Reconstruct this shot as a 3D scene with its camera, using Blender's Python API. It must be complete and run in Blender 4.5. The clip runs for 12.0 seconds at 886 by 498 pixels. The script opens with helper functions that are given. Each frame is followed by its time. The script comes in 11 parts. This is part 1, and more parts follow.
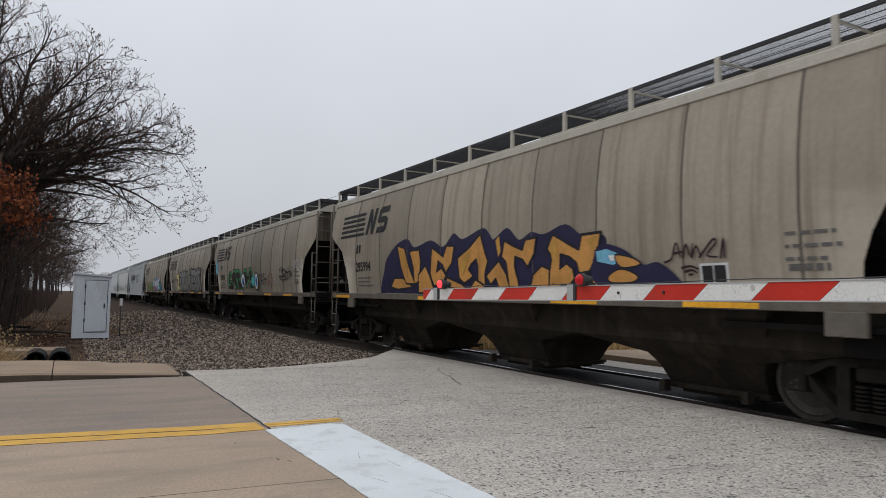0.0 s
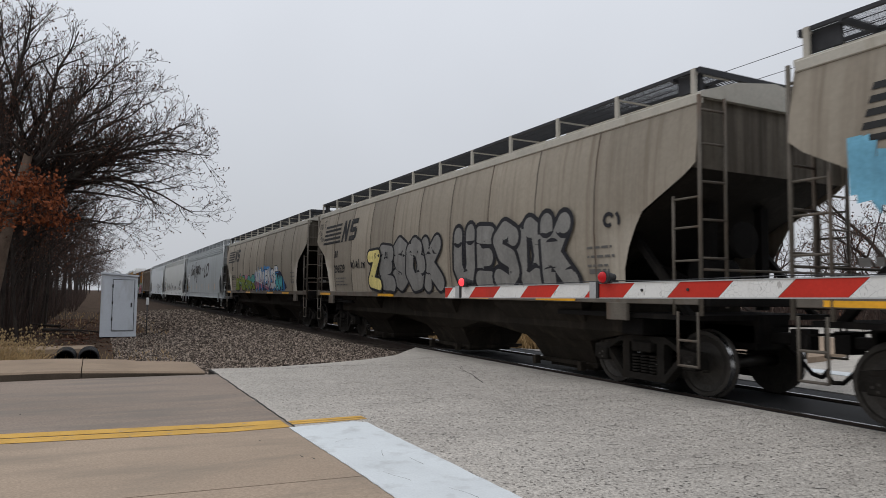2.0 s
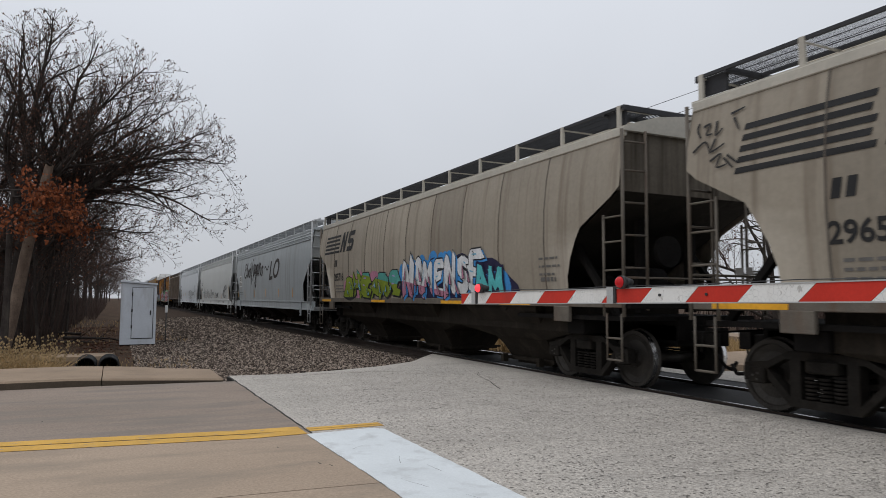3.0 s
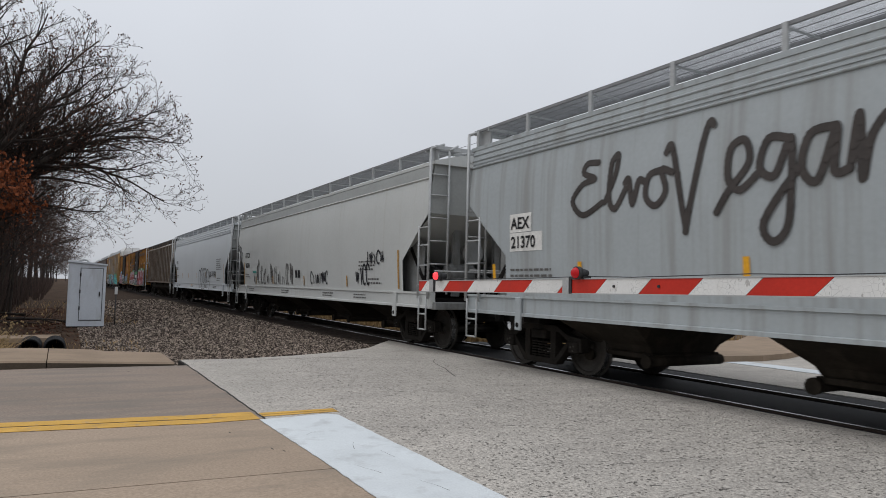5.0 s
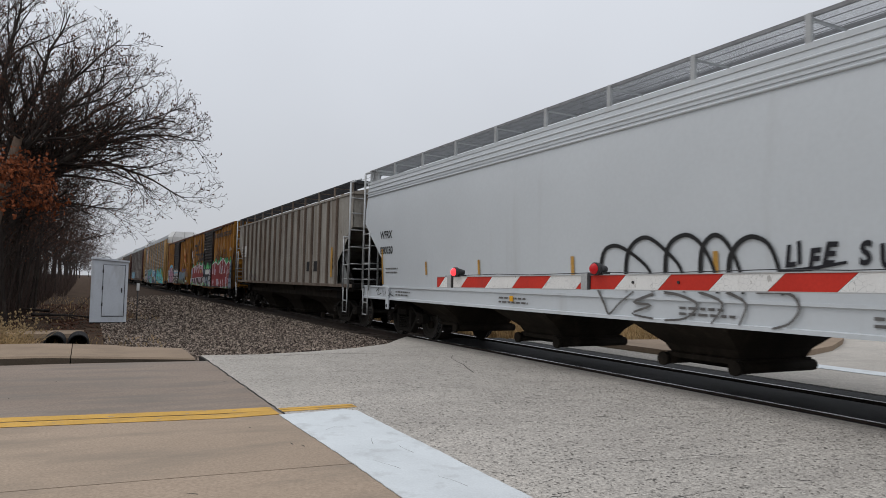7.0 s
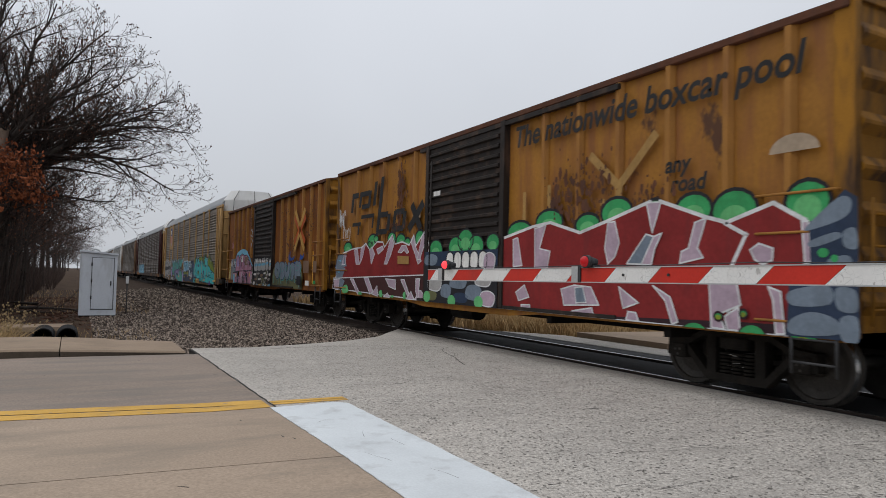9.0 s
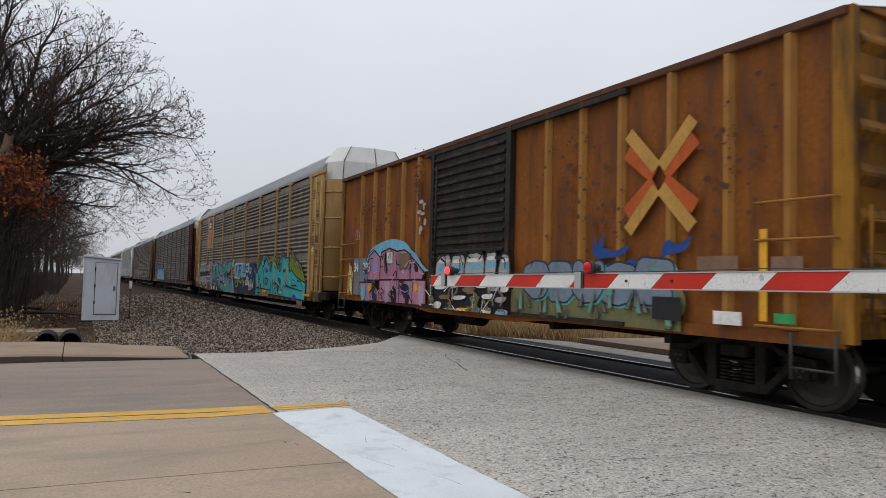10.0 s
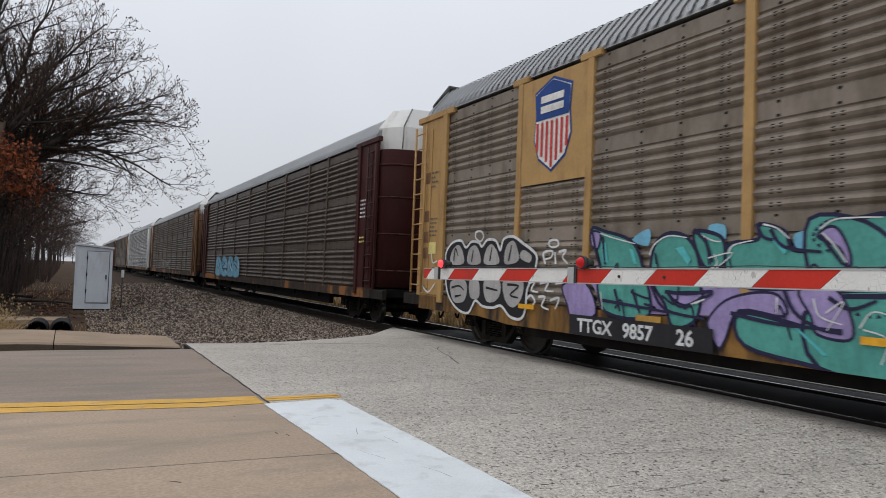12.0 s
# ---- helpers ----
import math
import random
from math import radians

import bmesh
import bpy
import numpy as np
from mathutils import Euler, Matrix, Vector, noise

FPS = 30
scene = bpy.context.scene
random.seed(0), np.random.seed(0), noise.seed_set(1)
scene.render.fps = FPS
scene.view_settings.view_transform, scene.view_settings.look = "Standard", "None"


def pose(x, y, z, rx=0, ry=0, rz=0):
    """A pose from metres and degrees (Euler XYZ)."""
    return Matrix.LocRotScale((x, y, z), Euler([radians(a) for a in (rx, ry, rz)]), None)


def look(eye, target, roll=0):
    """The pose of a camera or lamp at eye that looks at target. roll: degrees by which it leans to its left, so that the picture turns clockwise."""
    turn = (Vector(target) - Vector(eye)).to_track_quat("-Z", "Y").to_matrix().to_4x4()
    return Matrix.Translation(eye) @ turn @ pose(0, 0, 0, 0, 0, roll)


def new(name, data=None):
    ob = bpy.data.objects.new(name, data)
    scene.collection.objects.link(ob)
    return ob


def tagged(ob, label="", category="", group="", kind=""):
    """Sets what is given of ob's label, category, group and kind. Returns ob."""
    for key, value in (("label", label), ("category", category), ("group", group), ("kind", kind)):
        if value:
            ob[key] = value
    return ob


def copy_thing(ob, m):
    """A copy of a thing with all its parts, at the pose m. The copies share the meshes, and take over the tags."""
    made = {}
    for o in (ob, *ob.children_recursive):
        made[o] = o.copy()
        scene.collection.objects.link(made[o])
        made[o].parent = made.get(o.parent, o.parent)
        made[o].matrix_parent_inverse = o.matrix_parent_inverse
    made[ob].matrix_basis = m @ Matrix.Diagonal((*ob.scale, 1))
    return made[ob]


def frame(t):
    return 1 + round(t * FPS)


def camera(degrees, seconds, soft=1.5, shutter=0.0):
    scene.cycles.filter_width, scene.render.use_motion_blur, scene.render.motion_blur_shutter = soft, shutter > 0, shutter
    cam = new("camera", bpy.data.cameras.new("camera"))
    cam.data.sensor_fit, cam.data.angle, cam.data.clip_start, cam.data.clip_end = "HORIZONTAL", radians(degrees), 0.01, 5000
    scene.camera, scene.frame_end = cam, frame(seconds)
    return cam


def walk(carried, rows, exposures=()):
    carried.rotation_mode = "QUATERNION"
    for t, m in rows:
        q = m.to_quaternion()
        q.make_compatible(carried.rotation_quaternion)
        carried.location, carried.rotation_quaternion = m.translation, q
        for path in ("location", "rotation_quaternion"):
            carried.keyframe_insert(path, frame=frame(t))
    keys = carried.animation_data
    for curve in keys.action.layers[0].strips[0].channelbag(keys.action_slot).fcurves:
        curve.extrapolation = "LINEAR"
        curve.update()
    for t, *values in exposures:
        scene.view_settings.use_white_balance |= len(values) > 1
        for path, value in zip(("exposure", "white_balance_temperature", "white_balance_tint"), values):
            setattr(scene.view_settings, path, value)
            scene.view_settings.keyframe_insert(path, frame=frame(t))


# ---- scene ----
EYE = Vector((0.0, 0.0, 1.41))
SPEED = 16.4          # metres a second, towards -Y
TRACK_X = 8.5         # centre line of the track; rail tops lie at z = 0

cam = camera(66.0, 12.0, soft=0.3, shutter=0.07)


def aim(yaw, pitch, roll):
    """The pose at the eye for a heading from +Y, an upward tilt and a lean to the left."""
    a, b = radians(yaw), radians(pitch)
    return look(EYE, EYE + Vector((-math.sin(a) * math.cos(b), math.cos(a) * math.cos(b), math.sin(b))), roll)


TURNS = [
    # seconds, yaw, pitch, lean
    (0, -28.88, 3.87, 0.84),
    (0.5, -28.57, 3.78, 0.55),
    (1, -27.66, 3.52, 0.66),
    (1.5, -26.64, 3.13, 0.68),
    (2, -27.06, 3.69, 0.63),
    (2.5, -26.12, 3.89, 0.63),
    (3, -25.72, 4.19, 0.30),
    (5, -29.21, 3.19, 1.43),
    (5.5, -29.14, 2.67, 1.55),
    (6, -28.08, 2.73, 1.33),
    (6.5, -27.71, 2.71, 1.29),
    (7, -27.72, 2.83, 1.38),
    (9, -28.49, 2.24, 1.34),
    (9.5, -28.44, 2.44, 1.70),
    (10, -28.24, 2.71, 1.46),
    (10.5, -28.11, 2.64, 1.78),
    (11, -28.23, 2.58, 1.78),
    (11.5, -28.51, 2.38, 1.96),
    (12, -28.79, 2.15, 2.22),
]
walk(cam, [(t, aim(a, b, c)) for t, a, b, c in TURNS],
     exposures=[(0, 0.0), (8.6, 0.0), (9.5, 0.06), (10.4, 0.14), (12, 0.14)])

# ---- light: an overcast winter sky ----
world = bpy.data.worlds.new("overcast_sky")
scene.world = world
world.use_nodes = True
wn, wl = world.node_tree.nodes, world.node_tree.links
wn.clear()
sky = wn.new("ShaderNodeTexSky")
sky.sky_type = "NISHITA"
sky.sun_disc = False
sky.sun_elevation, sky.sun_rotation = radians(63), radians(288)
sky.air_density, sky.dust_density = 1.2, 4.0
clouds = wn.new("ShaderNodeTexNoise")
clouds.inputs["Scale"].default_value = 1.6
clouds.inputs["Detail"].default_value = 4
coord = wn.new("ShaderNodeTexCoord")
wl.new(coord.outputs["Generated"], clouds.inputs["Vector"])
split = wn.new("ShaderNodeSeparateXYZ")
wl.new(coord.outputs["Generated"], split.inputs[0])
rise = wn.new("ShaderNodeMapRange")      # overcast: the zenith is brighter than the horizon
rise.inputs["From Min"].default_value, rise.inputs["From Max"].default_value = 0.0, 1.0
rise.inputs["To Min"].default_value, rise.inputs["To Max"].default_value = 0.60, 1.15
wl.new(split.outputs["Z"], rise.inputs["Value"])
tone = wn.new("ShaderNodeMapRange")
tone.inputs["From Min"].default_value, tone.inputs["From Max"].default_value = 0.3, 0.7
tone.inputs["To Min"].default_value, tone.inputs["To Max"].default_value = 0.95, 1.05
wl.new(clouds.outputs["Fac"], tone.inputs["Value"])
both = wn.new("ShaderNodeMath")
both.operation = "MULTIPLY"
wl.new(rise.outputs[0], both.inputs[0])
wl.new(tone.outputs[0], both.inputs[1])
grey = wn.new("ShaderNodeVectorMath")
grey.operation = "SCALE"
grey.inputs[0].default_value = (0.908, 0.945, 1.017)
wl.new(both.outputs[0], grey.inputs["Scale"])
dim = wn.new("ShaderNodeVectorMath")
dim.operation = "SCALE"
dim.inputs["Scale"].default_value = 0.08
wl.new(sky.outputs[0], dim.inputs[0])
cover = wn.new("ShaderNodeMix")
cover.data_type = "RGBA"
cover.inputs["Factor"].default_value = 0.9
wl.new(dim.outputs[0], cover.inputs["A"])
wl.new(grey.outputs[0], cover.inputs["B"])
bg = wn.new("ShaderNodeBackground")
bg.inputs["Strength"].default_value = 1.0
wl.new(cover.outputs["Result"], bg.inputs["Color"])
wo = wn.new("ShaderNodeOutputWorld")
wl.new(bg.outputs[0], wo.inputs[0])

sun_data = bpy.data.lights.new("sun", "SUN")
sun_data.energy, sun_data.angle, sun_data.color = 0.62, radians(50), (1.0, 0.97, 0.92)
sun = new("sun", sun_data)
sun.matrix_world = look((-9, 3, 19), (0, 0, 0))

# ---- materials ----
def surface(name, base, rough=0.6, metal=0.0, spread=0.15, scale=6.0, grain=60.0, stain=None, stain_amount=0.0,
            stain_scale=(1.5, 1.5, 0.35), bump=0.15, rand=0.0, spec=0.2, fine=None, scab=None):
    """A node material: base colour varied at two scales, stains of another colour, fine relief; rand varies it from object to object; scab: colour, threshold and scale of sharp-edged peeled patches."""
    m = bpy.data.materials.new(name)
    m.use_nodes = True
    n, l = m.node_tree.nodes, m.node_tree.links
    b = n["Principled BSDF"]
    b.inputs["Roughness"].default_value, b.inputs["Metallic"].default_value = rough, metal
    b.inputs["Specular IOR Level"].default_value = spec
    tc = n.new("ShaderNodeTexCoord")
    which = n.new("ShaderNodeObjectInfo")
    shift = n.new("ShaderNodeMath")                    # every object gets its own part of the noise
    shift.operation = "MULTIPLY"
    shift.inputs[1].default_value = 60.0
    l.new(which.outputs["Random"], shift.inputs[0])
    here = n.new("ShaderNodeVectorMath")
    l.new(tc.outputs["Object"], here.inputs[0])
    l.new(shift.outputs[0], here.inputs[1])

    def noise_of(s, detail, vec=None):
        t = n.new("ShaderNodeTexNoise")
        t.inputs["Scale"].default_value, t.inputs["Detail"].default_value = s, detail
        t.inputs["Roughness"].default_value = 0.6
        l.new(vec or here.outputs[0], t.inputs["Vector"])
        return t.outputs["Fac"]

    def ranged(src, a, c, lo, hi):
        r = n.new("ShaderNodeMapRange")
        for k, v in (("From Min", a), ("From Max", c), ("To Min", lo), ("To Max", hi)):
            r.inputs[k].default_value = v
        l.new(src, r.inputs["Value"])
        return r.outputs[0]

    def times(p, q):
        x = n.new("ShaderNodeMath")
        x.operation = "MULTIPLY"
        l.new(p, x.inputs[0])
        l.new(q, x.inputs[1])
        return x.outputs[0]

    coarse = ranged(noise_of(scale, 5), 0.3, 0.7, 1 - spread, 1 + spread)
    fine = spread * 0.7 if fine is None else fine
    k = times(coarse, ranged(noise_of(grain, 3), 0.3, 0.7, 1 - fine, 1 + fine))
    if rand:
        info = n.new("ShaderNodeObjectInfo")
        k = times(k, ranged(info.outputs["Random"], 0, 1, 1 - rand, 1 + rand))
    col = n.new("ShaderNodeVectorMath")
    col.operation = "SCALE"
    col.inputs[0].default_value = base
    l.new(k, col.inputs["Scale"])
    out = col.outputs[0]
    if stain:
        mp = n.new("ShaderNodeMapping")
        mp.inputs["Scale"].default_value = stain_scale
        l.new(here.outputs[0], mp.inputs["Vector"])
        mask = ranged(noise_of(2.2, 6, mp.outputs[0]), 0.62 - 0.3 * stain_amount, 0.8 - 0.25 * stain_amount, 0, min(1, 0.35 + stain_amount))
        mx = n.new("ShaderNodeMix")
        mx.data_type = "RGBA"
        l.new(mask, mx.inputs["Factor"])
        l.new(out, mx.inputs["A"])
        mx.inputs["B"].default_value = (*stain, 1)
        out = mx.outputs["Result"]
    if scab:
        mp = n.new("ShaderNodeMapping")
        mp.inputs["Scale"].default_value = (1.0, 1.0, 0.55)
        l.new(here.outputs[0], mp.inputs["Vector"])
        mask = ranged(noise_of(scab[2], 9, mp.outputs[0]), scab[1], scab[1] + 0.035, 0, 0.9)
        mx = n.new("ShaderNodeMix")
        mx.data_type = "RGBA"
        l.new(mask, mx.inputs["Factor"])
        l.new(out, mx.inputs["A"])
        mx.inputs["B"].default_value = (*scab[0], 1)
        out = mx.outputs["Result"]
    l.new(out, b.inputs["Base Color"])
    if bump:
        bp = n.new("ShaderNodeBump")
        bp.inputs["Strength"].default_value, bp.inputs["Distance"].default_value = bump, 0.01
        l.new(noise_of(grain * 1.3, 4), bp.inputs["Height"])
        l.new(bp.outputs[0], b.inputs["Normal"])
    return m


TAN = surface("weathered_tan_paint", (0.285, 0.25, 0.2), 0.55, rand=0.17, spread=0.1, scale=0.7, grain=14, stain=(0.17, 0.138, 0.104), stain_amount=0.42, stain_scale=(0.5, 2.6, 0.09), bump=0.05)
TAN_LIGHT = surface("light_tan_trim", (0.45, 0.425, 0.37), 0.5, spread=0.1, scale=1.5, grain=20, stain=(0.3, 0.26, 0.2), stain_amount=0.2, bump=0.05)
WHITE_GREY = surface("light_grey_paint", (0.535, 0.547, 0.53), 0.45, spread=0.04, scale=0.6, grain=16, stain=(0.45, 0.44, 0.40), stain_amount=0.2, stain_scale=(0.5, 2.2, 0.08), bump=0.04)
BLUE_GREY = surface("blue_grey_paint", (0.375, 0.405, 0.415), 0.45, spread=0.06, scale=0.6, grain=16, stain=(0.27, 0.275, 0.265), stain_amount=0.45, stain_scale=(0.5, 2.2, 0.08), bump=0.04)
BAND_GREY = surface("grey_roof_band", (0.33, 0.34, 0.33), 0.5, spread=0.08, scale=1.2, grain=20, bump=0.05)
RIB_GREY = surface("weathered_ribbed_paint", (0.33, 0.31, 0.275), 0.65, scab=((0.12, 0.075, 0.045), 0.66, 2.6), spread=0.14, scale=1.2, grain=18, stain=(0.17, 0.125, 0.09), stain_amount=0.5, stain_scale=(0.8, 3.0, 0.12), bump=0.1)
RIB_RUST = surface("rusty_side_post", (0.15, 0.115, 0.09), 0.75, spread=0.2, scale=2, grain=18, stain=(0.26, 0.24, 0.21), stain_amount=0.4, stain_scale=(2, 2, 0.3), bump=0.1)
BLACK_GRIME = surface("grimy_black_underframe", (0.009, 0.008, 0.0075), 0.85, spread=0.3, scale=3, grain=30, stain=(0.03, 0.025, 0.02), stain_amount=0.2, bump=0.2, spec=0.12)
BAY_DARK = surface("near_black_brown_hopper", (0.022, 0.018, 0.014), 0.85, spread=0.3, scale=2, grain=30, stain=(0.055, 0.045, 0.034), stain_amount=0.3, bump=0.2, spec=0.12)
# truck iron, near black: the shade under the cars is in its colour
TRUCK_IRON = surface("shaded_brown_truck_iron", (0.019, 0.017, 0.015), 0.9, 0.0, spread=0.35, scale=4, grain=40, stain=(0.03, 0.022, 0.016), stain_amount=0.2, bump=0.2, spec=0.06)
END_BROWN = surface("streaked_brown_end_sheet", (0.125, 0.108, 0.085), 0.7, spread=0.15, scale=1.5, grain=20, stain=(0.045, 0.035, 0.026), stain_amount=0.6, stain_scale=(2.4, 2.4, 0.12), bump=0.06)
COOL_WHITE = surface("clean_white_paint", (0.55, 0.58, 0.60), 0.4, spread=0.03, scale=0.5, grain=16, stain=(0.44, 0.45, 0.45), stain_amount=0.12, stain_scale=(0.5, 1.2, 0.1), bump=0.03)
SCREEN_MID = surface("dusty_rack_screen", (0.14, 0.122, 0.105), 0.6, 0.1, spread=0.12, scale=1.0, grain=18, stain=(0.11, 0.085, 0.065), stain_amount=0.5, stain_scale=(1, 1.2, 0.4), bump=0.05, rand=0.12)
RACK_BROWN = surface("rusty_brown_rack_paint", (0.19, 0.105, 0.055), 0.6, spread=0.15, scale=1.2, grain=18, stain=(0.1, 0.06, 0.04), stain_amount=0.4, bump=0.05)
# on tan hoppers this near-black holds the shade of the end recess
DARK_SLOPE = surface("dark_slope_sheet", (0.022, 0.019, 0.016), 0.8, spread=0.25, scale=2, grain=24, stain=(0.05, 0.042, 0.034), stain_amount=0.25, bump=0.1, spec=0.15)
GREY_SLOPE = surface("grey_slope_sheet", (0.22, 0.225, 0.22), 0.7, spread=0.15, scale=2, grain=24, stain=(0.1, 0.09, 0.08), stain_amount=0.4, bump=0.1)
WHEEL = surface("rusty_wheel_steel", (0.05, 0.045, 0.04), 0.5, 0.4, spread=0.25, scale=5, grain=40, bump=0.1)
TREAD = surface("polished_tread", (0.55, 0.54, 0.53), 0.25, 0.95, spread=0.1, bump=0.02)
GRATE = surface("galvanised_grating", (0.045, 0.046, 0.05), 0.7, 0.1, spread=0.15, bump=0.0)
GRATE_PALE = surface("pale_galvanised_grating", (0.24, 0.245, 0.25), 0.6, 0.2, spread=0.15, bump=0.0)
STEEL = surface("galvanised_ladder", (0.42, 0.43, 0.43), 0.5, 0.3, spread=0.12, scale=4, bump=0.05)
TAN_IRON = surface("tan_painted_ladder", (0.12, 0.105, 0.087), 0.6, spread=0.2, scale=4, stain=(0.1, 0.06, 0.04), stain_amount=0.35, bump=0.05)
BOX_ORANGE = surface("faded_orange_paint", (0.31, 0.138, 0.022), 0.55, scab=((0.07, 0.032, 0.02), 0.64, 1.3), spread=0.16, scale=0.9, grain=16, stain=(0.22, 0.085, 0.03), stain_amount=0.55, stain_scale=(0.7, 1.6, 0.25), bump=0.06)
BOX_RUST = surface("rusted_orange_paint", (0.205, 0.068, 0.011), 0.75, scab=((0.085, 0.042, 0.022), 0.655, 1.5), spread=0.2, scale=1.0, grain=16, stain=(0.115, 0.042, 0.016), stain_amount=0.6, stain_scale=(0.7, 1.5, 0.3), bump=0.08)
BOX_RIB = surface("orange_post_paint", (0.315, 0.145, 0.032), 0.55, scab=((0.12, 0.06, 0.028), 0.71, 2.2), spread=0.12, scale=1.5, stain=(0.2, 0.08, 0.03), stain_amount=0.4, bump=0.06)
# dark stain: grime, plus the next car's shade painted into the ends
BOX_YELLOW = surface("yellow_end_paint", (0.29, 0.13, 0.014), 0.7, scab=((0.06, 0.032, 0.02), 0.63, 1.4), spread=0.16, scale=1.2, stain=(0.055, 0.03, 0.018), stain_amount=0.6, bump=0.06)
BOX_DOOR = surface("brown_door_paint", (0.022, 0.018, 0.016), 0.6, spread=0.2, scale=2, grain=20, stain=(0.11, 0.065, 0.045), stain_amount=0.35, bump=0.06)
RUST = surface("red_brown_rust", (0.11, 0.045, 0.025), 0.8, spread=0.25, scale=3, stain=(0.07, 0.035, 0.025), stain_amount=0.5, bump=0.15)
SCREEN = surface("grey_rack_screen", (0.235, 0.2, 0.165), 0.55, 0.1, spread=0.1, scale=1.0, grain=18, stain=(0.13, 0.105, 0.08), stain_amount=0.55, stain_scale=(1, 1.2, 0.4), bump=0.05, rand=0.1)
SCREEN_DARK = surface("brown_rack_screen", (0.105, 0.082, 0.066), 0.42, 0.2, spread=0.12, scale=1.0, grain=18, stain=(0.07, 0.05, 0.04), stain_amount=0.5, stain_scale=(1, 1.2, 0.4), bump=0.05, rand=0.12)
HOLE = surface("screen_hole_shadow", (0.02, 0.02, 0.018), 0.9, bump=0)
RACK_ROOF = surface("galvanised_roof", (0.28, 0.287, 0.295), 0.45, 0.5, spread=0.1, scale=1.0, grain=18, stain=(0.2, 0.19, 0.18), stain_amount=0.3, bump=0.05)
RACK_TAN = surface("tan_yellow_rack_paint", (0.42, 0.26, 0.105), 0.55, spread=0.1, scale=1.2, grain=18, stain=(0.25, 0.14, 0.06), stain_amount=0.35, bump=0.05)
RACK_MAROON = surface("maroon_rack_paint", (0.05, 0.014, 0.013), 0.55, spread=0.15, scale=1.4, stain=(0.05, 0.025, 0.02), stain_amount=0.4, bump=0.05)
RACK_WHITE = surface("white_rack_panel", (0.66, 0.66, 0.64), 0.5, spread=0.07, scale=1.4, stain=(0.4, 0.36, 0.3), stain_amount=0.25, bump=0.04)
SCREEN_PALE = surface("pale_rack_screen", (0.36, 0.365, 0.36), 0.55, 0.1, spread=0.1, scale=1.0, grain=18, stain=(0.22, 0.2, 0.18), stain_amount=0.4, stain_scale=(1, 1.2, 0.4), bump=0.05, rand=0.1)
SILL_RUST = surface("grimy_rusted_sill", (0.04, 0.03, 0.024), 0.75, scab=((0.27, 0.115, 0.04), 0.52, 0.5), spread=0.25, scale=1.4, grain=20, stain=(0.11, 0.06, 0.035), stain_amount=0.4, bump=0.1)
FLAT_YELLOW = surface("flatcar_yellow", (0.24, 0.125, 0.035), 0.7, spread=0.2, scale=1.4, stain=(0.03, 0.022, 0.018), stain_amount=0.7, bump=0.08)

CONCRETE = surface("tan_road_concrete", (0.352, 0.273, 0.205), 0.85, spread=0.08, fine=0.18, spec=0.2, scale=0.5, grain=45, stain=(0.25, 0.205, 0.16), stain_amount=0.45, stain_scale=(0.35, 1.0, 1.0), bump=0.25)
CONCRETE_GREY = surface("grey_road_concrete", (0.25, 0.2, 0.163), 0.85, spread=0.1, fine=0.18, spec=0.2, scale=0.45, grain=45, stain=(0.185, 0.162, 0.14), stain_amount=0.5, stain_scale=(0.25, 1.2, 1.0), bump=0.25)
# upright kerb face: dirt and the face's own shade, both in the colour
KERB_FACE = surface("dirty_shaded_kerb_face", (0.085, 0.068, 0.052), 0.9, spread=0.2, scale=1.5, grain=50, bump=0.3, spec=0.1)
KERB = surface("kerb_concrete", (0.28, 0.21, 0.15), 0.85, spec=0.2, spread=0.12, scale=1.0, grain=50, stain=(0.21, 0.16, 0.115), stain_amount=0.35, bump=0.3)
CHIP = surface("grey_chip_seal", (0.425, 0.395, 0.355), 0.9, spread=0.12, fine=0.36, scale=0.5, grain=42, stain=(0.34, 0.315, 0.285), stain_amount=0.35, stain_scale=(0.3, 1.2, 1.0), bump=0.9, spec=0.2)
RUBBER = surface("crossing_rubber_panel", (0.016, 0.016, 0.017), 0.7, spread=0.25, scale=2, grain=30, bump=0.3)
SEAL = surface("tar_joint", (0.03, 0.028, 0.026), 0.8, bump=0.1)
LINE_YELLOW = surface("worn_yellow_line", (0.57, 0.335, 0.075), 0.75, scab=((0.36, 0.27, 0.17), 0.63, 9.0), spread=0.12, scale=2.5, grain=55, stain=(0.33, 0.22, 0.09), stain_amount=0.3, bump=0.2)
LINE_WHITE = surface("worn_white_line", (0.62, 0.655, 0.67), 0.7, spread=0.07, scale=2.0, grain=55, stain=(0.4, 0.41, 0.41), stain_amount=0.32, bump=0.2)
BALLAST_BED = surface("ballast_dust", (0.055, 0.04, 0.031), 0.95, spec=0.03, spread=0.35, scale=3, grain=28, bump=0.8)
SOIL = surface("winter_ground", (0.06, 0.041, 0.03), 0.95, spec=0.03, spread=0.35, scale=0.8, grain=20, stain=(0.11, 0.08, 0.055), stain_amount=0.4, stain_scale=(0.6, 0.6, 0.6), bump=0.8)
RAIL = surface("rusty_rail", (0.03, 0.022, 0.018), 0.75, 0.1, spread=0.25, bump=0.1)
TIE = surface("creosoted_tie", (0.06, 0.048, 0.04), 0.9, spread=0.3, bump=0.3)
BARK = surface("dark_bark", (0.042, 0.034, 0.03), 0.95, spread=0.3, scale=3, grain=25, stain=(0.11, 0.095, 0.08), stain_amount=0.3, bump=0.6)
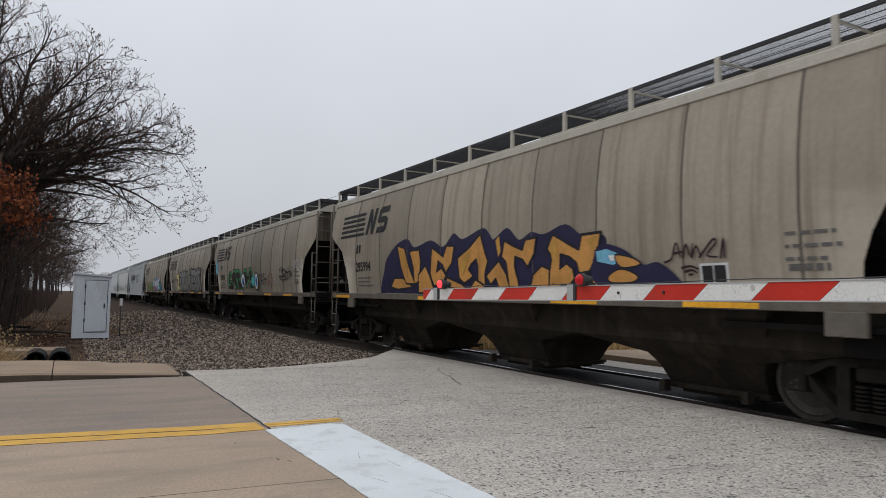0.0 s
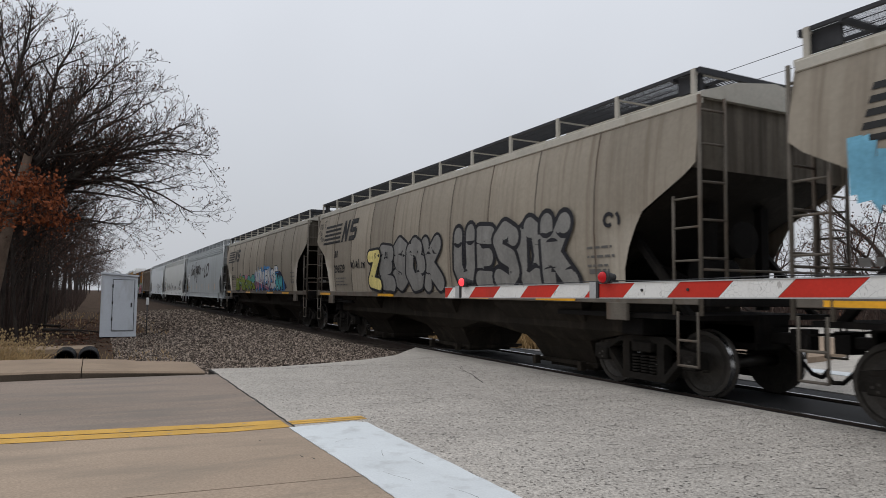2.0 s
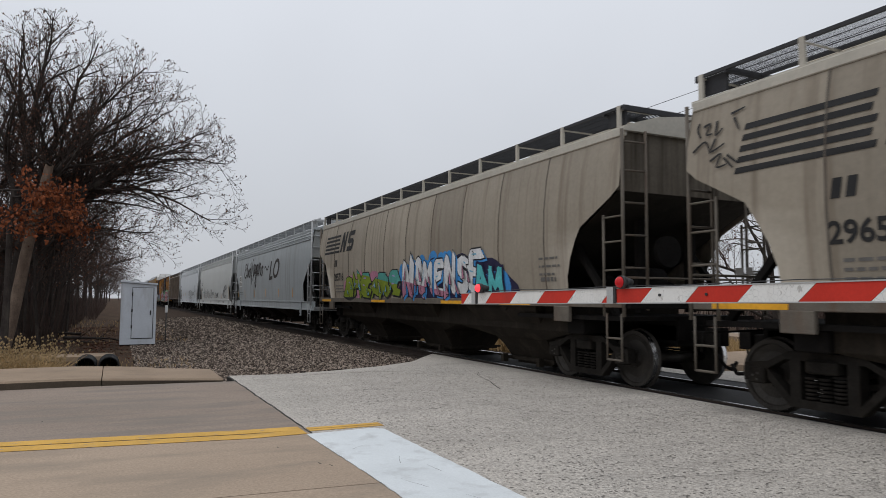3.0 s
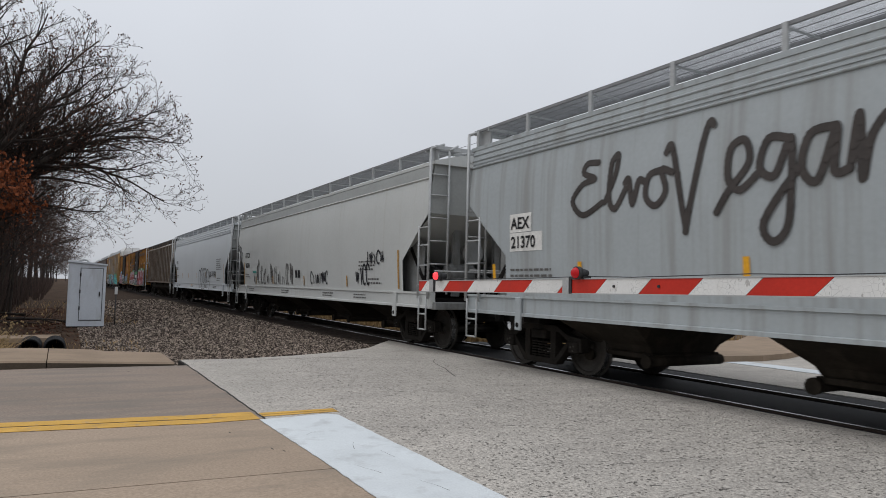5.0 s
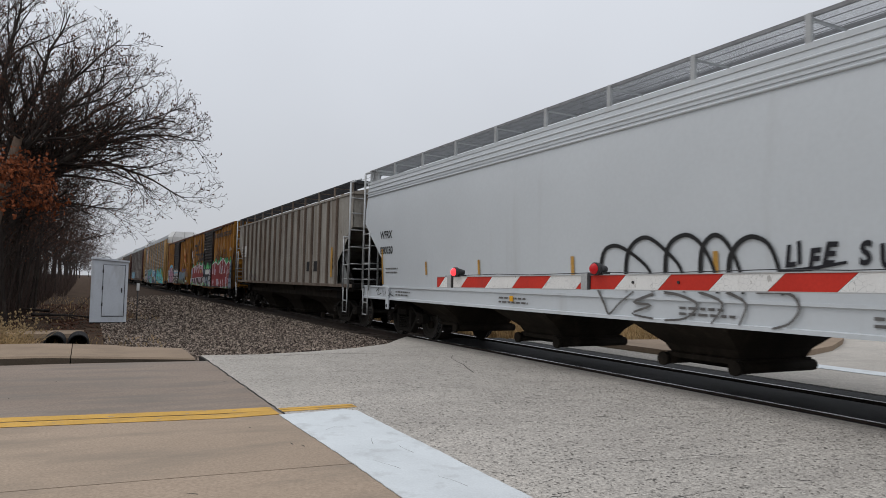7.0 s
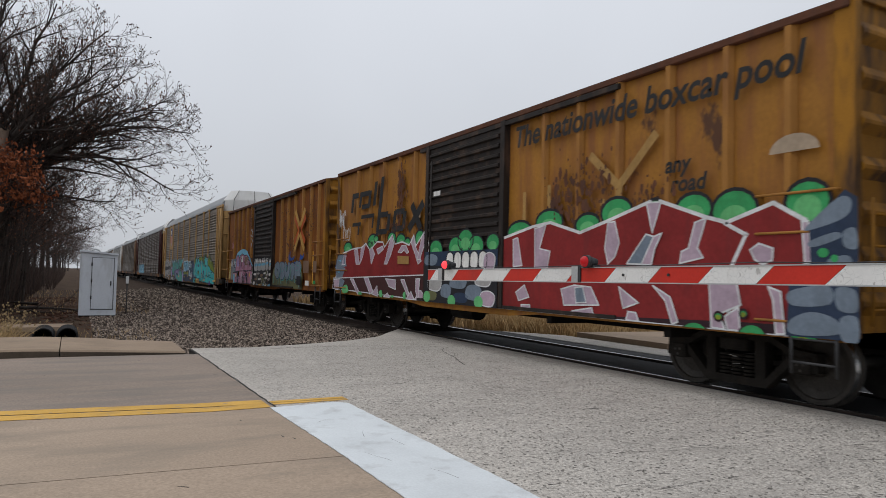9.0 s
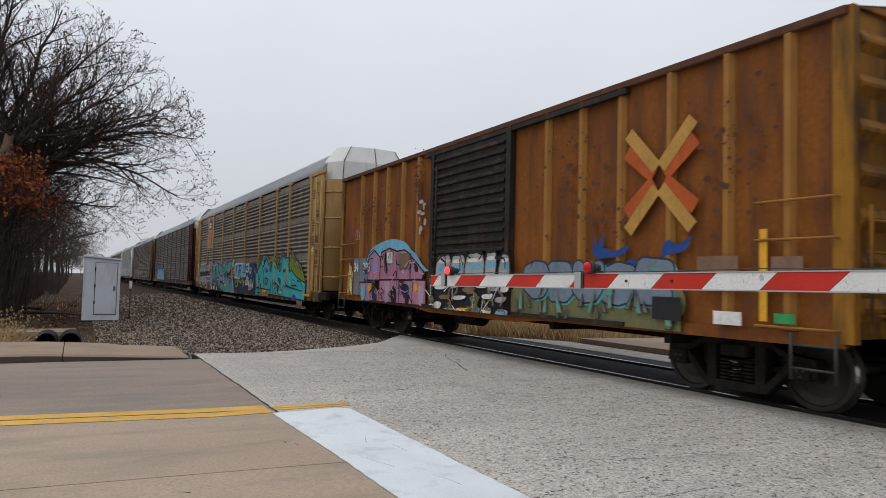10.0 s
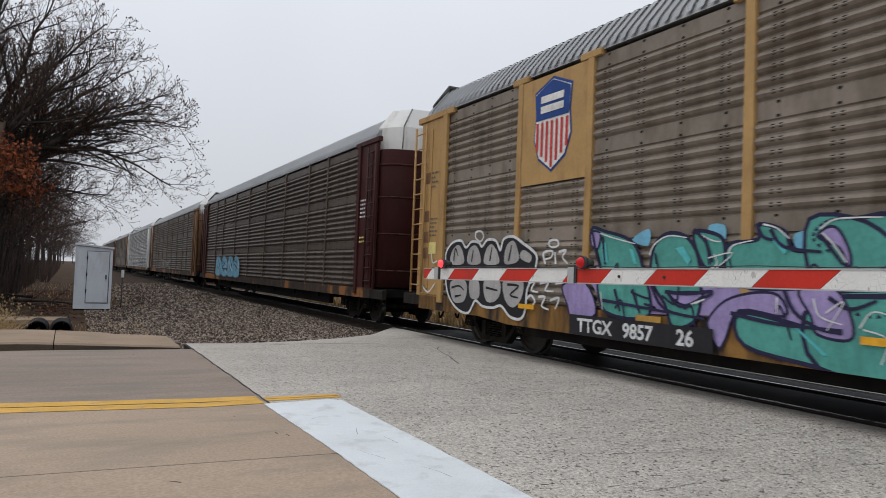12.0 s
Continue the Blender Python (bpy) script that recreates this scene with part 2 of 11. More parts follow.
PALE_BARK = surface("weathered_snag_wood", (0.17, 0.125, 0.095), 0.9, spread=0.25, scale=3, grain=25, stain=(0.09, 0.06, 0.045), stain_amount=0.4, bump=0.5)
TWIG = surface("grey_brown_twigs", (0.064, 0.044, 0.037), 0.95, spread=0.3, scale=1.2, bump=0)
LEAF_BROWN = surface("withered_leaf", (0.105, 0.05, 0.032), 0.8, spread=0.4, scale=2.0, grain=8, bump=0)
LEAF_RUST = surface("rust_oak_leaf", (0.21, 0.062, 0.024), 0.8, spread=0.4, scale=2.0, grain=8, bump=0)
STRAW = surface("dry_straw", (0.4, 0.275, 0.135), 0.9, spread=0.35, scale=1.5, grain=10, bump=0)
SEED = surface("pale_seed_heads", (0.3, 0.215, 0.115), 0.9, spread=0.3, bump=0)
CABINET = surface("white_cabinet_paint", (0.56, 0.59, 0.63), 0.5, spread=0.05, scale=1.5, grain=20, stain=(0.38, 0.38, 0.38), stain_amount=0.3, bump=0.04)
DARK_METAL = surface("dark_iron", (0.06, 0.06, 0.062), 0.6, 0.5, spread=0.2, bump=0.05)
ARM_WHITE = surface("white_reflective", (0.72, 0.72, 0.70), 0.4, scab=((0.42, 0.41, 0.39), 0.63, 26), spread=0.05, scale=3, stain=(0.5, 0.48, 0.44), stain_amount=0.25, bump=0.03)
ARM_RED = surface("red_reflective", (0.52, 0.035, 0.022), 0.4, spread=0.08, scale=3, stain=(0.33, 0.04, 0.03), stain_amount=0.3, bump=0.03)
def crazed(m, scale, width, tint):
    """Adds a net of fine cracks to a painted sheet, thick in some places and absent in others."""
    n, l = m.node_tree.nodes, m.node_tree.links
    b = n["Principled BSDF"]
    was = b.inputs["Base Color"].links[0].from_socket
    tc, cells, veil, lines, where, fac, mx = (n.new(k) for k in ("ShaderNodeTexCoord", "ShaderNodeTexVoronoi", "ShaderNodeTexNoise", "ShaderNodeMapRange", "ShaderNodeMapRange", "ShaderNodeMath", "ShaderNodeMix"))
    cells.feature = "DISTANCE_TO_EDGE"
    cells.inputs["Scale"].default_value, veil.inputs["Scale"].default_value = scale, 4.0
    l.new(tc.outputs["Object"], cells.inputs["Vector"])
    l.new(tc.outputs["Object"], veil.inputs["Vector"])
    for node, src, a, c, lo, hi in ((lines, cells.outputs["Distance"], 0, width, 1, 0), (where, veil.outputs["Fac"], 0.42, 0.55, 0, 0.75)):
        for k, v in (("From Min", a), ("From Max", c), ("To Min", lo), ("To Max", hi)):
            node.inputs[k].default_value = v
        l.new(src, node.inputs["Value"])
    fac.operation, mx.data_type = "MULTIPLY", "RGBA"
    l.new(lines.outputs[0], fac.inputs[0])
    l.new(where.outputs[0], fac.inputs[1])
    l.new(fac.outputs[0], mx.inputs["Factor"])
    l.new(was, mx.inputs["A"])
    mx.inputs["B"].default_value = (*tint, 1)
    l.new(mx.outputs["Result"], b.inputs["Base Color"])


crazed(ARM_WHITE, 34, 0.03, (0.3, 0.3, 0.3))
PLASTIC_BLACK = surface("black_corrugated_plastic", (0.012, 0.012, 0.013), 0.6, spread=0.2, bump=0.05)


def flat_paint(name, c, rough=0.6):
    return surface(name, c, rough, spread=0.16, scale=2.2, grain=18, stain=tuple(0.62 * v + 0.012 for v in c), stain_amount=0.3, stain_scale=(0.8, 2.4, 0.25), bump=0.03)


P = {
    "black": flat_paint("spray_black", (0.02, 0.02, 0.024)), "navy": flat_paint("spray_navy", (0.022, 0.02, 0.055)),
    "orange": flat_paint("spray_orange", (0.52, 0.26, 0.075)), "white": flat_paint("spray_white", (0.62, 0.63, 0.64)),
    "purple": flat_paint("spray_purple", (0.12, 0.06, 0.2)), "green": flat_paint("spray_green", (0.04, 0.30, 0.10)),
    "plum": flat_paint("spray_plum", (0.032, 0.015, 0.02)), "ghost": flat_paint("faded_ochre", (0.34, 0.2, 0.065)), "brush": flat_paint("thin_brown_black", (0.06, 0.052, 0.048)), "teal": flat_paint("spray_teal", (0.09, 0.42, 0.44)),
    "aqua": flat_paint("spray_aqua", (0.05, 0.45, 0.46)), "blue": flat_paint("spray_blue", (0.05, 0.24, 0.55)),
    "sky": flat_paint("spray_sky_blue", (0.16, 0.40, 0.55)), "silver": flat_paint("spray_silver", (0.36, 0.35, 0.34)),
    "yellow": flat_paint("spray_yellow", (0.68, 0.58, 0.22)), "red": flat_paint("spray_red", (0.21, 0.02, 0.02)),
    "pink": flat_paint("spray_pink", (0.43, 0.19, 0.27)), "lilac": flat_paint("spray_lilac", (0.3, 0.24, 0.45)),
    "mauve": flat_paint("spray_mauve", (0.42, 0.32, 0.39)), "lime": flat_paint("spray_lime", (0.19, 0.25, 0.025)),
    "sea": flat_paint("spray_sea_green", (0.08, 0.3, 0.26)), "dark": flat_paint("stencil_black", (0.022, 0.022, 0.023)), "print": flat_paint("small_stencil_grey", (0.12, 0.115, 0.11)),
    "amber": flat_paint("amber_reflector", (0.72, 0.36, 0.03), 0.35), "cross": flat_paint("faded_red_orange", (0.42, 0.085, 0.018)),
    "straw": flat_paint("faded_yellow_strip", (0.45, 0.25, 0.06)), "shield_blue": flat_paint("emblem_blue", (0.02, 0.06, 0.23)),
    "cream": flat_paint("emblem_white", (0.7, 0.69, 0.66)), "shield_red": flat_paint("emblem_red", (0.5, 0.05, 0.05)),
    "maroon": flat_paint("spray_maroon", (0.06, 0.022, 0.022)), "chrome": flat_paint("spray_chrome", (0.215, 0.21, 0.198), 0.45), "haze": flat_paint("pale_ghost_paint", (0.36, 0.28, 0.2)),
    "leaf": flat_paint("spray_leaf_green", (0.12, 0.42, 0.16)), "slate": flat_paint("spray_slate", (0.16, 0.2, 0.25)),
    "ink": flat_paint("spray_ink_blue", (0.025, 0.04, 0.075)), "khaki": flat_paint("spray_khaki", (0.15, 0.15, 0.07)), "taupe": flat_paint("primer_taupe", (0.2, 0.12, 0.08)),
}


def glowing(name, c, strength):
    m = surface(name, c, 0.25, spread=0.02, bump=0)
    b = m.node_tree.nodes["Principled BSDF"]
    b.inputs["Emission Color"].default_value = (*c, 1)
    b.inputs["Emission Strength"].default_value = strength
    return m


LAMP_LIT = glowing("lit_red_lens", (1.0, 0.04, 0.05), 1.6)
LAMP_DIM = glowing("dim_red_lens", (0.42, 0.012, 0.016), 0.15)

# ---- building helpers ----
def box(bm, x0, x1, y0, y1, z0, z1, bevel=0.0, mi=0):
    """A box between the given planes, with worn edges where bevel is given."""
    vs = [bm.verts.new((x, y, z)) for x in (x0, x1) for y in (y0, y1) for z in (z0, z1)]
    fs = [bm.faces.new([vs[i] for i in q]) for q in
          ((0, 1, 3, 2), (4, 6, 7, 5), (0, 4, 5, 1), (2, 3, 7, 6), (0, 2, 6, 4), (1, 5, 7, 3))]
    for f in fs:
        f.material_index = mi
    if bevel:
        es = {e for f in fs for e in f.edges}
        bmesh.ops.bevel(bm, geom=list(es), offset=bevel, segments=1, affect="EDGES")


def rod(bm, p, q, r, seg=8, r2=None, mi=0, caps=True):
    """A round bar from p to q."""
    p, q = Vector(p), Vector(q)
    w = (q - p).normalized()
    u = w.orthogonal().normalized()
    v = w.cross(u)
    rings = []
    for c, rr in ((p, r), (q, r if r2 is None else r2)):
        rings.append([bm.verts.new(c + rr * (math.cos(a) * u + math.sin(a) * v)) for a in (2 * math.pi * i / seg for i in range(seg))])
    for i in range(seg):
        f = bm.faces.new((rings[0][i], rings[0][(i + 1) % seg], rings[1][(i + 1) % seg], rings[1][i]))
        f.smooth, f.material_index = True, mi
    if caps:
        bm.faces.new(rings[0][::-1]).material_index = mi
        bm.faces.new(rings[1]).material_index = mi


def prism(bm, pts, axis, a, b, mi=0):
    """A flat outline pts pushed from a to b along an axis; pts lie in the other two axes, in order."""
    def at(p, d):
        return {"x": (d, p[0], p[1]), "y": (p[0], d, p[1]), "z": (p[0], p[1], d)}[axis]
    lo, hi = [bm.verts.new(at(p, a)) for p in pts], [bm.verts.new(at(p, b)) for p in pts]
    n = len(pts)
    for i in range(n):
        bm.faces.new((lo[i], lo[(i + 1) % n], hi[(i + 1) % n], hi[i])).material_index = mi
    bm.faces.new(lo[::-1]).material_index = mi
    bm.faces.new(hi).material_index = mi


def lathe(bm, prof, seg=24, tread=()):
    """A solid turned about the x axis from (x, radius) pairs; tread names the bands with the second material."""
    rings = [[bm.verts.new((x, r * math.cos(2 * math.pi * i / seg), r * math.sin(2 * math.pi * i / seg))) for i in range(seg)] for x, r in prof]
    for k in range(len(rings) - 1):
        for i in range(seg):
            f = bm.faces.new((rings[k][i], rings[k][(i + 1) % seg], rings[k + 1][(i + 1) % seg], rings[k + 1][i]))
            f.material_index = 1 if k in tread else 0
    bm.faces.new(rings[0][::-1])
    bm.faces.new(rings[-1])


def mesh_of(bm, name, mats):
    bmesh.ops.recalc_face_normals(bm, faces=bm.faces)
    me = bpy.data.meshes.new(name)
    bm.to_mesh(me)
    bm.free()
    for m in mats if isinstance(mats, (list, tuple)) else [mats]:
        me.materials.append(m)
    return me


def part(name, bm, mats, parent=None, label="", m=None):
    """Links a bmesh as one mesh object, under parent where one is given."""
    ob = new(name, mesh_of(bm, name, mats))
    ob.parent = parent
    if m is not None:
        ob.matrix_basis = m
    if label:
        tagged(ob, label)
    return ob


def again(name, me, parent, m=None, label=""):
    """One more object on a mesh that exists."""
    ob = new(name, me)
    ob.parent = parent
    if m is not None:
        ob.matrix_basis = m
    if label:
        tagged(ob, label)
    return ob


def fresh():
    return bmesh.new()


# ---- lettering and paint on walls ----
TEXT = bpy.data.curves.new("lettering", "FONT")
TEXT_OB = bpy.data.objects.new("lettering", TEXT)


def letters(body, size=1.0, fat=0.0, shear=0.0, spacing=1.0):
    """A flat mesh of the given characters, in the u, v plane."""
    TEXT.body, TEXT.size, TEXT.offset, TEXT.shear, TEXT.space_character = body, size, fat, shear, spacing
    TEXT.resolution_u, TEXT.fill_mode = 3, "BOTH"
    return bpy.data.meshes.new_from_object(TEXT_OB)


FLOOR = [0.0]                        # lowest height that paint may reach on the car in hand
LAYER, FILM = 0.007, 0.0004          # depth of a coat of paint, and of one piece over another


PIECES = {}


def stamp_count(bm):
    """How many pieces a flat bmesh has so far."""
    PIECES[id(bm)] = PIECES.get(id(bm), 0) + 1 if bm.verts else 0
    return PIECES[id(bm)]


def stamp(bm, me, u, v, turn=0.0, su=1.0, sv=1.0):
    """Adds a lettering mesh to a flat bmesh at u, v."""
    k, z = len(bm.verts), FILM * (stamp_count(bm) % 16)
    bm.from_mesh(me)
    bm.verts.ensure_lookup_table()
    c, s = math.cos(turn), math.sin(turn)
    for w in list(bm.verts)[k:]:
        x, y = w.co.x * su, w.co.y * sv
        w.co = Vector((u + c * x - s * y, v + s * x + c * y, z))
    bpy.data.meshes.remove(me)


def blob(bm, u, v, ru, rv, n=16, ring=0.0):
    """A flat disc, or a ring where ring is the inner part of its radius."""
    z = FILM * (stamp_count(bm) % 16)
    outer = [bm.verts.new((u + ru * math.cos(2 * math.pi * i / n), v + rv * math.sin(2 * math.pi * i / n), z)) for i in range(n)]
    if not ring:
        bm.faces.new(outer)
        return
    inner = [bm.verts.new((u + ring * ru * math.cos(2 * math.pi * i / n), v + ring * rv * math.sin(2 * math.pi * i / n), z)) for i in range(n)]
    for i in range(n):
        bm.faces.new((outer[i], outer[(i + 1) % n], inner[(i + 1) % n], inner[i]))


def bar(bm, u0, u1, v0, v1, lean=0.0):
    h = lean * (v1 - v0)
    z = FILM * (stamp_count(bm) % 16)
    bm.faces.new([bm.verts.new(p) for p in ((u0, v0, z), (u1, v0, z), (u1 + h, v1, z), (u0 + h, v1, z))])


def stroke(bm, pts, w, w2=None):
    """A brush stroke of width w along pts, going over to w2 at its end."""
    n = len(pts)
    z = FILM * (stamp_count(bm) % 16)
    w2 = w if w2 is None else w2
    left, right = [], []
    for i, (u, v) in enumerate(pts):
        a, b = pts[max(0, i - 1)], pts[min(n - 1, i + 1)]
        d = math.hypot(b[0] - a[0], b[1] - a[1]) or 1
        ww = w + (w2 - w) * i / (n - 1)
        nx, ny = -(b[1] - a[1]) / d * ww / 2, (b[0] - a[0]) / d * ww / 2
        left.append(bm.verts.new((u + nx, v + ny, z)))
        right.append(bm.verts.new((u - nx, v - ny, z)))
    for i in range(n - 1):
        bm.faces.new((left[i], left[i + 1], right[i + 1], right[i]))


def paint(name, bm, mat, car, prof, layer, label=""):
    """Lays flat paint (u towards the front of the car, v up) on the near side, whose half width at a height prof gives."""
    if FLOOR[0]:
        bmesh.ops.bisect_plane(bm, geom=list(bm.verts) + list(bm.edges) + list(bm.faces), plane_co=(0, FLOOR[0], 0), plane_no=(0, 1, 0), clear_inner=True)
    if prof(1.6) != prof(3.4):
        for k in range(4, 18):
            bmesh.ops.bisect_plane(bm, geom=list(bm.verts) + list(bm.edges) + list(bm.faces), plane_co=(0, k * 0.25, 0), plane_no=(0, 1, 0))
    for w in bm.verts:
        w.co = Vector((-prof(w.co.y) - LAYER * layer - w.co.z, -w.co.x, w.co.y))
    return part(name, bm, mat, car, label)


GLYPHS = (
    (((-0.42, 0), (-0.12, 1.05)), ((-0.14, 1.0), (0.36, 0.02)), ((-0.3, 0.38), (0.28, 0.46))),
    (((-0.38, 0.92), (0.36, 1.08)), ((0.28, 1.0), (-0.3, 0.12)), ((-0.4, 0.06), (0.44, 0.0))),
    (((-0.3, 0), (-0.34, 1.05)), ((-0.36, 0.95), (0.4, 0.85)), ((-0.3, 0.5), (0.28, 0.55)), ((-0.3, 0.06), (0.42, 0.12))),
    (((-0.38, 1.08), (-0.22, 0.08)), ((-0.26, 0.1), (0.3, 0.12)), ((0.26, 0.05), (0.4, 1.15))),
    (((-0.36, 0), (-0.3, 1.1)), ((-0.32, 1.0), (0.06, 0.3)), ((0.02, 0.35), (0.36, 1.05)), ((0.36, 1.0), (0.32, 0.0))),
)


def wild_style(car, u, v, width, height, n, fill, line, prof, cloud=None, side=None, shine=None, rng=0, layer=1, lean=0.0, weight=0.27, edge=0.055, crown=None, label=""):
    """Interlocking angular letters that cannot be read: cloud, side faces, outline, fill and shine."""
    r = random.Random(rng)
    step = width / n
    a, b, c, d, e = fresh(), fresh(), fresh(), fresh(), fresh()
    for i in range(n):
        cu = u + step * (i + 0.5)
        hh = height * r.uniform(0.84, 1.06)
        dv = v + height * r.uniform(-0.02, 0.06)
        for k, bar_pts in enumerate(r.choice(GLYPHS)):
            pts = [(cu + step * (p + r.uniform(-0.06, 0.06)) * 1.12 + lean * q * hh, dv + hh * (q + r.uniform(-0.05, 0.05))) for p, q in bar_pts]
            (x0, y0), (x1, y1) = pts
            m = ((x0 + x1) / 2 + r.uniform(-0.07, 0.07) * step, (y0 + y1) / 2 + r.uniform(-0.05, 0.05) * hh)
            w0, w1 = step * weight * r.uniform(0.85, 1.25), step * weight * r.uniform(0.7, 1.3)
            dd = math.hypot(x1 - x0, y1 - y0)
            ex, ey = (x1 - x0) / dd * edge, (y1 - y0) / dd * edge
            stroke(c, [pts[0], m, pts[1]], w0, w1)
            stroke(b, [(x0 - ex, y0 - ey), m, (x1 + ex, y1 + ey)], w0 + 2 * edge, w1 + 2 * edge)
            if side:
                o = 0.1 * height
                stroke(d, [(x0 - ex + o, y0 - ey - o), (m[0] + o, m[1] - o), (x1 + ex + o, y1 + ey - o)], w0 + 1.6 * edge, w1 + 1.6 * edge)
            if shine and r.random() < 0.7:
                f = r.uniform(0.2, 0.7)
                q0, q1 = (x0 + (x1 - x0) * f, y0 + (y1 - y0) * f), (x0 + (x1 - x0) * (f + 0.25), y0 + (y1 - y0) * (f + 0.25))
                stroke(e, [q0, q1], w0 * 0.32, w0 * 0.2)
        if r.random() < 0.6:                       # an arrow-like spike
            s = r.choice((-1, 1))
            stroke(b, [(cu + s * 0.3 * step, dv + 0.8 * hh), (cu + s * 0.62 * step, dv + 1.22 * hh)], 0.3 * step, 0.02)
            stroke(c, [(cu + s * 0.32 * step, dv + 0.82 * hh), (cu + s * 0.57 * step, dv + 1.14 * hh)], 0.2 * step, 0.01)
        if cloud:
            for _ in range(4):
                blob(a, cu + step * r.uniform(-0.6, 0.6), v + height * r.uniform(0.1, 0.95), step * r.uniform(0.38, 0.6), height * r.uniform(0.2, 0.32), 14)
    if cloud:
        paint("graffiti_cloud", a, P[cloud], car, prof, layer)
    if crown:
        f = fresh()
        for i in range(int(n * 1.6)):
            blob(f, u + width * (i + 0.5) / (n * 1.6), v + height * r.uniform(0.92, 1.06), width / n * r.uniform(0.26, 0.36), height * r.uniform(0.12, 0.17), 14)
        paint("graffiti_bubbles", f, P[crown], car, prof, layer)
    if side:
        paint("graffiti_shadow", d, P[side], car, prof, layer + 1)
    paint("graffiti_outline", b, P[line], car, prof, layer + 2)
    paint("graffiti_letters", c, P[fill], car, prof, layer + 3, label)
    if shine:
        tagged(paint("graffiti_highlights", e, P[shine], car, prof, layer + 4), kind="stuff")


def tag_scrawl(car, u, v, width, height, colour, prof, rng, w=0.045, n=8, layer=2):
    """A quick illegible tag: loops and strokes."""
    r = random.Random(rng)
    bm = fresh()
    for i in range(n):
        c = u + width * (i + 0.5) / n
        k = r.choice((0, 1, 2))
        h = height * r.uniform(0.6, 1.0)
        if k == 0:
            pts = [(c + width / n * 0.5 * math.cos(a), v + h / 2 + h / 2 * math.sin(a)) for a in (j * 0.55 + 0.4 for j in range(10))]
        elif k == 1:
            pts = [(c - width / n * 0.4 + width / n * 0.8 * j / 6, v + h * (0.5 + 0.5 * math.cos(j * 2.2 + i))) for j in range(7)]
        else:
            pts = [(c + r.uniform(-0.2, 0.2) * width / n, v), (c + 0.1 * width / n, v + h * 0.6), (c + r.uniform(-0.3, 0.3) * width / n, v + h)]
        stroke(bm, pts, w)
    return paint("spray_tag", bm, P[colour], car, prof, layer, "illegible sprayed tag")


def small_print(car, u, v, width, rows, prof, colour="print", h=0.05, gap=0.05, rng=0):
    """Stencilled data too small to read: broken bars."""
    r = random.Random(rng)
    bm = fresh()
    for k in range(rows):
        x = u
        end = u + width * r.uniform(0.7, 1.0)
        while x < end:
            d = r.uniform(0.05, 0.16)
            bar(bm, x, min(x + d, end), v - k * (h + gap), v - k * (h + gap) + h * 0.75)
            x += d + 0.035
    return tagged(paint("stencilled_data", bm, P[colour], car, prof, 1), kind="stuff")


def number(car, body, u, v, size, prof, colour="dark", layer=1, fat=0.026):
    bm = fresh()
    stamp(bm, letters(body, size, fat * size), u, v)
    return paint("lettering", bm, P[colour], car, prof, layer, "stencilled letters and numbers")


SKELETONS = {
    "A": (((0.02, 0), (0.42, 1), (0.62, 1), (1, 0)), ((0.25, 0.36), (0.8, 0.36))),
    "B": (((0.12, 0.02), (0.1, 1), (0.7, 0.96), (0.82, 0.74), (0.5, 0.54), (0.14, 0.52)), ((0.5, 0.54), (0.94, 0.3), (0.72, 0.03), (0.12, 0.02))),
    "E": (((0.92, 0.94), (0.2, 1), (0.1, 0.6), (0.14, 0.06), (0.95, 0)), ((0.14, 0.5), (0.78, 0.52))),
    "H": (((0.1, 0), (0.06, 1)), ((0.92, 0), (0.88, 1.04)), ((0.1, 0.5), (0.9, 0.54))),
    "K": (((0.1, 0), (0.08, 1)), ((0.86, 1), (0.26, 0.5), (1.0, 0.0))),
    "M": (((0.02, 0), (0.1, 1), (0.5, 0.36), (0.86, 1.05), (1, 0)),),
    "N": (((0.06, 0), (0.1, 1), (0.86, 0.04), (0.92, 1.02)),),
    "O": (((0.5, 1), (0.12, 0.82), (0.06, 0.32), (0.38, 0), (0.8, 0.06), (0.96, 0.5), (0.84, 0.9), (0.5, 1)),),
    "R": (((0.1, 0), (0.08, 1), (0.74, 0.95), (0.8, 0.62), (0.2, 0.5), (0.95, 0)),),
    "S": (((0.9, 0.86), (0.5, 1), (0.12, 0.8), (0.3, 0.56), (0.76, 0.44), (0.88, 0.18), (0.5, 0), (0.06, 0.1)),),
    "U": (((0.1, 1), (0.08, 0.3), (0.34, 0), (0.7, 0.02), (0.92, 0.3), (0.9, 1.02)),),
    "Z": (((0.1, 0.95), (0.9, 1), (0.16, 0.08), (0.96, 0.02)),),
}


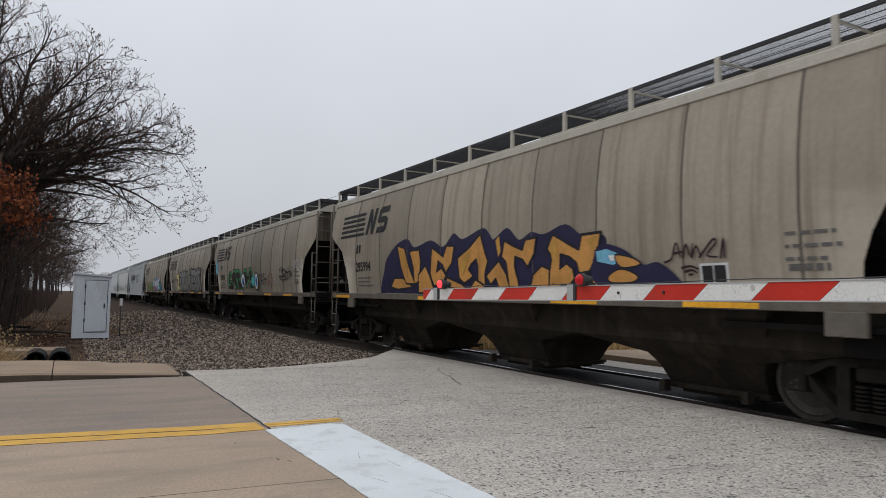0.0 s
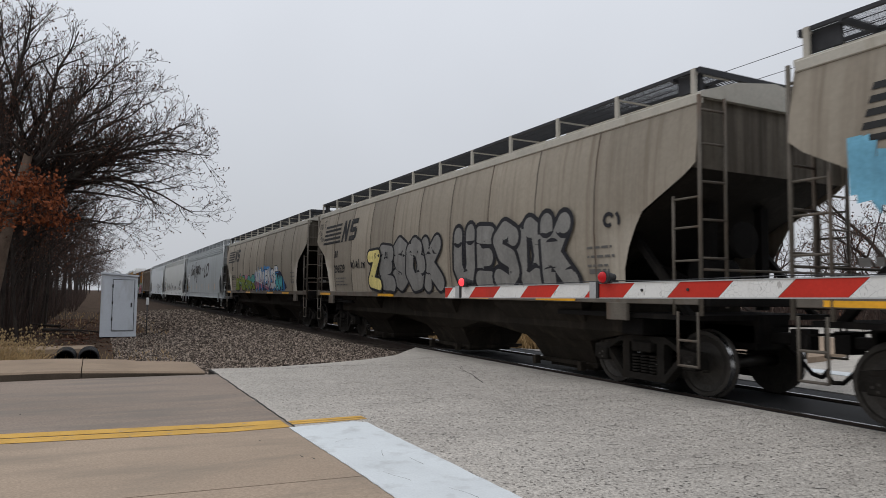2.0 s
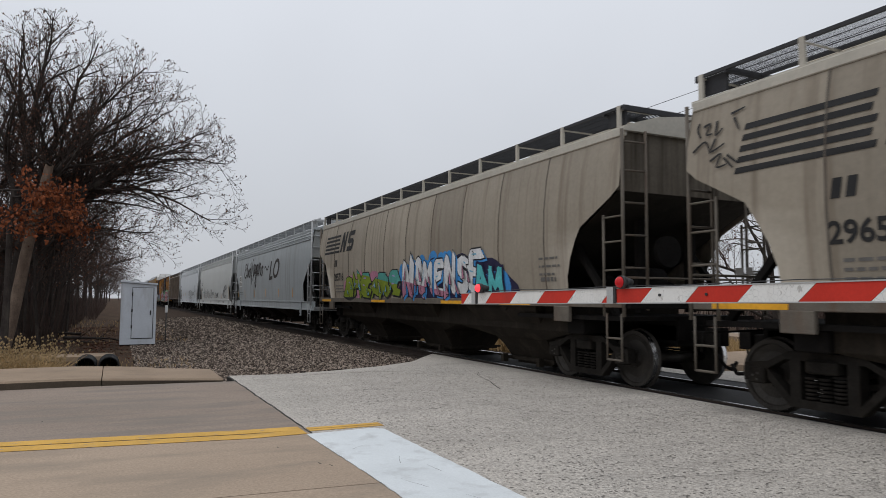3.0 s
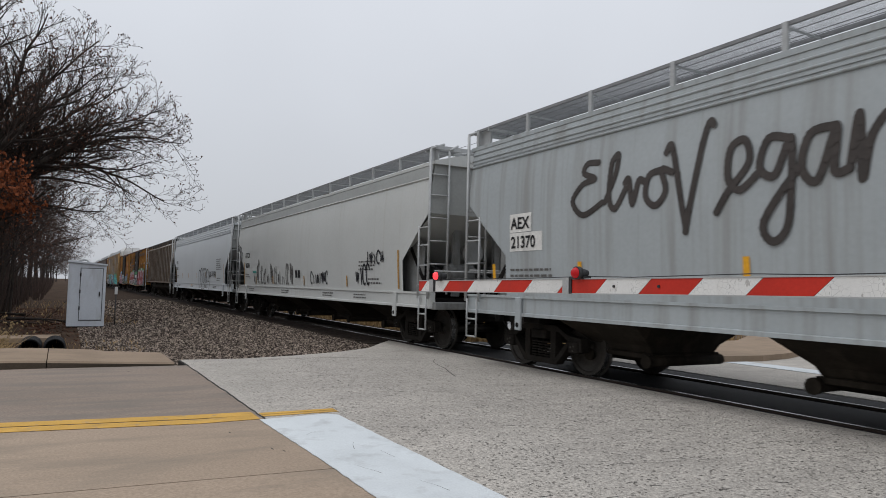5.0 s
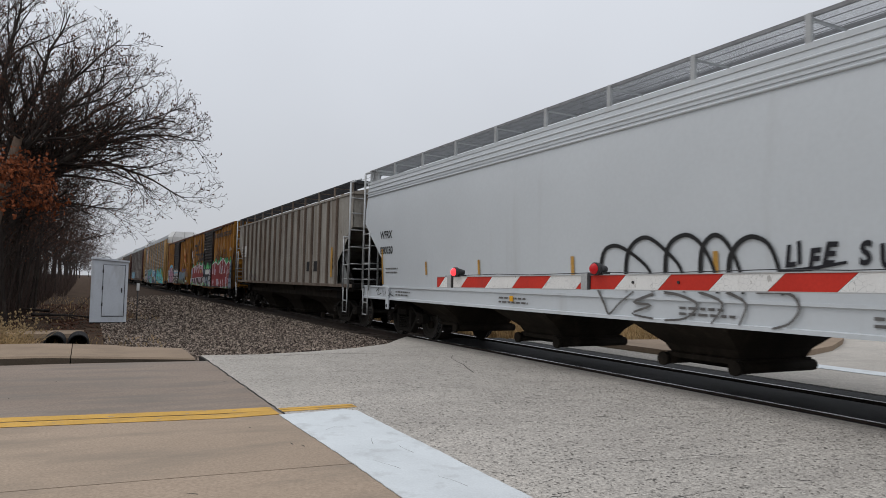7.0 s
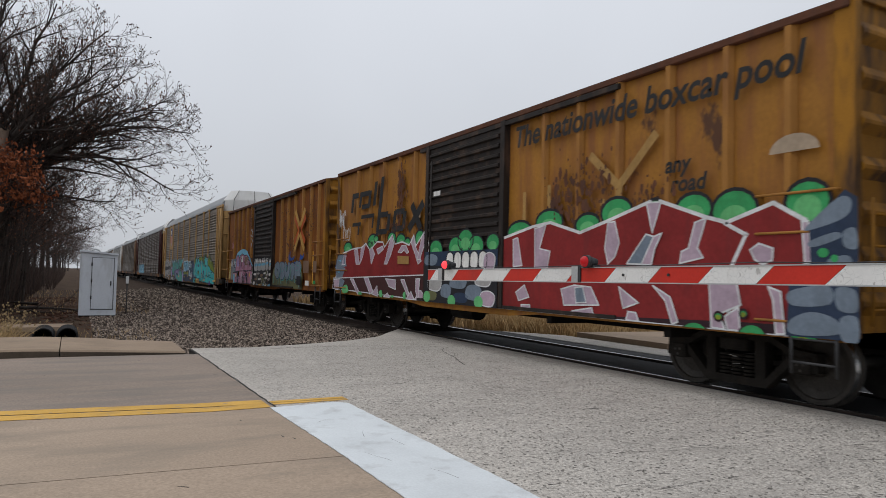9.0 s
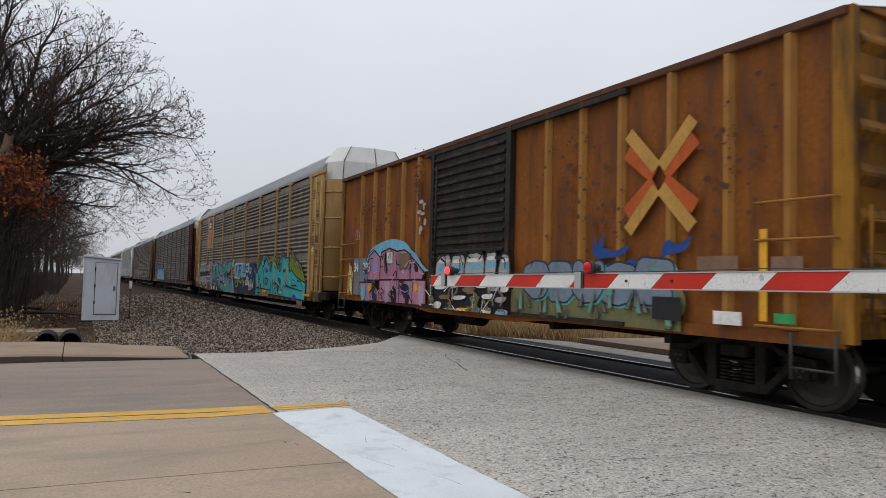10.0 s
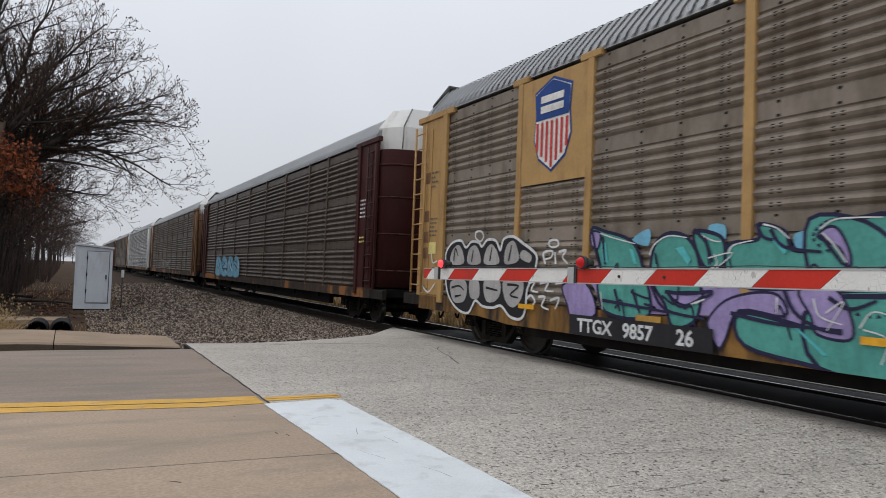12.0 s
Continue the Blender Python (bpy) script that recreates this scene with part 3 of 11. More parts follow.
def brush(bm, pts, w, z, mi, rounded, taper=1.0):
    """A stroke with mitred bends and round or cut ends, all of it in material mi at depth z."""
    n = len(pts)
    rows = []
    for i, (u, v) in enumerate(pts):
        a, b = pts[max(0, i - 1)], pts[min(n - 1, i + 1)]
        d = math.hypot(b[0] - a[0], b[1] - a[1]) or 1
        ww = w * (1 + (taper - 1) * i / max(1, n - 1))
        nx, ny = -(b[1] - a[1]) / d * ww / 2, (b[0] - a[0]) / d * ww / 2
        rows.append((u, v, nx, ny, ww))
    for i in range(n - 1):                              # one strip a stretch, square to it
        (u0, v0, _, _, w0), (u1, v1, _, _, w1) = rows[i], rows[i + 1]
        d = math.hypot(u1 - u0, v1 - v0) or 1
        ex, ey = (u1 - u0) / d, (v1 - v0) / d
        e0 = 0 if rounded or i else w0 * 0.12
        q = [(u0 - ex * e0 - ey * w0 / 2, v0 - ey * e0 + ex * w0 / 2), (u1 - ey * w1 / 2, v1 + ex * w1 / 2), (u1 + ey * w1 / 2, v1 - ex * w1 / 2), (u0 - ex * e0 + ey * w0 / 2, v0 - ey * e0 - ex * w0 / 2)]
        bm.faces.new([bm.verts.new((*p, z + FILM * 0.4 * i)) for p in q]).material_index = mi
    for i, (u, v, _, _, ww) in enumerate(rows):
        if not rounded and i in (0, n - 1):              # a pointed end
            a, b = (rows[0], rows[1]) if i == 0 else (rows[-1], rows[-2])
            d = math.hypot(a[0] - b[0], a[1] - b[1]) or 1
            ex, ey = (a[0] - b[0]) / d, (a[1] - b[1]) / d
            s = 1 if i else -1
            tip = (u + ex * ww * 0.75 - ey * ww * 0.4 * s, v + ey * ww * 0.75 + ex * ww * 0.4 * s)
            bm.faces.new([bm.verts.new((*p, z + FILM * 0.4 * (n + i))) for p in ((u - ey * ww / 2, v + ex * ww / 2), tip, (u + ey * ww / 2, v - ex * ww / 2))]).material_index = mi
        elif rounded or 0 < i < n - 1:
            k = 14 if rounded else 4
            ring = [bm.verts.new((u + ww / 2 * math.cos(2 * math.pi * j / k + 0.3), v + ww / 2 * math.sin(2 * math.pi * j / k + 0.3), z + FILM * 0.4 * (n + i))) for j in range(k)]
            bm.faces.new(ring).material_index = mi


def piece(car, word, u, v, width, height, fill, line, prof, layer=2, rng=0, weight=0.42, edge=0.05, rounded=True, lean=0.0, side=None,
          low=None, cut=0.4, light=None, spread=1.0, swing=0.05, label="", rim=None, rim_w=0.05):
    """Letters of fat overlapping strokes, one mesh a letter: side faces, outline, fill and lights; low is the fill under cut."""
    r = random.Random(rng)
    step = width / len(word)
    mats = [P[line], P[fill], P[side or line], P[low or fill], P[light or fill], P[rim or line]]
    for i, ch in enumerate(word):
        bm = fresh()
        fat = step * weight
        hh = height * (1 + r.uniform(-swing, swing)) - fat
        u0, v0 = u + step * i + fat * 0.4, v + fat / 2 + r.uniform(-0.4, 0.4) * swing * height
        sw = step * spread - fat * 0.6
        z = FILM * (0 if i % 2 else 18)
        lines = []
        for pts in SKELETONS[ch]:
            j = 0.05 if rounded else 0.1
            lines.append([(u0 + sw * (p + r.uniform(-j, j)) + lean * q * hh, v0 + hh * (q + r.uniform(-j, j) * 0.6)) for p, q in pts])
        tapers = [1.0 if rounded else r.uniform(0.55, 1.35) for _ in lines]
        if side:
            for pts, t in zip(lines, tapers):
                brush(bm, [(a + 0.09 * height, b - 0.06 * height) for a, b in pts], fat + edge, z, 2, rounded, t)
        for pts, t in zip(lines, tapers):
            brush(bm, pts, fat + 2 * edge, z + FILM * 4, 0, rounded, t)
        for pts, t in zip(lines, tapers):
            brush(bm, pts, fat, z + FILM * 9, 5 if rim else 1, rounded, t)
        if rim:
            for pts, t in zip(lines, tapers):
                brush(bm, pts, fat - 2 * rim_w, z + FILM * 13, 1, rounded, t)
        if light:
            for pts in lines:
                (a, b), (c, d) = pts[0], pts[1]
                f = r.uniform(0.1, 0.4)
                brush(bm, [(a + (c - a) * f - fat * 0.2, b + (d - b) * f), (a + (c - a) * (f + 0.4) - fat * 0.2, b + (d - b) * (f + 0.4))], fat * 0.17, z + FILM * 14, 4, rounded, 0.5)
        if low:
            bmesh.ops.bisect_plane(bm, geom=list(bm.verts) + list(bm.edges) + list(bm.faces), plane_co=(0, v + height * cut, 0), plane_no=(0.12, 1, 0))
            for f in bm.faces:
                if f.material_index == 1 and f.calc_center_median().y < v + height * cut - 0.12 * f.calc_center_median().x:
                    f.material_index = 3
        paint("graffiti_letter", bm, mats, car, prof, layer, label)


def patch(car, half, pts, fill, prof, layer, line=None, edge=0.03, curved=False, label=""):
    """One sprayed shape with corners pts, in metres from the car's rear end and up, with an edge line where one is given."""
    if curved:
        n = len(pts)
        pts = smooth([pts[(k - 1) % n] for k in range(n + 3)], 4)[4:-5]
    pts = [(u - half, v) for u, v in pts]
    bm = fresh()
    ring = pts + pts[:2]
    if line:
        for a, b in zip(ring, ring[1:-1]):
            brush(bm, [a, b], edge, 0.0, 0, True)
    z = FILM * 2
    bm.faces.new([bm.verts.new((u, v, z)) for u, v in pts]).material_index = 1 if line else 0
    bmesh.ops.triangulate(bm, faces=[f for f in bm.faces if len(f.verts) > 4])
    if line:                                             # the line runs half inside the shape
        for a, b in zip(ring, ring[1:-1]):
            brush(bm, [a, b], edge * 0.8, FILM * 4, 0, False)
    return paint("graffiti_shape", bm, [P[line], P[fill]] if line else P[fill], car, prof, layer, label)


def spot(car, half, u, v, ru, rv, fill, prof, layer, line=None, edge=0.03, label=""):
    """A round sprayed shape."""
    return patch(car, half, [(round(u + ru * math.cos(k * math.pi / 8), 3), round(v + rv * math.sin(k * math.pi / 8), 3)) for k in range(16)], fill, prof, layer, line, edge, label=label)


def lines(car, half, strokes, w, colour, prof, layer, label=""):
    """Sprayed lines that belong together, each with corners in metres from the car's rear end and up."""
    bm = fresh()
    for pts in strokes:
        stroke(bm, smooth([(u - half, v) for u, v in pts], 4) if len(pts) > 2 else [(u - half, v) for u, v in pts], w, w * 0.6)
    return paint("graffiti_line", bm, P[colour], car, prof, layer, label)


def shards(car, u, v, width, height, n, fill, line, prof, layer, rng, edge=0.03):
    """Slivers of colour between letters: long thin triangles with an edge, leaning either way."""
    r = random.Random(rng)
    bm = fresh()
    for i in range(n):
        c, q = u + width * (i + r.random()) / n, v + height * r.uniform(0.0, 0.55)
        h, w, lean = height * r.uniform(0.25, 0.5), height * r.uniform(0.06, 0.16), r.uniform(-0.45, 0.45)
        for e, mi in ((edge, 0), (0.0, 1)):
            z = FILM * (3 * mi + i % 3)
            pts = ((c - w / 2 - e, q - e), (c + w / 2 + e, q - e * 0.5), (c + w * 0.25 + lean * h * 0.6 + e, q + h * 0.6), (c + lean * h, q + h + 2 * e), (c - w * 0.4 + lean * h * 0.4 - e, q + h * 0.4))
            bm.faces.new([bm.verts.new((*p, z)) for p in pts]).material_index = mi
    ob = paint("graffiti_scatter", bm, [P[line], P[fill]], car, prof, layer)
    tagged(ob, kind="stuff")


def smooth(pts, k=5):
    """A Catmull-Rom curve through pts."""
    out = []
    for i in range(len(pts) - 1):
        p = [pts[max(0, i - 1)], pts[i], pts[i + 1], pts[min(len(pts) - 1, i + 2)]]
        for j in range(k):
            t = j / k
            out.append(tuple(0.5 * (2 * p[1][c] + (p[2][c] - p[0][c]) * t + (2 * p[0][c] - 5 * p[1][c] + 4 * p[2][c] - p[3][c]) * t * t + (3 * p[1][c] - p[0][c] - 3 * p[2][c] + p[3][c]) * t ** 3) for c in (0, 1)))
    return out + [pts[-1]]


SCRIPT = {
    "E": ((0.85, 0.98), (0.5, 1.0), (0.4, 0.82), (0.75, 0.68), (0.35, 0.6), (0.05, 0.3), (0.4, 0.0), (1.0, 0.2)),
    "l": ((0.0, 0.2), (0.5, 0.7), (0.6, 1.05), (0.3, 0.9), (0.2, 0.3), (0.5, 0.05), (1.0, 0.4)),
    "v": ((0.0, 0.5), (0.2, 0.55), (0.4, 0.1), (0.7, 0.5), (1.0, 0.45)),
    "o": ((0.6, 0.62), (0.2, 0.55), (0.1, 0.2), (0.45, 0.02), (0.8, 0.25), (0.65, 0.62), (1.0, 0.55)),
    "V": ((0.0, 0.9), (0.15, 0.95), (0.45, -0.3), (0.5, -0.3), (0.9, 1.15), (1.05, 1.2)),
    "e": ((0.0, -0.2), (0.3, 0.1), (0.8, 0.5), (0.7, 0.85), (0.35, 0.75), (0.3, 0.3), (0.6, 0.1), (1.0, 0.3)),
    "g": ((0.8, 0.75), (0.35, 0.8), (0.15, 0.4), (0.5, 0.25), (0.85, 0.75), (0.8, -0.4), (0.45, -0.7), (0.25, -0.4), (1.0, 0.3)),
    "a": ((0.75, 0.8), (0.3, 0.75), (0.15, 0.3), (0.45, 0.1), (0.78, 0.8), (0.75, 0.2), (1.0, 0.2)),
    "n": ((0.0, 0.2), (0.15, 0.9), (0.2, 0.05), (0.35, 0.6), (0.7, 0.85), (0.8, 0.1), (1.0, 0.2)),
}


def handwriting(bm, word, places, z, h, w):
    """Joined brush letters, each at its (start, width)."""
    for ch, (u, wide) in zip(word, places):
        pts = smooth([(u + wide * a, z + h * b) for a, b in SCRIPT[ch]])
        brush(bm, pts, w, FILM * 4 * (stamp_count(bm) % 8), 0, True, 1.0)
# ---- the setting: ground, road, kerb, track ----
def sheet(name, outline, z, mat, thick=0.12, label="", category=""):
    """A slab with the given plan and its top at z."""
    bm = fresh()
    prism(bm, outline, "z", z - thick, z)
    return tagged(part(name, bm, mat), label, category, kind="structure")


def ground_z(x, y):
    """Height of the natural ground: a trackbed, a shallow ditch beside it and rough field beyond."""
    d = abs(x - TRACK_X)
    bed = -0.30 if d < 3.2 else -0.30 - 0.12 * min(1.0, (d - 3.2) / 2.5)
    z = bed - 0.02 + 0.04 * noise.noise((x * 0.25, y * 0.25, 0))
    if 14.2 < y < 22 and -8 < x < 1.6:       # ditch by the pipes
        z -= 0.30 * math.sin(math.pi * (y - 14.2) / 7.8) * min(1.0, (1.6 - x) / 1.2)
    if -1.5 < x < 3.5 and 23.5 < y < 31:     # low mound of the cabinet
        z += 0.17 * min(1.0, (x + 1.5) / 1.2, (3.5 - x) / 1.6) * min(1.0, (y - 23.5) / 2.5, (31 - y) / 2.5)
    if x < -2.5 and y > 20:
        z += 0.25 * min(1.0, (-2.5 - x) / 4)
    if x > 13 and y > 12:
        z += 0.16 * min(1.0, (x - 13) / 4)
    if y < 14.2 and -60 < x < 60:
        z = min(z, -0.24)
    return z


def build_ground():
    xs = sorted({-900, -400, -200, -120, -80, -60, -45, -35, 35, 45, 60, 80, 120, 200, 400, 900} | set(np.arange(-28, 30, 1.0)))
    ys = sorted({-900, -400, -200, -100, -60, -40, -25, -15, -8, 70, 80, 95, 120, 160, 220, 300, 450, 700, 1200} | set(np.arange(-2, 62, 1.0)))
    bm = fresh()
    vs = [[bm.verts.new((x, y, ground_z(float(x), float(y)))) for x in xs] for y in ys]
    for j in range(len(ys) - 1):
        for i in range(len(xs) - 1):
            bm.faces.new((vs[j][i], vs[j][i + 1], vs[j + 1][i + 1], vs[j + 1][i])).smooth = True
    tagged(part("ground", bm, SOIL), "bare brown winter ground with dead grass", "ground", kind="structure")


build_ground()

# road: tan concrete lanes up to a tarred joint, then grey chip seal up to the rails
ROAD_Z = -0.02
def road_y(y0, x):
    return y0 - 0.09 * x


def lane(name, ya, yb, x0, x1, mat, label):
    return sheet(name, [(x0, road_y(ya, x0)), (x1, road_y(ya, x1)), (x1, road_y(yb, x1)), (x0, road_y(yb, x0))], ROAD_Z, mat, label=label, category="road")


SLABS = [(-9.0, -4.0), (-3.985, 1.40), (1.415, 5.27), (5.285, 7.50)]
for a, b in SLABS:
    for x0, x1 in ((-34, -16.02), (-16, -5.22), (-5.2, 1.941)):
        lane("concrete_slab", a, b, x0, x1, CONCRETE, "tan concrete road slab, stained and worn")
for x0, x1 in ((-34, -16.02), (-16, -5.22), (-5.2, 1.941)):
    lane("concrete_slab", 7.50, 12.42, x0, x1, CONCRETE_GREY, "grey-brown concrete road slab with tyre stains")
sheet("road_grey", [(1.952, -30), (7.56, -30), (7.56, 16.3), (6.95, 15.5), (6.2, 14.45), (5.2, 13.75), (4.0, 13.25), (3.0, 13.0), (1.952, 13.1)], ROAD_Z + 0.004, CHIP,
      label="grey chip-sealed road surface rising to the track", category="road")
sheet("road_joint", [(1.925, -30), (1.97, -30), (1.97, 13.1), (1.925, 13.1)], ROAD_Z - 0.008, SEAL, 0.1, "dark tarred joint across the road", "road joint")
sheet("road_far", [(10.95, -30), (60, -30), (60, 22), (20.5, 22), (20.5, 14), (16, 11.5), (13, 11.4), (10.95, 12.4)], ROAD_Z - 0.004, CHIP, label="grey chip-sealed road beyond the track", category="road")
sheet("crossing_apron", [(10.0, -30), (10.94, -30), (10.94, 13.6), (10.0, 15.2)], ROAD_Z + 0.004, CHIP, label="grey apron beside the far rail", category="crossing")
sheet("crossing_panel", [(7.9, -30), (9.1, -30), (9.1, 15.6), (7.9, 15.6)], -0.03, RUBBER, label="black rubber crossing panels between the rails", category="crossing")
sheet("crossing_edge", [(7.57, -30), (7.685, -30), (7.685, 16.0), (7.57, 16.0)], -0.03, RUBBER, label="black rubber strip beside the near rail", category="crossing")
sheet("crossing_edge", [(9.4, -30), (9.99, -30), (9.99, 15.6), (9.4, 15.6)], -0.03, RUBBER, label="black rubber strip beside the far rail", category="crossing")


def strip(name, pts, w, z, mat, label, category):
    """A painted line along pts."""
    bm = fresh()
    prism(bm, [(x, y - w / 2) for x, y in pts] + [(x, y + w / 2) for x, y in reversed(pts)], "z", z - 0.003, z)
    return tagged(part(name, bm, mat), label, category, kind="structure")


def centre_y(x):
    return (7.64 - 0.147 * x if x > -2 else 7.754 - 0.09 * x) if x < 1.3 else 7.45 - 0.02 * (x - 1.3)


for off in (-0.13, 0.13):
    strip("centre_line", [(x, centre_y(x) + off * (1 if x < 1.9 else 0.8)) for x in (-34, -20, -10, -5, -2, 0, 1.0, 1.3, 1.9)], 0.22, ROAD_Z + 0.006, LINE_YELLOW, "worn yellow centre line painted on the road", "road marking")
for off in (-0.06, 0.055):
    strip("centre_line", [(x, centre_y(x) + off) for x in (1.96, 2.3, 2.6, 2.8)], 0.095, ROAD_Z + 0.009, LINE_YELLOW, "worn yellow centre line painted on the road", "road marking")
edge = random.Random(31)
ragged = [(1.93 - 0.05 * max(0.0, y - 5.2) / 2 - 0.009 * edge.random(), y) for y in [7.18 - 0.07 * k for k in range(60)]]
worn = [(2.72 + 0.012 * edge.random(), 2.0 + 0.09 * k) for k in range(58)]
sheet("stop_line", [(1.9, -4.0), (2.72, -4.0)] + worn + [(2.6, 7.235), (2.3, 7.2)] + ragged, ROAD_Z + 0.0095, LINE_WHITE, 0.006, "cracked white stop line painted across the lane", "road marking")
sheet("far_stop_line", [(12.4, -3.0), (13.0, -3.0), (12.85, 9.6), (12.25, 9.7)], ROAD_Z + 0.006, LINE_WHITE, 0.006, "white stop line beyond the track", "road marking")


def build_kerb():
    """Kerb sections of the far side of the road, dying down towards the crossing."""
    cuts = [-34, -22, -13, -5.3, -2.15, -0.12, 1.78]
    def top(x):
        return 0.11 if x < -0.5 else 0.11 - 0.105 * min(1, (x + 0.5) / 2.3)
    for x0, x1 in zip(cuts, cuts[1:]):
        bm = fresh()
        n = 8
        secs = []
        for i in range(n + 1):
            x = x0 + 0.007 + (x1 - x0 - 0.014) * i / n
            y = 12.46 + 0.02 * (x if x > -6 else -6)
            t = top(x) - 0.0
            back = y + 2.0 - 0.12 * max(0, x)
            prof = [(y, -0.2), (y, t - 0.03), (y + 0.03, t), (back, t + 0.02 * (t > 0.05)), (back, -0.2)]
            secs.append([bm.verts.new((x, *p)) for p in prof])
        for a, b in zip(secs, secs[1:]):
            for k in range(4):
                # front face takes the darker colour with its shade painted in
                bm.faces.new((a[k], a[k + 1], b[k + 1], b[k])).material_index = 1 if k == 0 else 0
        bm.faces.new(secs[0])
        bm.faces.new(secs[-1][::-1])
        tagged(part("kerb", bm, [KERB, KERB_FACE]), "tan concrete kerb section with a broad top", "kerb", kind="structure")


build_kerb()
sheet("far_kerb", [(10.96, 10.3), (12.3, 9.75), (13.4, 9.6), (14.6, 9.8), (16.3, 10.4), (18.7, 11.65), (20.3, 12.6), (21.3, 13.7), (22.2, 16), (22.8, 22), (20.9, 22), (20.3, 16.3), (19.2, 14.3), (17.0, 13.0), (14.4, 12.7), (10.96, 13.2)], 0.1, KERB, 0.3, "tan concrete kerb corner beyond the track", "kerb")


def build_track():
    """Rails on tie plates and ties in a ballast bed."""
    rail_prof = [(-0.07, -0.17), (0.07, -0.17), (0.07, -0.155), (0.012, -0.13), (0.012, -0.045), (0.036, -0.035), (0.036, -0.004), (0.028, 0.0), (-0.028, 0.0), (-0.036, -0.004), (-0.036, -0.035), (-0.012, -0.045), (-0.012, -0.13), (-0.07, -0.155)]
    for s in (-1, 1):
        bm = fresh()
        prism(bm, [(TRACK_X + s * 0.755 + a, b) for a, b in rail_prof], "y", -60, 520)
        for f in bm.faces:
            if abs(f.calc_center_median().z) < 0.0035 and abs(f.normal.z) > -1:
                f.material_index = 1
        tagged(part("rail", bm, [RAIL, TREAD]), "steel rail with a polished running surface", "rail", "rails of the track", "structure")
    bm = fresh()
    box(bm, TRACK_X - 1.3, TRACK_X + 1.3, 0, 0.23, -0.33, -0.16, 0.015)
    me = mesh_of(bm, "railway_tie", TIE)
    for k in range(170):
        tie = again("railway_tie", me, None, pose(0, 16.2 + k * 0.53, 0))
        tagged(tie, "dark creosoted wooden railway tie in ballast", "railway tie", "ties under the rails", "structure")
    bm = fresh()
    prism(bm, [(TRACK_X - 6.0, -0.55), (TRACK_X - 4.6, -0.27), (TRACK_X - 2.0, -0.19), (TRACK_X + 2.0, -0.19), (TRACK_X + 4.2, -0.45)], "y", 15.4, 520)
    tagged(part("ballast_bed", bm, BALLAST_BED), "bed of dusty crushed-stone ballast under the track", "ballast", kind="structure")
    bm = fresh()
    prism(bm, [(TRACK_X - 4.0, -0.55), (TRACK_X - 2.6, -0.2), (TRACK_X + 2.6, -0.2), (TRACK_X + 4.0, -0.55)], "y", -200, -30.2)
    tagged(part("ballast_bed", bm, BALLAST_BED), "bed of dusty crushed-stone ballast under the track", "ballast", kind="structure")


build_track()


def bed_z(x):
    d = TRACK_X - x
    if d > 4.6:
        return -0.27 - 0.28 * (d - 4.6) / 1.4
    return -0.19 if d < 2 else -0.19 - 0.08 * (d - 2) / 2.6


def scatter_stones(n, x0, x1, y0, y1, s0, s1, seed):
    """Angular crushed stones, one joined heap."""
    r = np.random.default_rng(seed)
    base = np.array([(1, 0, 0), (-1, 0, 0), (0, 1, 0), (0, -1, 0), (0, 0, 1), (0, 0, -1)], float)
    tri = np.array([(0, 2, 4), (2, 1, 4), (1, 3, 4), (3, 0, 4), (2, 0, 5), (1, 2, 5), (3, 1, 5), (0, 3, 5)])
    y = y0 + (y1 - y0) * r.random(n) ** 2.0
    x = x0 + (x1 - x0) * r.random(n)
    verts, faces = [], []
    for i in range(n):
        edge = 13.25 + 0.35 * max(0.0, x[i] - 4.0) ** 1.55 if x[i] > 1.9 else 14.55
        if y[i] < edge or (y[i] < 15.8 and x[i] > 6.4):
            continue
        a = r.random(3) * 6.28
        q = np.array(Euler(a).to_matrix())
        s = s0 + (s1 - s0) * r.random()
        z = max(bed_z(x[i]) if y[i] > 15.4 else -9, ground_z(x[i], y[i])) + s * 0.25
        verts.append(base * (s * (0.6 + 0.5 * r.random((6, 1)))) @ q.T + (x[i], y[i], z))
        faces.append(tri + 6 * (len(verts) - 1))
    me = bpy.data.meshes.new("ballast_stones")
    me.from_pydata(np.concatenate(verts).tolist(), [], np.concatenate(faces).tolist())
    me.materials.append(STONE_MIX)
    return tagged(new("ballast_stones", me), "loose grey and brown crushed stone", "ballast", kind="stuff")


def island_colours(m, lo, hi, power=1.0):
    """Lets a material vary from stone to stone."""
    n, l = m.node_tree.nodes, m.node_tree.links
    b = n["Principled BSDF"]
    g = n.new("ShaderNodeNewGeometry")
    mx = n.new("ShaderNodeMix")
    mx.data_type = "RGBA"
    up = n.new("ShaderNodeMath")
    up.operation = "POWER"
    up.inputs[1].default_value = power
    l.new(g.outputs["Random Per Island"], up.inputs[0])
    l.new(up.outputs[0], mx.inputs["Factor"])
    mx.inputs["A"].default_value, mx.inputs["B"].default_value = (*lo, 1), (*hi, 1)
    l.new(mx.outputs["Result"], b.inputs["Base Color"])
    return m


STONE_MIX = island_colours(surface("ballast_stone_mix", (0.2, 0.18, 0.16), 0.9, grain=40, bump=0.3), (0.026, 0.018, 0.014), (0.47, 0.385, 0.315), 2.1)
scatter_stones(72000, 0.6, 7.3, 12.9, 31, 0.016, 0.044, 3)
scatter_stones(11000, 2.2, 7.3, 24, 60, 0.03, 0.07, 4)



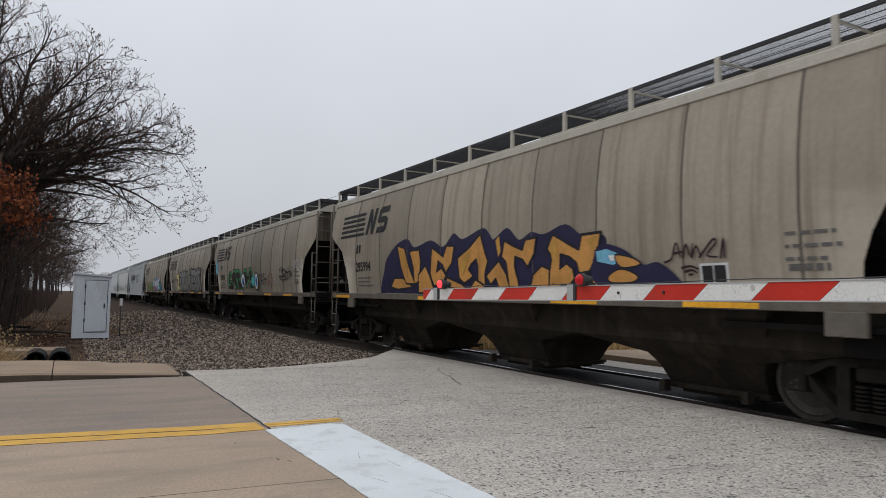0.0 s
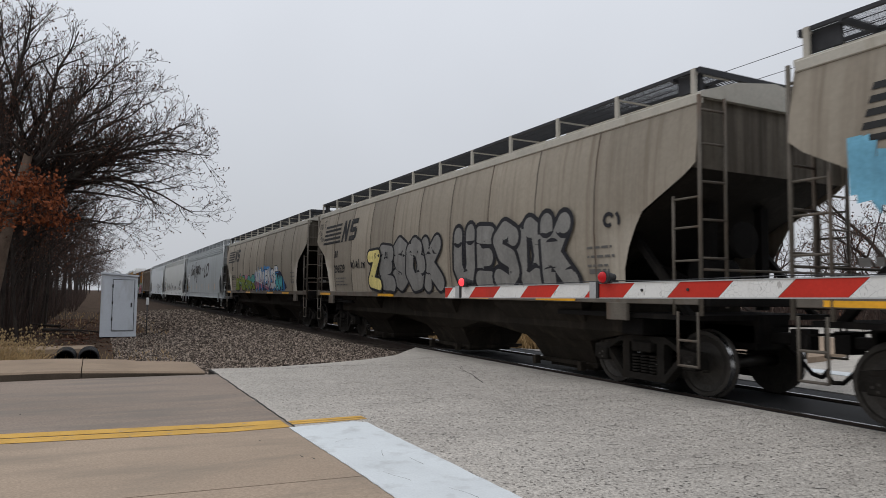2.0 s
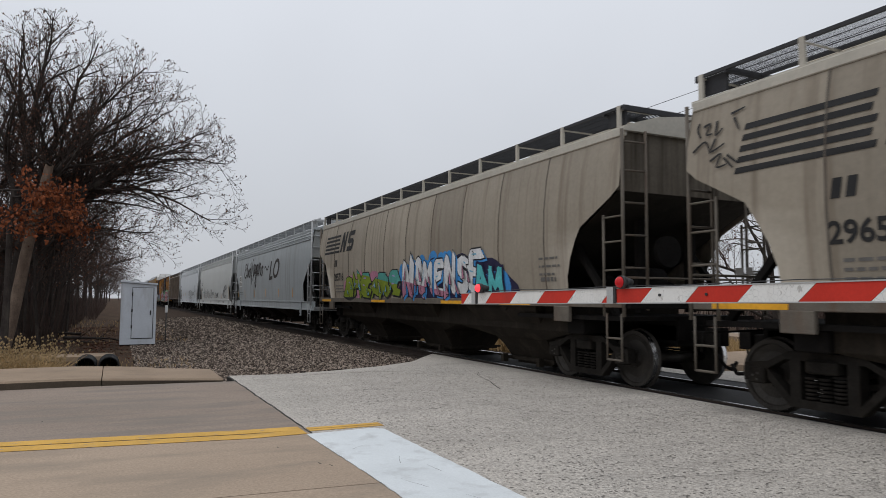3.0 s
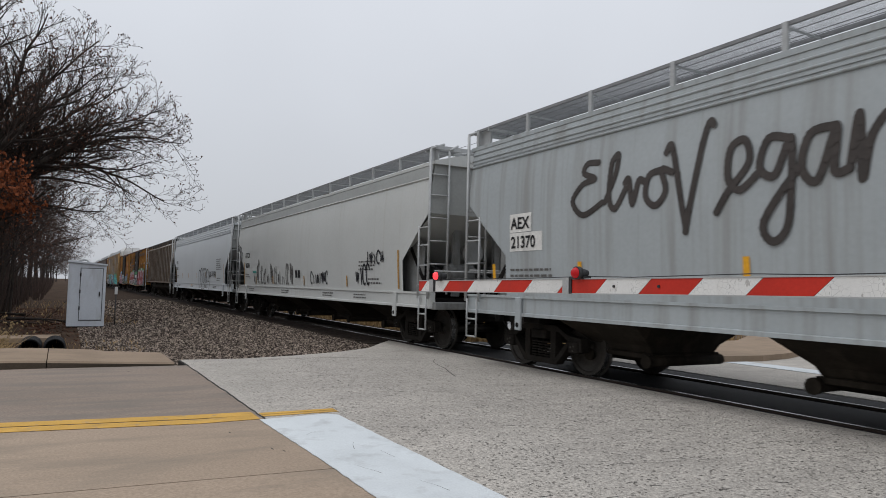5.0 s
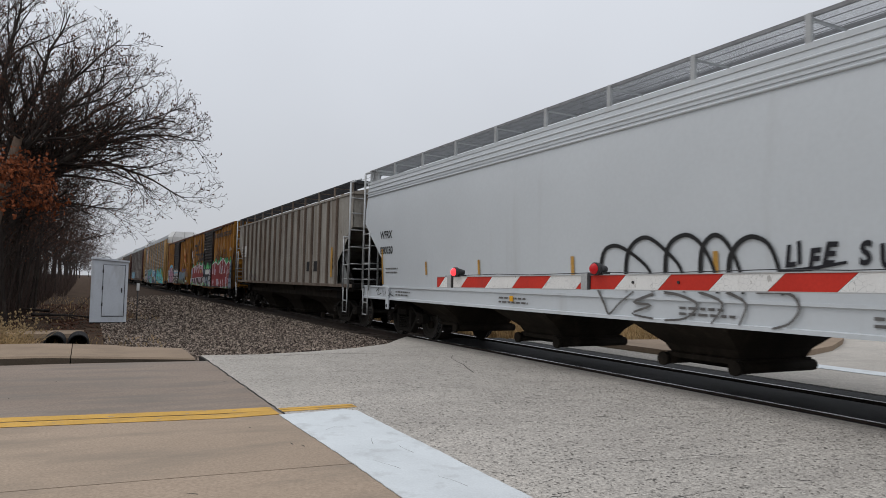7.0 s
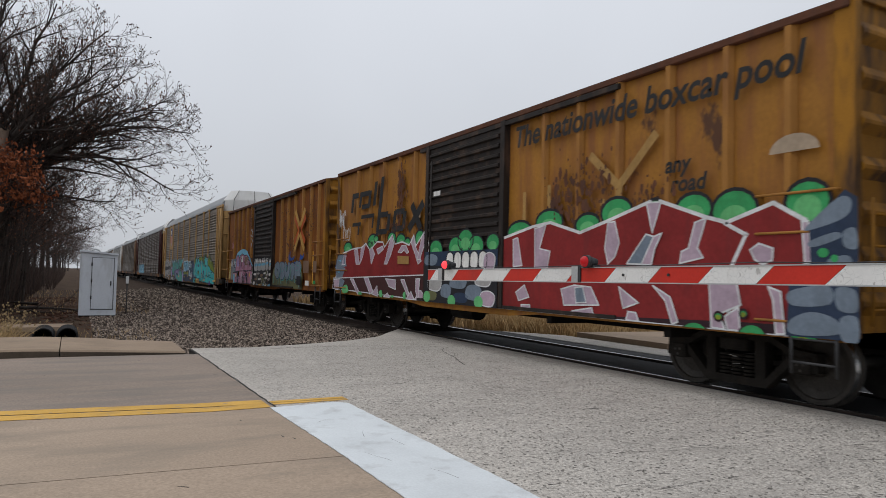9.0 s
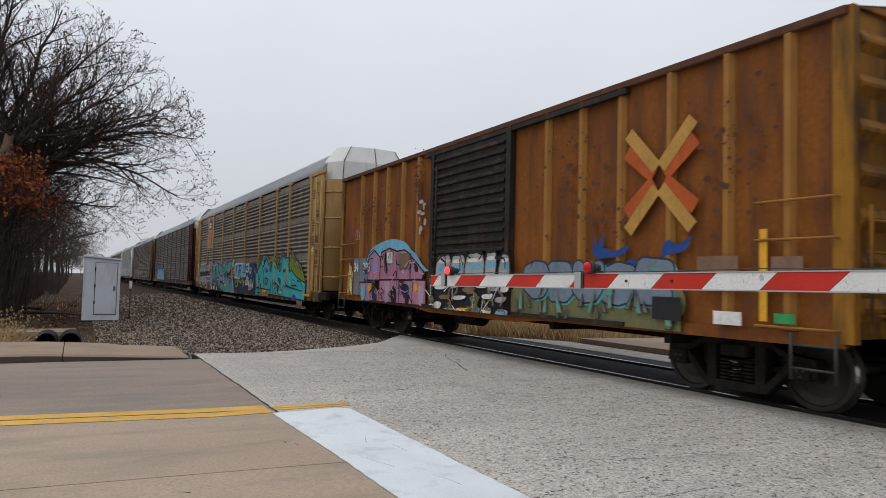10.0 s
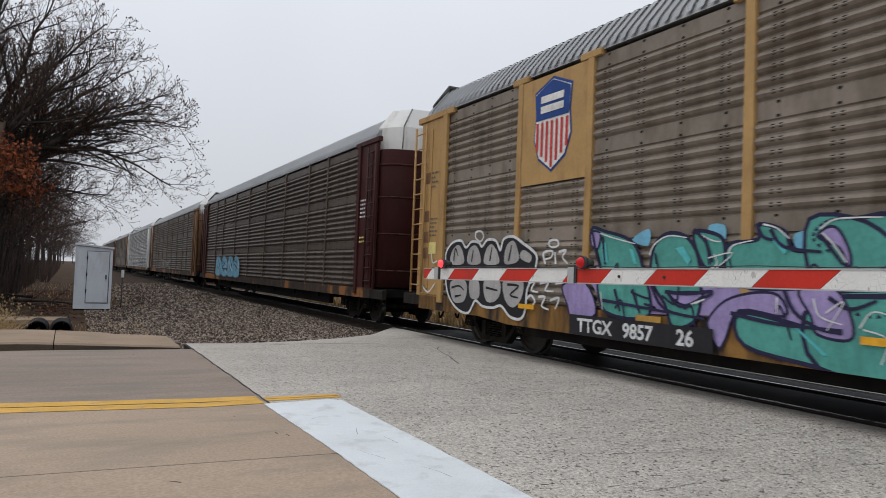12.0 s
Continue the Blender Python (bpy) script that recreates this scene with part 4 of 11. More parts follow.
def cracks():
    """Short surface cracks and tar specks on the chip seal, the slabs and the stop line."""
    r = random.Random(17)
    bm = fresh()
    def crack(x, y, length, az, w, z):
        n = 5
        pts = [(x, y)]
        for _ in range(n):
            az += r.gauss(0, 0.14)
            pts.append((pts[-1][0] + length / n * math.cos(az), pts[-1][1] + length / n * math.sin(az)))
        k = len(bm.verts)
        stroke(bm, pts, w, w * 0.4)
        bm.verts.ensure_lookup_table()
        for v in list(bm.verts)[k:]:
            v.co.z = z
    for _ in range(330):
        x, y = r.uniform(2.8, 7.4), r.uniform(0.5, 13.0)
        crack(x, y, r.uniform(0.03, 0.13), -0.5 + r.gauss(0, 0.3), r.uniform(0.006, 0.014), ROAD_Z + 0.0055)
    for x, y, a in ((2.2, 4.8, 1.9), (2.3, 5.6, 1.4), (2.45, 4.2, 1.6), (2.1, 6.3, 0.6), (2.5, 5.2, 1.8)):
        crack(x, y, r.uniform(0.15, 0.35), a, 0.004, ROAD_Z + 0.0102)
    for _ in range(40):
        crack(r.uniform(-5, 1.8), r.uniform(3.2, 11.8), r.uniform(0.03, 0.1), r.uniform(0, 3), 0.014, ROAD_Z + 0.0015)
    for _ in range(70):
        crack(r.uniform(3.0, 7.3), r.uniform(2.5, 13.0), r.uniform(0.2, 0.8), -0.45 + r.gauss(0, 0.2), r.uniform(0.004, 0.008), ROAD_Z + 0.0055)
    y, x = 13.05, 1.947                                  # broken edge of the joint
    while y > 1.0:
        d, nx = r.uniform(0.06, 0.2), 1.947 + r.gauss(0, 0.007)
        k = len(bm.verts)
        stroke(bm, [(x, y), (nx, y - d)], r.uniform(0.01, 0.03), r.uniform(0.01, 0.03))
        for v in list(bm.verts)[k:]:
            v.co.z = ROAD_Z + 0.0052
        x, y = nx, y - d
    crack(3.2, 12.6, 2.4, 0.35, 0.03, ROAD_Z + 0.0058)
    crack(5.6, 9.5, 2.6, 1.3, 0.02, ROAD_Z + 0.0058)
    tagged(part("road_cracks", bm, SEAL), "fine dark cracks in the road surface", "road cracks", kind="stuff")


cracks()


def chips(n, seed):
    """Stone chips standing out of the sealed road, dark and pale, too many to count."""
    r = np.random.default_rng(seed)
    x = 1.99 + 5.5 * r.random(n)
    y = 1.0 + 13.0 * r.random(n) ** 1.25
    ok = y < 13.0 + 0.35 * np.maximum(0, x - 4.6)
    x, y = x[ok], y[ok]
    n = len(x)
    s = 0.006 + 0.011 * r.random(n) ** 2
    a = 6.28 * r.random(n)
    verts = np.empty((n, 4, 3))
    for k in range(4):
        q = s * (0.7 + 0.6 * r.random(n))
        verts[:, k, 0] = x + q * np.cos(a + 1.571 * k)
        verts[:, k, 1] = y + q * 1.15 * np.sin(a + 1.571 * k)
        verts[:, k, 2] = ROAD_Z + 0.0052 + 0.003 * r.random(n) * (k % 2)
    me = bpy.data.meshes.new("road_chips")
    me.from_pydata(verts.reshape(-1, 3).tolist(), [], np.arange(4 * n).reshape(-1, 4).tolist())
    me.materials.append(CHIP_MIX)
    tagged(new("road_chips", me), "grey and dark stone chips in the road surface", "stone chips", kind="stuff")


CHIP_MIX = island_colours(surface("road_chip_mix", (0.2, 0.18, 0.16), 0.9, grain=40, bump=0.3), (0.13, 0.12, 0.107), (0.58, 0.545, 0.495))
chips(40000, 23)
# ---- the train: parts shared by all cars ----
WHEEL_R, BASE = 0.46, 1.80


def wheelset_mesh():
    bm = fresh()
    for s in (-1, 1):
        prof = [(0.68, 0.11), (0.68, 0.34), (0.665, 0.40), (0.665, 0.487), (0.69, 0.487), (0.70, WHEEL_R), (0.80, WHEEL_R - 0.006), (0.80, 0.40), (0.775, 0.385), (0.755, 0.30), (0.765, 0.14), (0.83, 0.12), (0.83, 0.0001)]
        lathe(bm, [(s * x, r) for x, r in prof], 32, tread=(5,))
        rod(bm, (s * 0.8, 0, 0), (s * 1.1, 0, 0), 0.075, 10)
        for k in range(3):                     # bolts of the bearing cap
            a = 2.1 * k
            rod(bm, (s * 1.08, 0.045 * math.cos(a), 0.045 * math.sin(a)), (s * 1.125, 0.045 * math.cos(a), 0.045 * math.sin(a)), 0.018, 6)
    rod(bm, (-0.7, 0, 0), (0.7, 0, 0), 0.09, 10)
    return mesh_of(bm, "wheelset", [WHEEL, TREAD])


def truck_mesh():
    """Cast side frames with windows, bolster, springs and brake beam."""
    bm = fresh()
    h = BASE / 2
    for s in (-1, 1):
        a, b = s * 0.93, s * 1.09
        top = [(-h - 0.2, 0.40), (-h - 0.18, 0.62), (-h + 0.16, 0.66), (-0.45, 0.80), (0.45, 0.80), (h - 0.16, 0.66), (h + 0.18, 0.62), (h + 0.2, 0.40), (h + 0.13, 0.40), (h + 0.12, 0.56), (h - 0.14, 0.56), (0.50, 0.70), (-0.50, 0.70), (-h + 0.14, 0.56), (-h - 0.12, 0.56), (-h - 0.13, 0.40)]
        prism(bm, top, "x", a, b)
        low = [(-h + 0.14, 0.58), (-0.42, 0.24), (0.42, 0.24), (h - 0.14, 0.58), (h - 0.16, 0.44), (0.44, 0.14), (-0.44, 0.14), (-h + 0.16, 0.44)]
        prism(bm, low, "x", a, b)
        for y in (-0.36, 0.36):
            box(bm, min(a, b), max(a, b), y - 0.07, y + 0.07, 0.2, 0.74)
        for y in (-0.2, -0.02, 0.16):          # coil springs, ring on ring
            for k in range(6):
                z = 0.255 + k * 0.046
                rod(bm, (s * 1.02, y + 0.02, z), (s * 1.02, y + 0.02, z + 0.028), 0.082, 10)
        for y in (-h, h):
            box(bm, min(s * 0.94, s * 1.12), max(s * 0.94, s * 1.12), y - 0.12, y + 0.12, 0.37, 0.57, 0.02)
    box(bm, -1.14, 1.14, -0.2, 0.2, 0.56, 0.72, 0.02)
    box(bm, -0.95, 0.95, -0.14, 0.14, 0.24, 0.3)
    rod(bm, (-0.85, 0.42, 0.36), (0.85, 0.42, 0.36), 0.04)
    rod(bm, (-0.85, -0.42, 0.36), (0.85, -0.42, 0.36), 0.04)
    return mesh_of(bm, "truck", TRUCK_IRON)


def coupler_mesh():
    """Draft gear, shank, knuckle, air hose and cut lever at the +y end of a car, which is at y = 0."""
    bm = fresh()
    box(bm, -0.32, 0.32, -0.9, 0.0, 0.66, 1.02, 0.02)
    box(bm, -0.09, 0.09, 0.0, 0.42, 0.76, 0.92, 0.02)
    prism(bm, [(-0.16, 0.4), (0.12, 0.38), (0.2, 0.52), (0.18, 0.66), (0.06, 0.64), (0.03, 0.52), (-0.06, 0.56), (-0.14, 0.62)], "z", 0.7, 0.98)
    rod(bm, (-1.4, 0.1, 0.98), (0.1, 0.12, 1.0), 0.016, 6)
    rod(bm, (-1.4, 0.1, 0.98), (-1.42, 0.12, 0.72), 0.016, 6)
    pts = [(-0.3, 0.0, 0.72), (-0.32, 0.2, 0.55), (-0.28, 0.42, 0.36), (-0.22, 0.6, 0.34), (-0.18, 0.72, 0.46)]
    for p, q in zip(pts, pts[1:]):
        rod(bm, p, q, 0.028, 6)
    return mesh_of(bm, "coupler", BLACK_GRIME)


WHEELSET, TRUCK, COUPLER = wheelset_mesh(), truck_mesh(), coupler_mesh()
WHEELSETS = []


def running_gear(car, length, inset, reach):
    """Two trucks with their wheelsets, and the couplers."""
    for s in (-1, 1):
        t = again("truck", TRUCK, car, pose(0, s * (length / 2 - inset), 0))
        for q in (-1, 1):
            WHEELSETS.append((again("wheelset", WHEELSET, t, pose(0, q * BASE / 2, WHEEL_R), "steel wheels on an axle with bright treads"), q * BASE / 2))
        again("coupler", COUPLER, car, pose(0, s * (length / 2 - reach), 0, 0, 0, 0 if s > 0 else 180))


def start_car(label, group="covered hoppers of the train", name="hopper_car", category="railcar"):
    ob = new(name)
    ob.empty_display_size = 0.5
    return tagged(ob, label, category, group)


def profile_of(pts):
    """Half width as a function of height, from (half width, z) pairs."""
    def f(z):
        if z <= pts[0][1]:
            return pts[0][0]
        for (a, u), (b, v) in zip(pts, pts[1:]):
            if z <= v:
                return a + (b - a) * (z - u) / (v - u)
        return pts[-1][0]
    return f


def side_sheets(bm, prof, zs, length, cut, n=12, sides=(-1, 1)):
    """Curved car sides between the heights zs, cut back at the ends."""
    for s in sides:
        rows = []
        for z in zs:
            e = length / 2 - cut(z)
            rows.append([bm.verts.new((s * prof(z), -e + 2 * e * i / n, z)) for i in range(n + 1)])
        for a, b in zip(rows, rows[1:]):
            for i in range(n):
                bm.faces.new((a[i], a[i + 1], b[i + 1], b[i])).smooth = True


def grating(length, x0, x1, z, pitch=0.04):
    """An open grating deck: bearing bars across, rods along."""
    bm = fresh()
    n = int(length / pitch)
    for i in range(n + 1):
        y = -length / 2 + i * length / n
        box(bm, x0, x1, y - 0.0025, y + 0.0025, z, z + 0.012)
    for k in range(4):
        x = x0 + (x1 - x0) * k / 3
        box(bm, x - 0.003, x + 0.003, -length / 2, length / 2, z + 0.002, z + 0.012)
    for x in (x0, x1):
        box(bm, x - 0.02, x + 0.02, -length / 2, length / 2, z - 0.012, z + 0.034)
    return bm


def ladder(bm, p, q, along, n, r=0.018, stile=0.03):
    """Two stiles and n rungs: p and q are the foot and head of one stile, along the way to the other."""
    p, q, along = Vector(p), Vector(q), Vector(along)
    rod(bm, p, q, stile, 6)
    rod(bm, p + along, q + along, stile, 6)
    for i in range(n):
        c = p + (q - p) * (i + 0.5) / n
        rod(bm, c, c + along, r, 6)


def bay(bm, rings, tube=False):
    """One discharge hopper: rings of (half length, half width, height) from the top down to a gate frame, or to an outlet tube."""
    loops = []
    for h, w, z in rings:
        loops.append([bm.verts.new((sx * w, sy * h, z)) for sx, sy in ((-1, -1), (1, -1), (1, 1), (-1, 1))])
    for a, b in zip(loops, loops[1:]):
        for i in range(4):
            bm.faces.new((a[i], a[(i + 1) % 4], b[(i + 1) % 4], b[i]))
    bm.faces.new(loops[0])
    bm.faces.new(loops[-1])
    foot, w, z = rings[-1]
    box(bm, -w - 0.06, w + 0.06, -foot - 0.06, foot + 0.06, z - 0.07, z + 0.01, 0.01)
    if tube:
        prism(bm, [(-w, z - 0.05), (w, z - 0.05), (w * 0.5, z - 0.17), (-w * 0.5, z - 0.17)], "y", -foot, foot)
        for y in (-foot - 0.03, foot + 0.03):          # outlet pipe and its cap
            rod(bm, (-w - 0.12, y, z - 0.1), (w + 0.12, y, z - 0.1), 0.08, 10)
            rod(bm, (-w - 0.17, y, z - 0.1), (-w - 0.1, y, z - 0.1), 0.1, 10)
        return
    box(bm, -w + 0.06, w - 0.06, -foot * 0.8, foot * 0.8, z - 0.13, z - 0.07)
    for y in (-foot * 0.85, foot * 0.85):
        rod(bm, (-w - 0.25, y, z - 0.03), (w + 0.25, y, z - 0.03), 0.03, 6)
        box(bm, -w - 0.32, -w - 0.2, y - 0.05, y + 0.05, z - 0.11, z + 0.05)


def make_hopper(style, length, label):
    """A covered hopper: shell, roof, end and slope sheets, bays, sills, roof walk, ladders and running gear.
    style: tan (curved sides, narrow sill), pale (deep white sill) or ribbed (posts outside)."""
    car = start_car(label)
    half = length / 2
    tan, ribbed = style == "tan", style == "ribbed"
    skin = {"tan": TAN, "pale": WHITE_GREY, "white": COOL_WHITE, "blue": BLUE_GREY, "ribbed": RIB_GREY}[style]
    iron = TAN_IRON if tan else STEEL
    if tan:
        pts = [(1.53, 1.42), (1.58, 1.8), (1.62, 2.4), (1.61, 3.0), (1.55, 3.55), (1.46, 4.0), (1.44, 4.06)]
        zs = [1.42, 1.6, 1.8, 2.1, 2.4, 2.6, 2.8, 3.0, 3.15, 3.3, 3.55, 3.8, 4.06]
        def cut(z):
            return 0.0 if z > 3.1 else (0.95 * (3.1 - z) / 0.5 if z > 2.6 else 0.95 + 0.42 * math.sin(min(1.0, (2.6 - z) / 1.0) * math.pi / 2))
        eave, ridge, sill0, sill1 = 4.06, 4.42, 1.29, 1.43
    else:
        pts = [(1.56, 1.28), (1.60, 1.9), (1.62, 2.6), (1.60, 3.3), (1.53, 3.95), (1.50, 4.1)]
        zs = [1.28, 1.6, 2.0, 2.3, 2.6, 3.0, 3.3, 3.6, 3.9, 4.1]
        if ribbed:
            pts = [(1.50, 1.28), (1.50, 4.0)]
            zs = [1.28, 1.6, 2.0, 2.4, 2.8, 3.0, 3.4, 4.0]
        def cut(z):
            return 0.1 if z > 3.0 else (0.1 + 1.25 * (3.0 - z) / 1.0 if z > 2.0 else 1.35)
        eave, ridge, sill0, sill1 = (4.0, 4.3, 1.2, 1.3) if ribbed else (4.1, 4.42, 0.94, 1.29)
    prof = profile_of(pts)

    if tan:                                          # welded side panels, each with its own tint
        marks = [-half] + [-half + 2.0 + k * (length - 4.0) / 8 for k in range(9)] + [half]
        made = {}
        for f in (-1, 1):
            for a, b in zip(marks, marks[1:]):
                end = a == -half or b == half
                key = (f, a if end else 0)
                if key not in made:
                    bm = fresh()
                    mid = 0 if end else (a + b) / 2
                    rows = [[bm.verts.new((f * prof(z), max(-half + cut(z), min(half - cut(z), y)) - mid, z)) for y in (a, (a + b) / 2, b)] for z in zs]
                    for p, q in zip(rows, rows[1:]):
                        for i in range(2):
                            bm.faces.new((p[i], p[i + 1], q[i + 1], q[i])).smooth = True
                    made[key] = mesh_of(bm, "side_panel", skin)
                again("side_panel", made[key], car, pose(0, 0 if end else (a + b) / 2, 0))
    else:
        bm = fresh()
        side_sheets(bm, prof, zs, length, cut)
        part("body", bm, skin, car)
    bm = fresh()
    w = prof(eave)
    arch = [(-w - 0.03, eave - 0.02), (-w - 0.03, eave + 0.05), (-w * 0.55, eave + (ridge - eave) * 0.72), (0, ridge), (w * 0.55, eave + (ridge - eave) * 0.72), (w + 0.03, eave + 0.05), (w + 0.03, eave - 0.02)]
    prism(bm, arch, "y", -half, half)
    part("roof", bm, TAN_LIGHT if tan else skin, car)
    if tan:                                          # light rail along the eave
        for s in (-1, 1):
            bm = fresh()
            box(bm, *sorted((s * (w - 0.04), s * (w + 0.045))), -half + 0.02, half - 0.02, eave - 0.1, eave + 0.03, 0.01)
            part("top_rail", bm, TAN_LIGHT, car)
    if not tan and not ribbed:                       # ridged band under the eave
        for z0, z1, m in ((3.8, 4.08, BAND_GREY if style == "pale" else skin),):
            bm = fresh()
            side_sheets(bm, lambda z: prof(z) + 0.012, [z0, (z0 + z1) / 2, z1], length, lambda z: 0.1, 4)
            part("top_band", bm, m, car)
        bm = fresh()
        for z in (3.74, 3.87, 3.98) if style in ("blue", "white") else (3.79,):
            for s in (-1, 1):
                rod(bm, (s * (prof(z) + 0.012), -half + 0.1, z), (s * (prof(z) + 0.012), half - 0.1, z), 0.02, 6)
        part("top_rib", bm, skin, car)
    for s in (-1, 1):                                # end and slope sheets
        bm = fresh()
        y = s * (half - 0.1)
        zc = 3.1 if tan else 3.0
        ws = [prof(z) - 0.02 for z in (zc, (zc + eave) / 2, eave)]
        hs = [zc, (zc + eave) / 2, eave]
        ring = [(-a, b) for a, b in zip(ws, hs)] + [(-w * 0.55, eave + (ridge - eave) * 0.7), (0, ridge - 0.02), (w * 0.55, eave + (ridge - eave) * 0.7)] + [(a, b) for a, b in reversed(list(zip(ws, hs)))]
        prism(bm, ring, "y", y - 0.02, y + 0.02)
        part("end_sheet", bm, END_BROWN if tan else skin if ribbed else BAND_GREY, car)
        bm = fresh()
        a = [(-1.52, y, zc), (1.52, y, zc), (1.46, s * (half - 3.6), 1.2), (-1.46, s * (half - 3.6), 1.2)]
        bm.faces.new([bm.verts.new(p) for p in a])
        bmesh.ops.solidify(bm, geom=list(bm.faces), thickness=0.03)
        # tan cars: the recess shade is put into the slope sheet's colour
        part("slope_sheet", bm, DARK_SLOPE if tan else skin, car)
        if not tan:                                  # upright plates beside the slope
            for f in (-1, 1):
                bm = fresh()
                prism(bm, [(s * (half - 2.3), 1.28), (s * (half - 0.8), 1.28), (s * (half - 0.8), 2.3), (s * (half - 1.15), 2.62), (s * (half - 2.3), 2.62)], "x", *sorted((f * 1.3, f * 1.33)))
                part("shear_plate", bm, GREY_SLOPE, car)
        bm = fresh()                                 # end frame: sill, posts, cross members, brake gear
        box(bm, -1.5, 1.5, s * (half - 0.02) - 0.12, s * (half - 0.02) + 0.08, sill0 - 0.02, sill0 + 0.14, 0.015)
        for x in (-0.55, 0.55):
            box(bm, x - 0.08, x + 0.08, s * (half - 0.7) - 0.06, s * (half - 0.7) + 0.06, 1.2, 2.75)
        prism(bm, [(s * (half - 0.3), 1.3), (s * (half - 0.1), 1.3), (s * (half - 2.1), 2.05), (s * (half - 2.3), 1.9)], "x", -0.62, -0.5)
        prism(bm, [(s * (half - 0.3), 1.3), (s * (half - 0.1), 1.3), (s * (half - 2.1), 2.05), (s * (half - 2.3), 1.9)], "x", 0.5, 0.62)
        if s < 0:
            rod(bm, (-0.1, s * (half - 0.75), 1.75), (-0.75, s * (half - 0.75), 1.75), 0.2, 14)
            rod(bm, (-0.35, s * (half - 0.35), 2.2), (-0.35, s * (half - 0.25), 2.2), 0.26, 16)
        part("end_frame", bm, BLACK_GRIME if tan or ribbed else GREY_SLOPE, car)
        top = eave - 0.02 if tan else eave + 0.3      # corner ladders, on the side and on the end
        for f in (-1, 1):
            bm = fresh()
            x = f * (w + (0.1 if tan else 0.12))
            yy = s * (half + (0.02 if tan else -0.04))
            rod(bm, (x, yy, 1.15), (x, yy, top), 0.03, 6)
            rod(bm, (x, yy - s * 0.46, 1.15), (x, yy - s * 0.46, 2.75), 0.024, 6)
            for z in (1.45, 1.87, 2.31, 2.7):
                rod(bm, (x, yy, z), (x, yy - s * 0.46, z), 0.016, 6)
            part("side_ladder", bm, iron, car)
            bm = fresh()                             # hanging step below the sill
            for d in (0.06, 0.4):
                rod(bm, (x, yy - s * d, 0.48), (x, yy - s * d, 1.2), 0.018, 6)
            for z in (0.49, 0.82):
                rod(bm, (x, yy - s * 0.06, z), (x, yy - s * 0.4, z), 0.018, 6)
            part("step", bm, iron, car)
            bm = fresh()
            rod(bm, (x - f * 0.45, yy + s * 0.02, 1.25), (x - f * 0.45, yy + s * 0.02, top), 0.026, 6)
            for z in (1.45, 1.9, 2.4, 2.9, 3.4, 3.85):
                rod(bm, (x, yy, z), (x - f * 0.45, yy + s * 0.02, z), 0.017, 6)
            if not tan:                              # rails bent over onto the roof
                rod(bm, (x, yy, top), (x - f * 0.35, yy - s * 0.05, top + 0.14), 0.03, 6)
                rod(bm, (x - f * 0.45, yy + s * 0.02, top), (x - f * 0.7, yy - s * 0.05, top + 0.14), 0.03, 6)
            part("end_ladder", bm, iron, car)
        bm = fresh()
        rod(bm, (-1.5, s * (half + 0.02), 1.75), (1.5, s * (half + 0.02), 1.75), 0.018, 6)
        part("handrail", bm, iron, car)
    bm = fresh()
    bays = 3 if tan or ribbed else 4
    pitch = (length - 3.3) / 3 if bays == 3 else 3.84
    x, top, h = prof(1.5) - 0.06, max(sill1, 1.3) + 0.02, pitch / 2
    if bays == 3:
        bay(bm, ((1.42, x, top), (1.36, x - 0.05, 1.22), (0.86, 0.78, 0.45), (0.8, 0.62, 0.2)))
        loops = [[bm.verts.new((sx * w, sy * q, z)) for sx, sy in ((-1, -1), (1, -1), (1, 1), (-1, 1))] for q, w, z in ((h, 1.22, top), (h, 1.2, 0.84), (0.93, 0.95, 0.62))]
        for a, b in zip(loops, loops[1:]):           # inner slopes that meet in a ridge between the bays
            for i in range(4):
                bm.faces.new((a[i], a[(i + 1) % 4], b[(i + 1) % 4], b[i]))
    else:
        bay(bm, ((1.0, x, top), (0.93, x - 0.05, 1.02), (0.64, 0.78, 0.6), (0.6, 0.68, 0.47)), True)
    # every face of a bay has the same near-black brown
    me = mesh_of(bm, "hopper_bay", BAY_DARK)
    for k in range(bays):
        again("hopper_bay", me, car, pose(0, (k - (bays - 1) / 2) * pitch, 0), "near-black discharge hopper with a gate" if bays == 3 else "near-black discharge hopper with an outlet tube")
    bm = fresh()
    box(bm, -0.32, 0.32, -half + 0.1, half - 0.1, 0.76 if tan or ribbed else 0.96, 1.14)
    part("centre_sill", bm, BLACK_GRIME, car)
    for s in (-1, 1):                                # platform and bolster over the truck
        bm = fresh()
        a, b = sorted((s * (half - 0.12), s * (half - 3.2)))
        box(bm, -1.42, 1.42, a, b, 1.08, 1.15)
        a, b = sorted((s * (half - (1.3 if tan else 1.5)), s * (half - (1.75 if tan else 1.95))))
        box(bm, -1.3, 1.3, a, b, 0.82, 1.08, 0.02)
        for x in (-1.3, 1.3):
            prism(bm, [(s * (half - 0.3), 1.1), (s * (half - 0.42), 1.1), (s * (half - 1.5), 2.3), (s * (half - 1.42), 2.36)], "x", x - 0.05, x + 0.05)
        part("end_platform", bm, BLACK_GRIME, car)
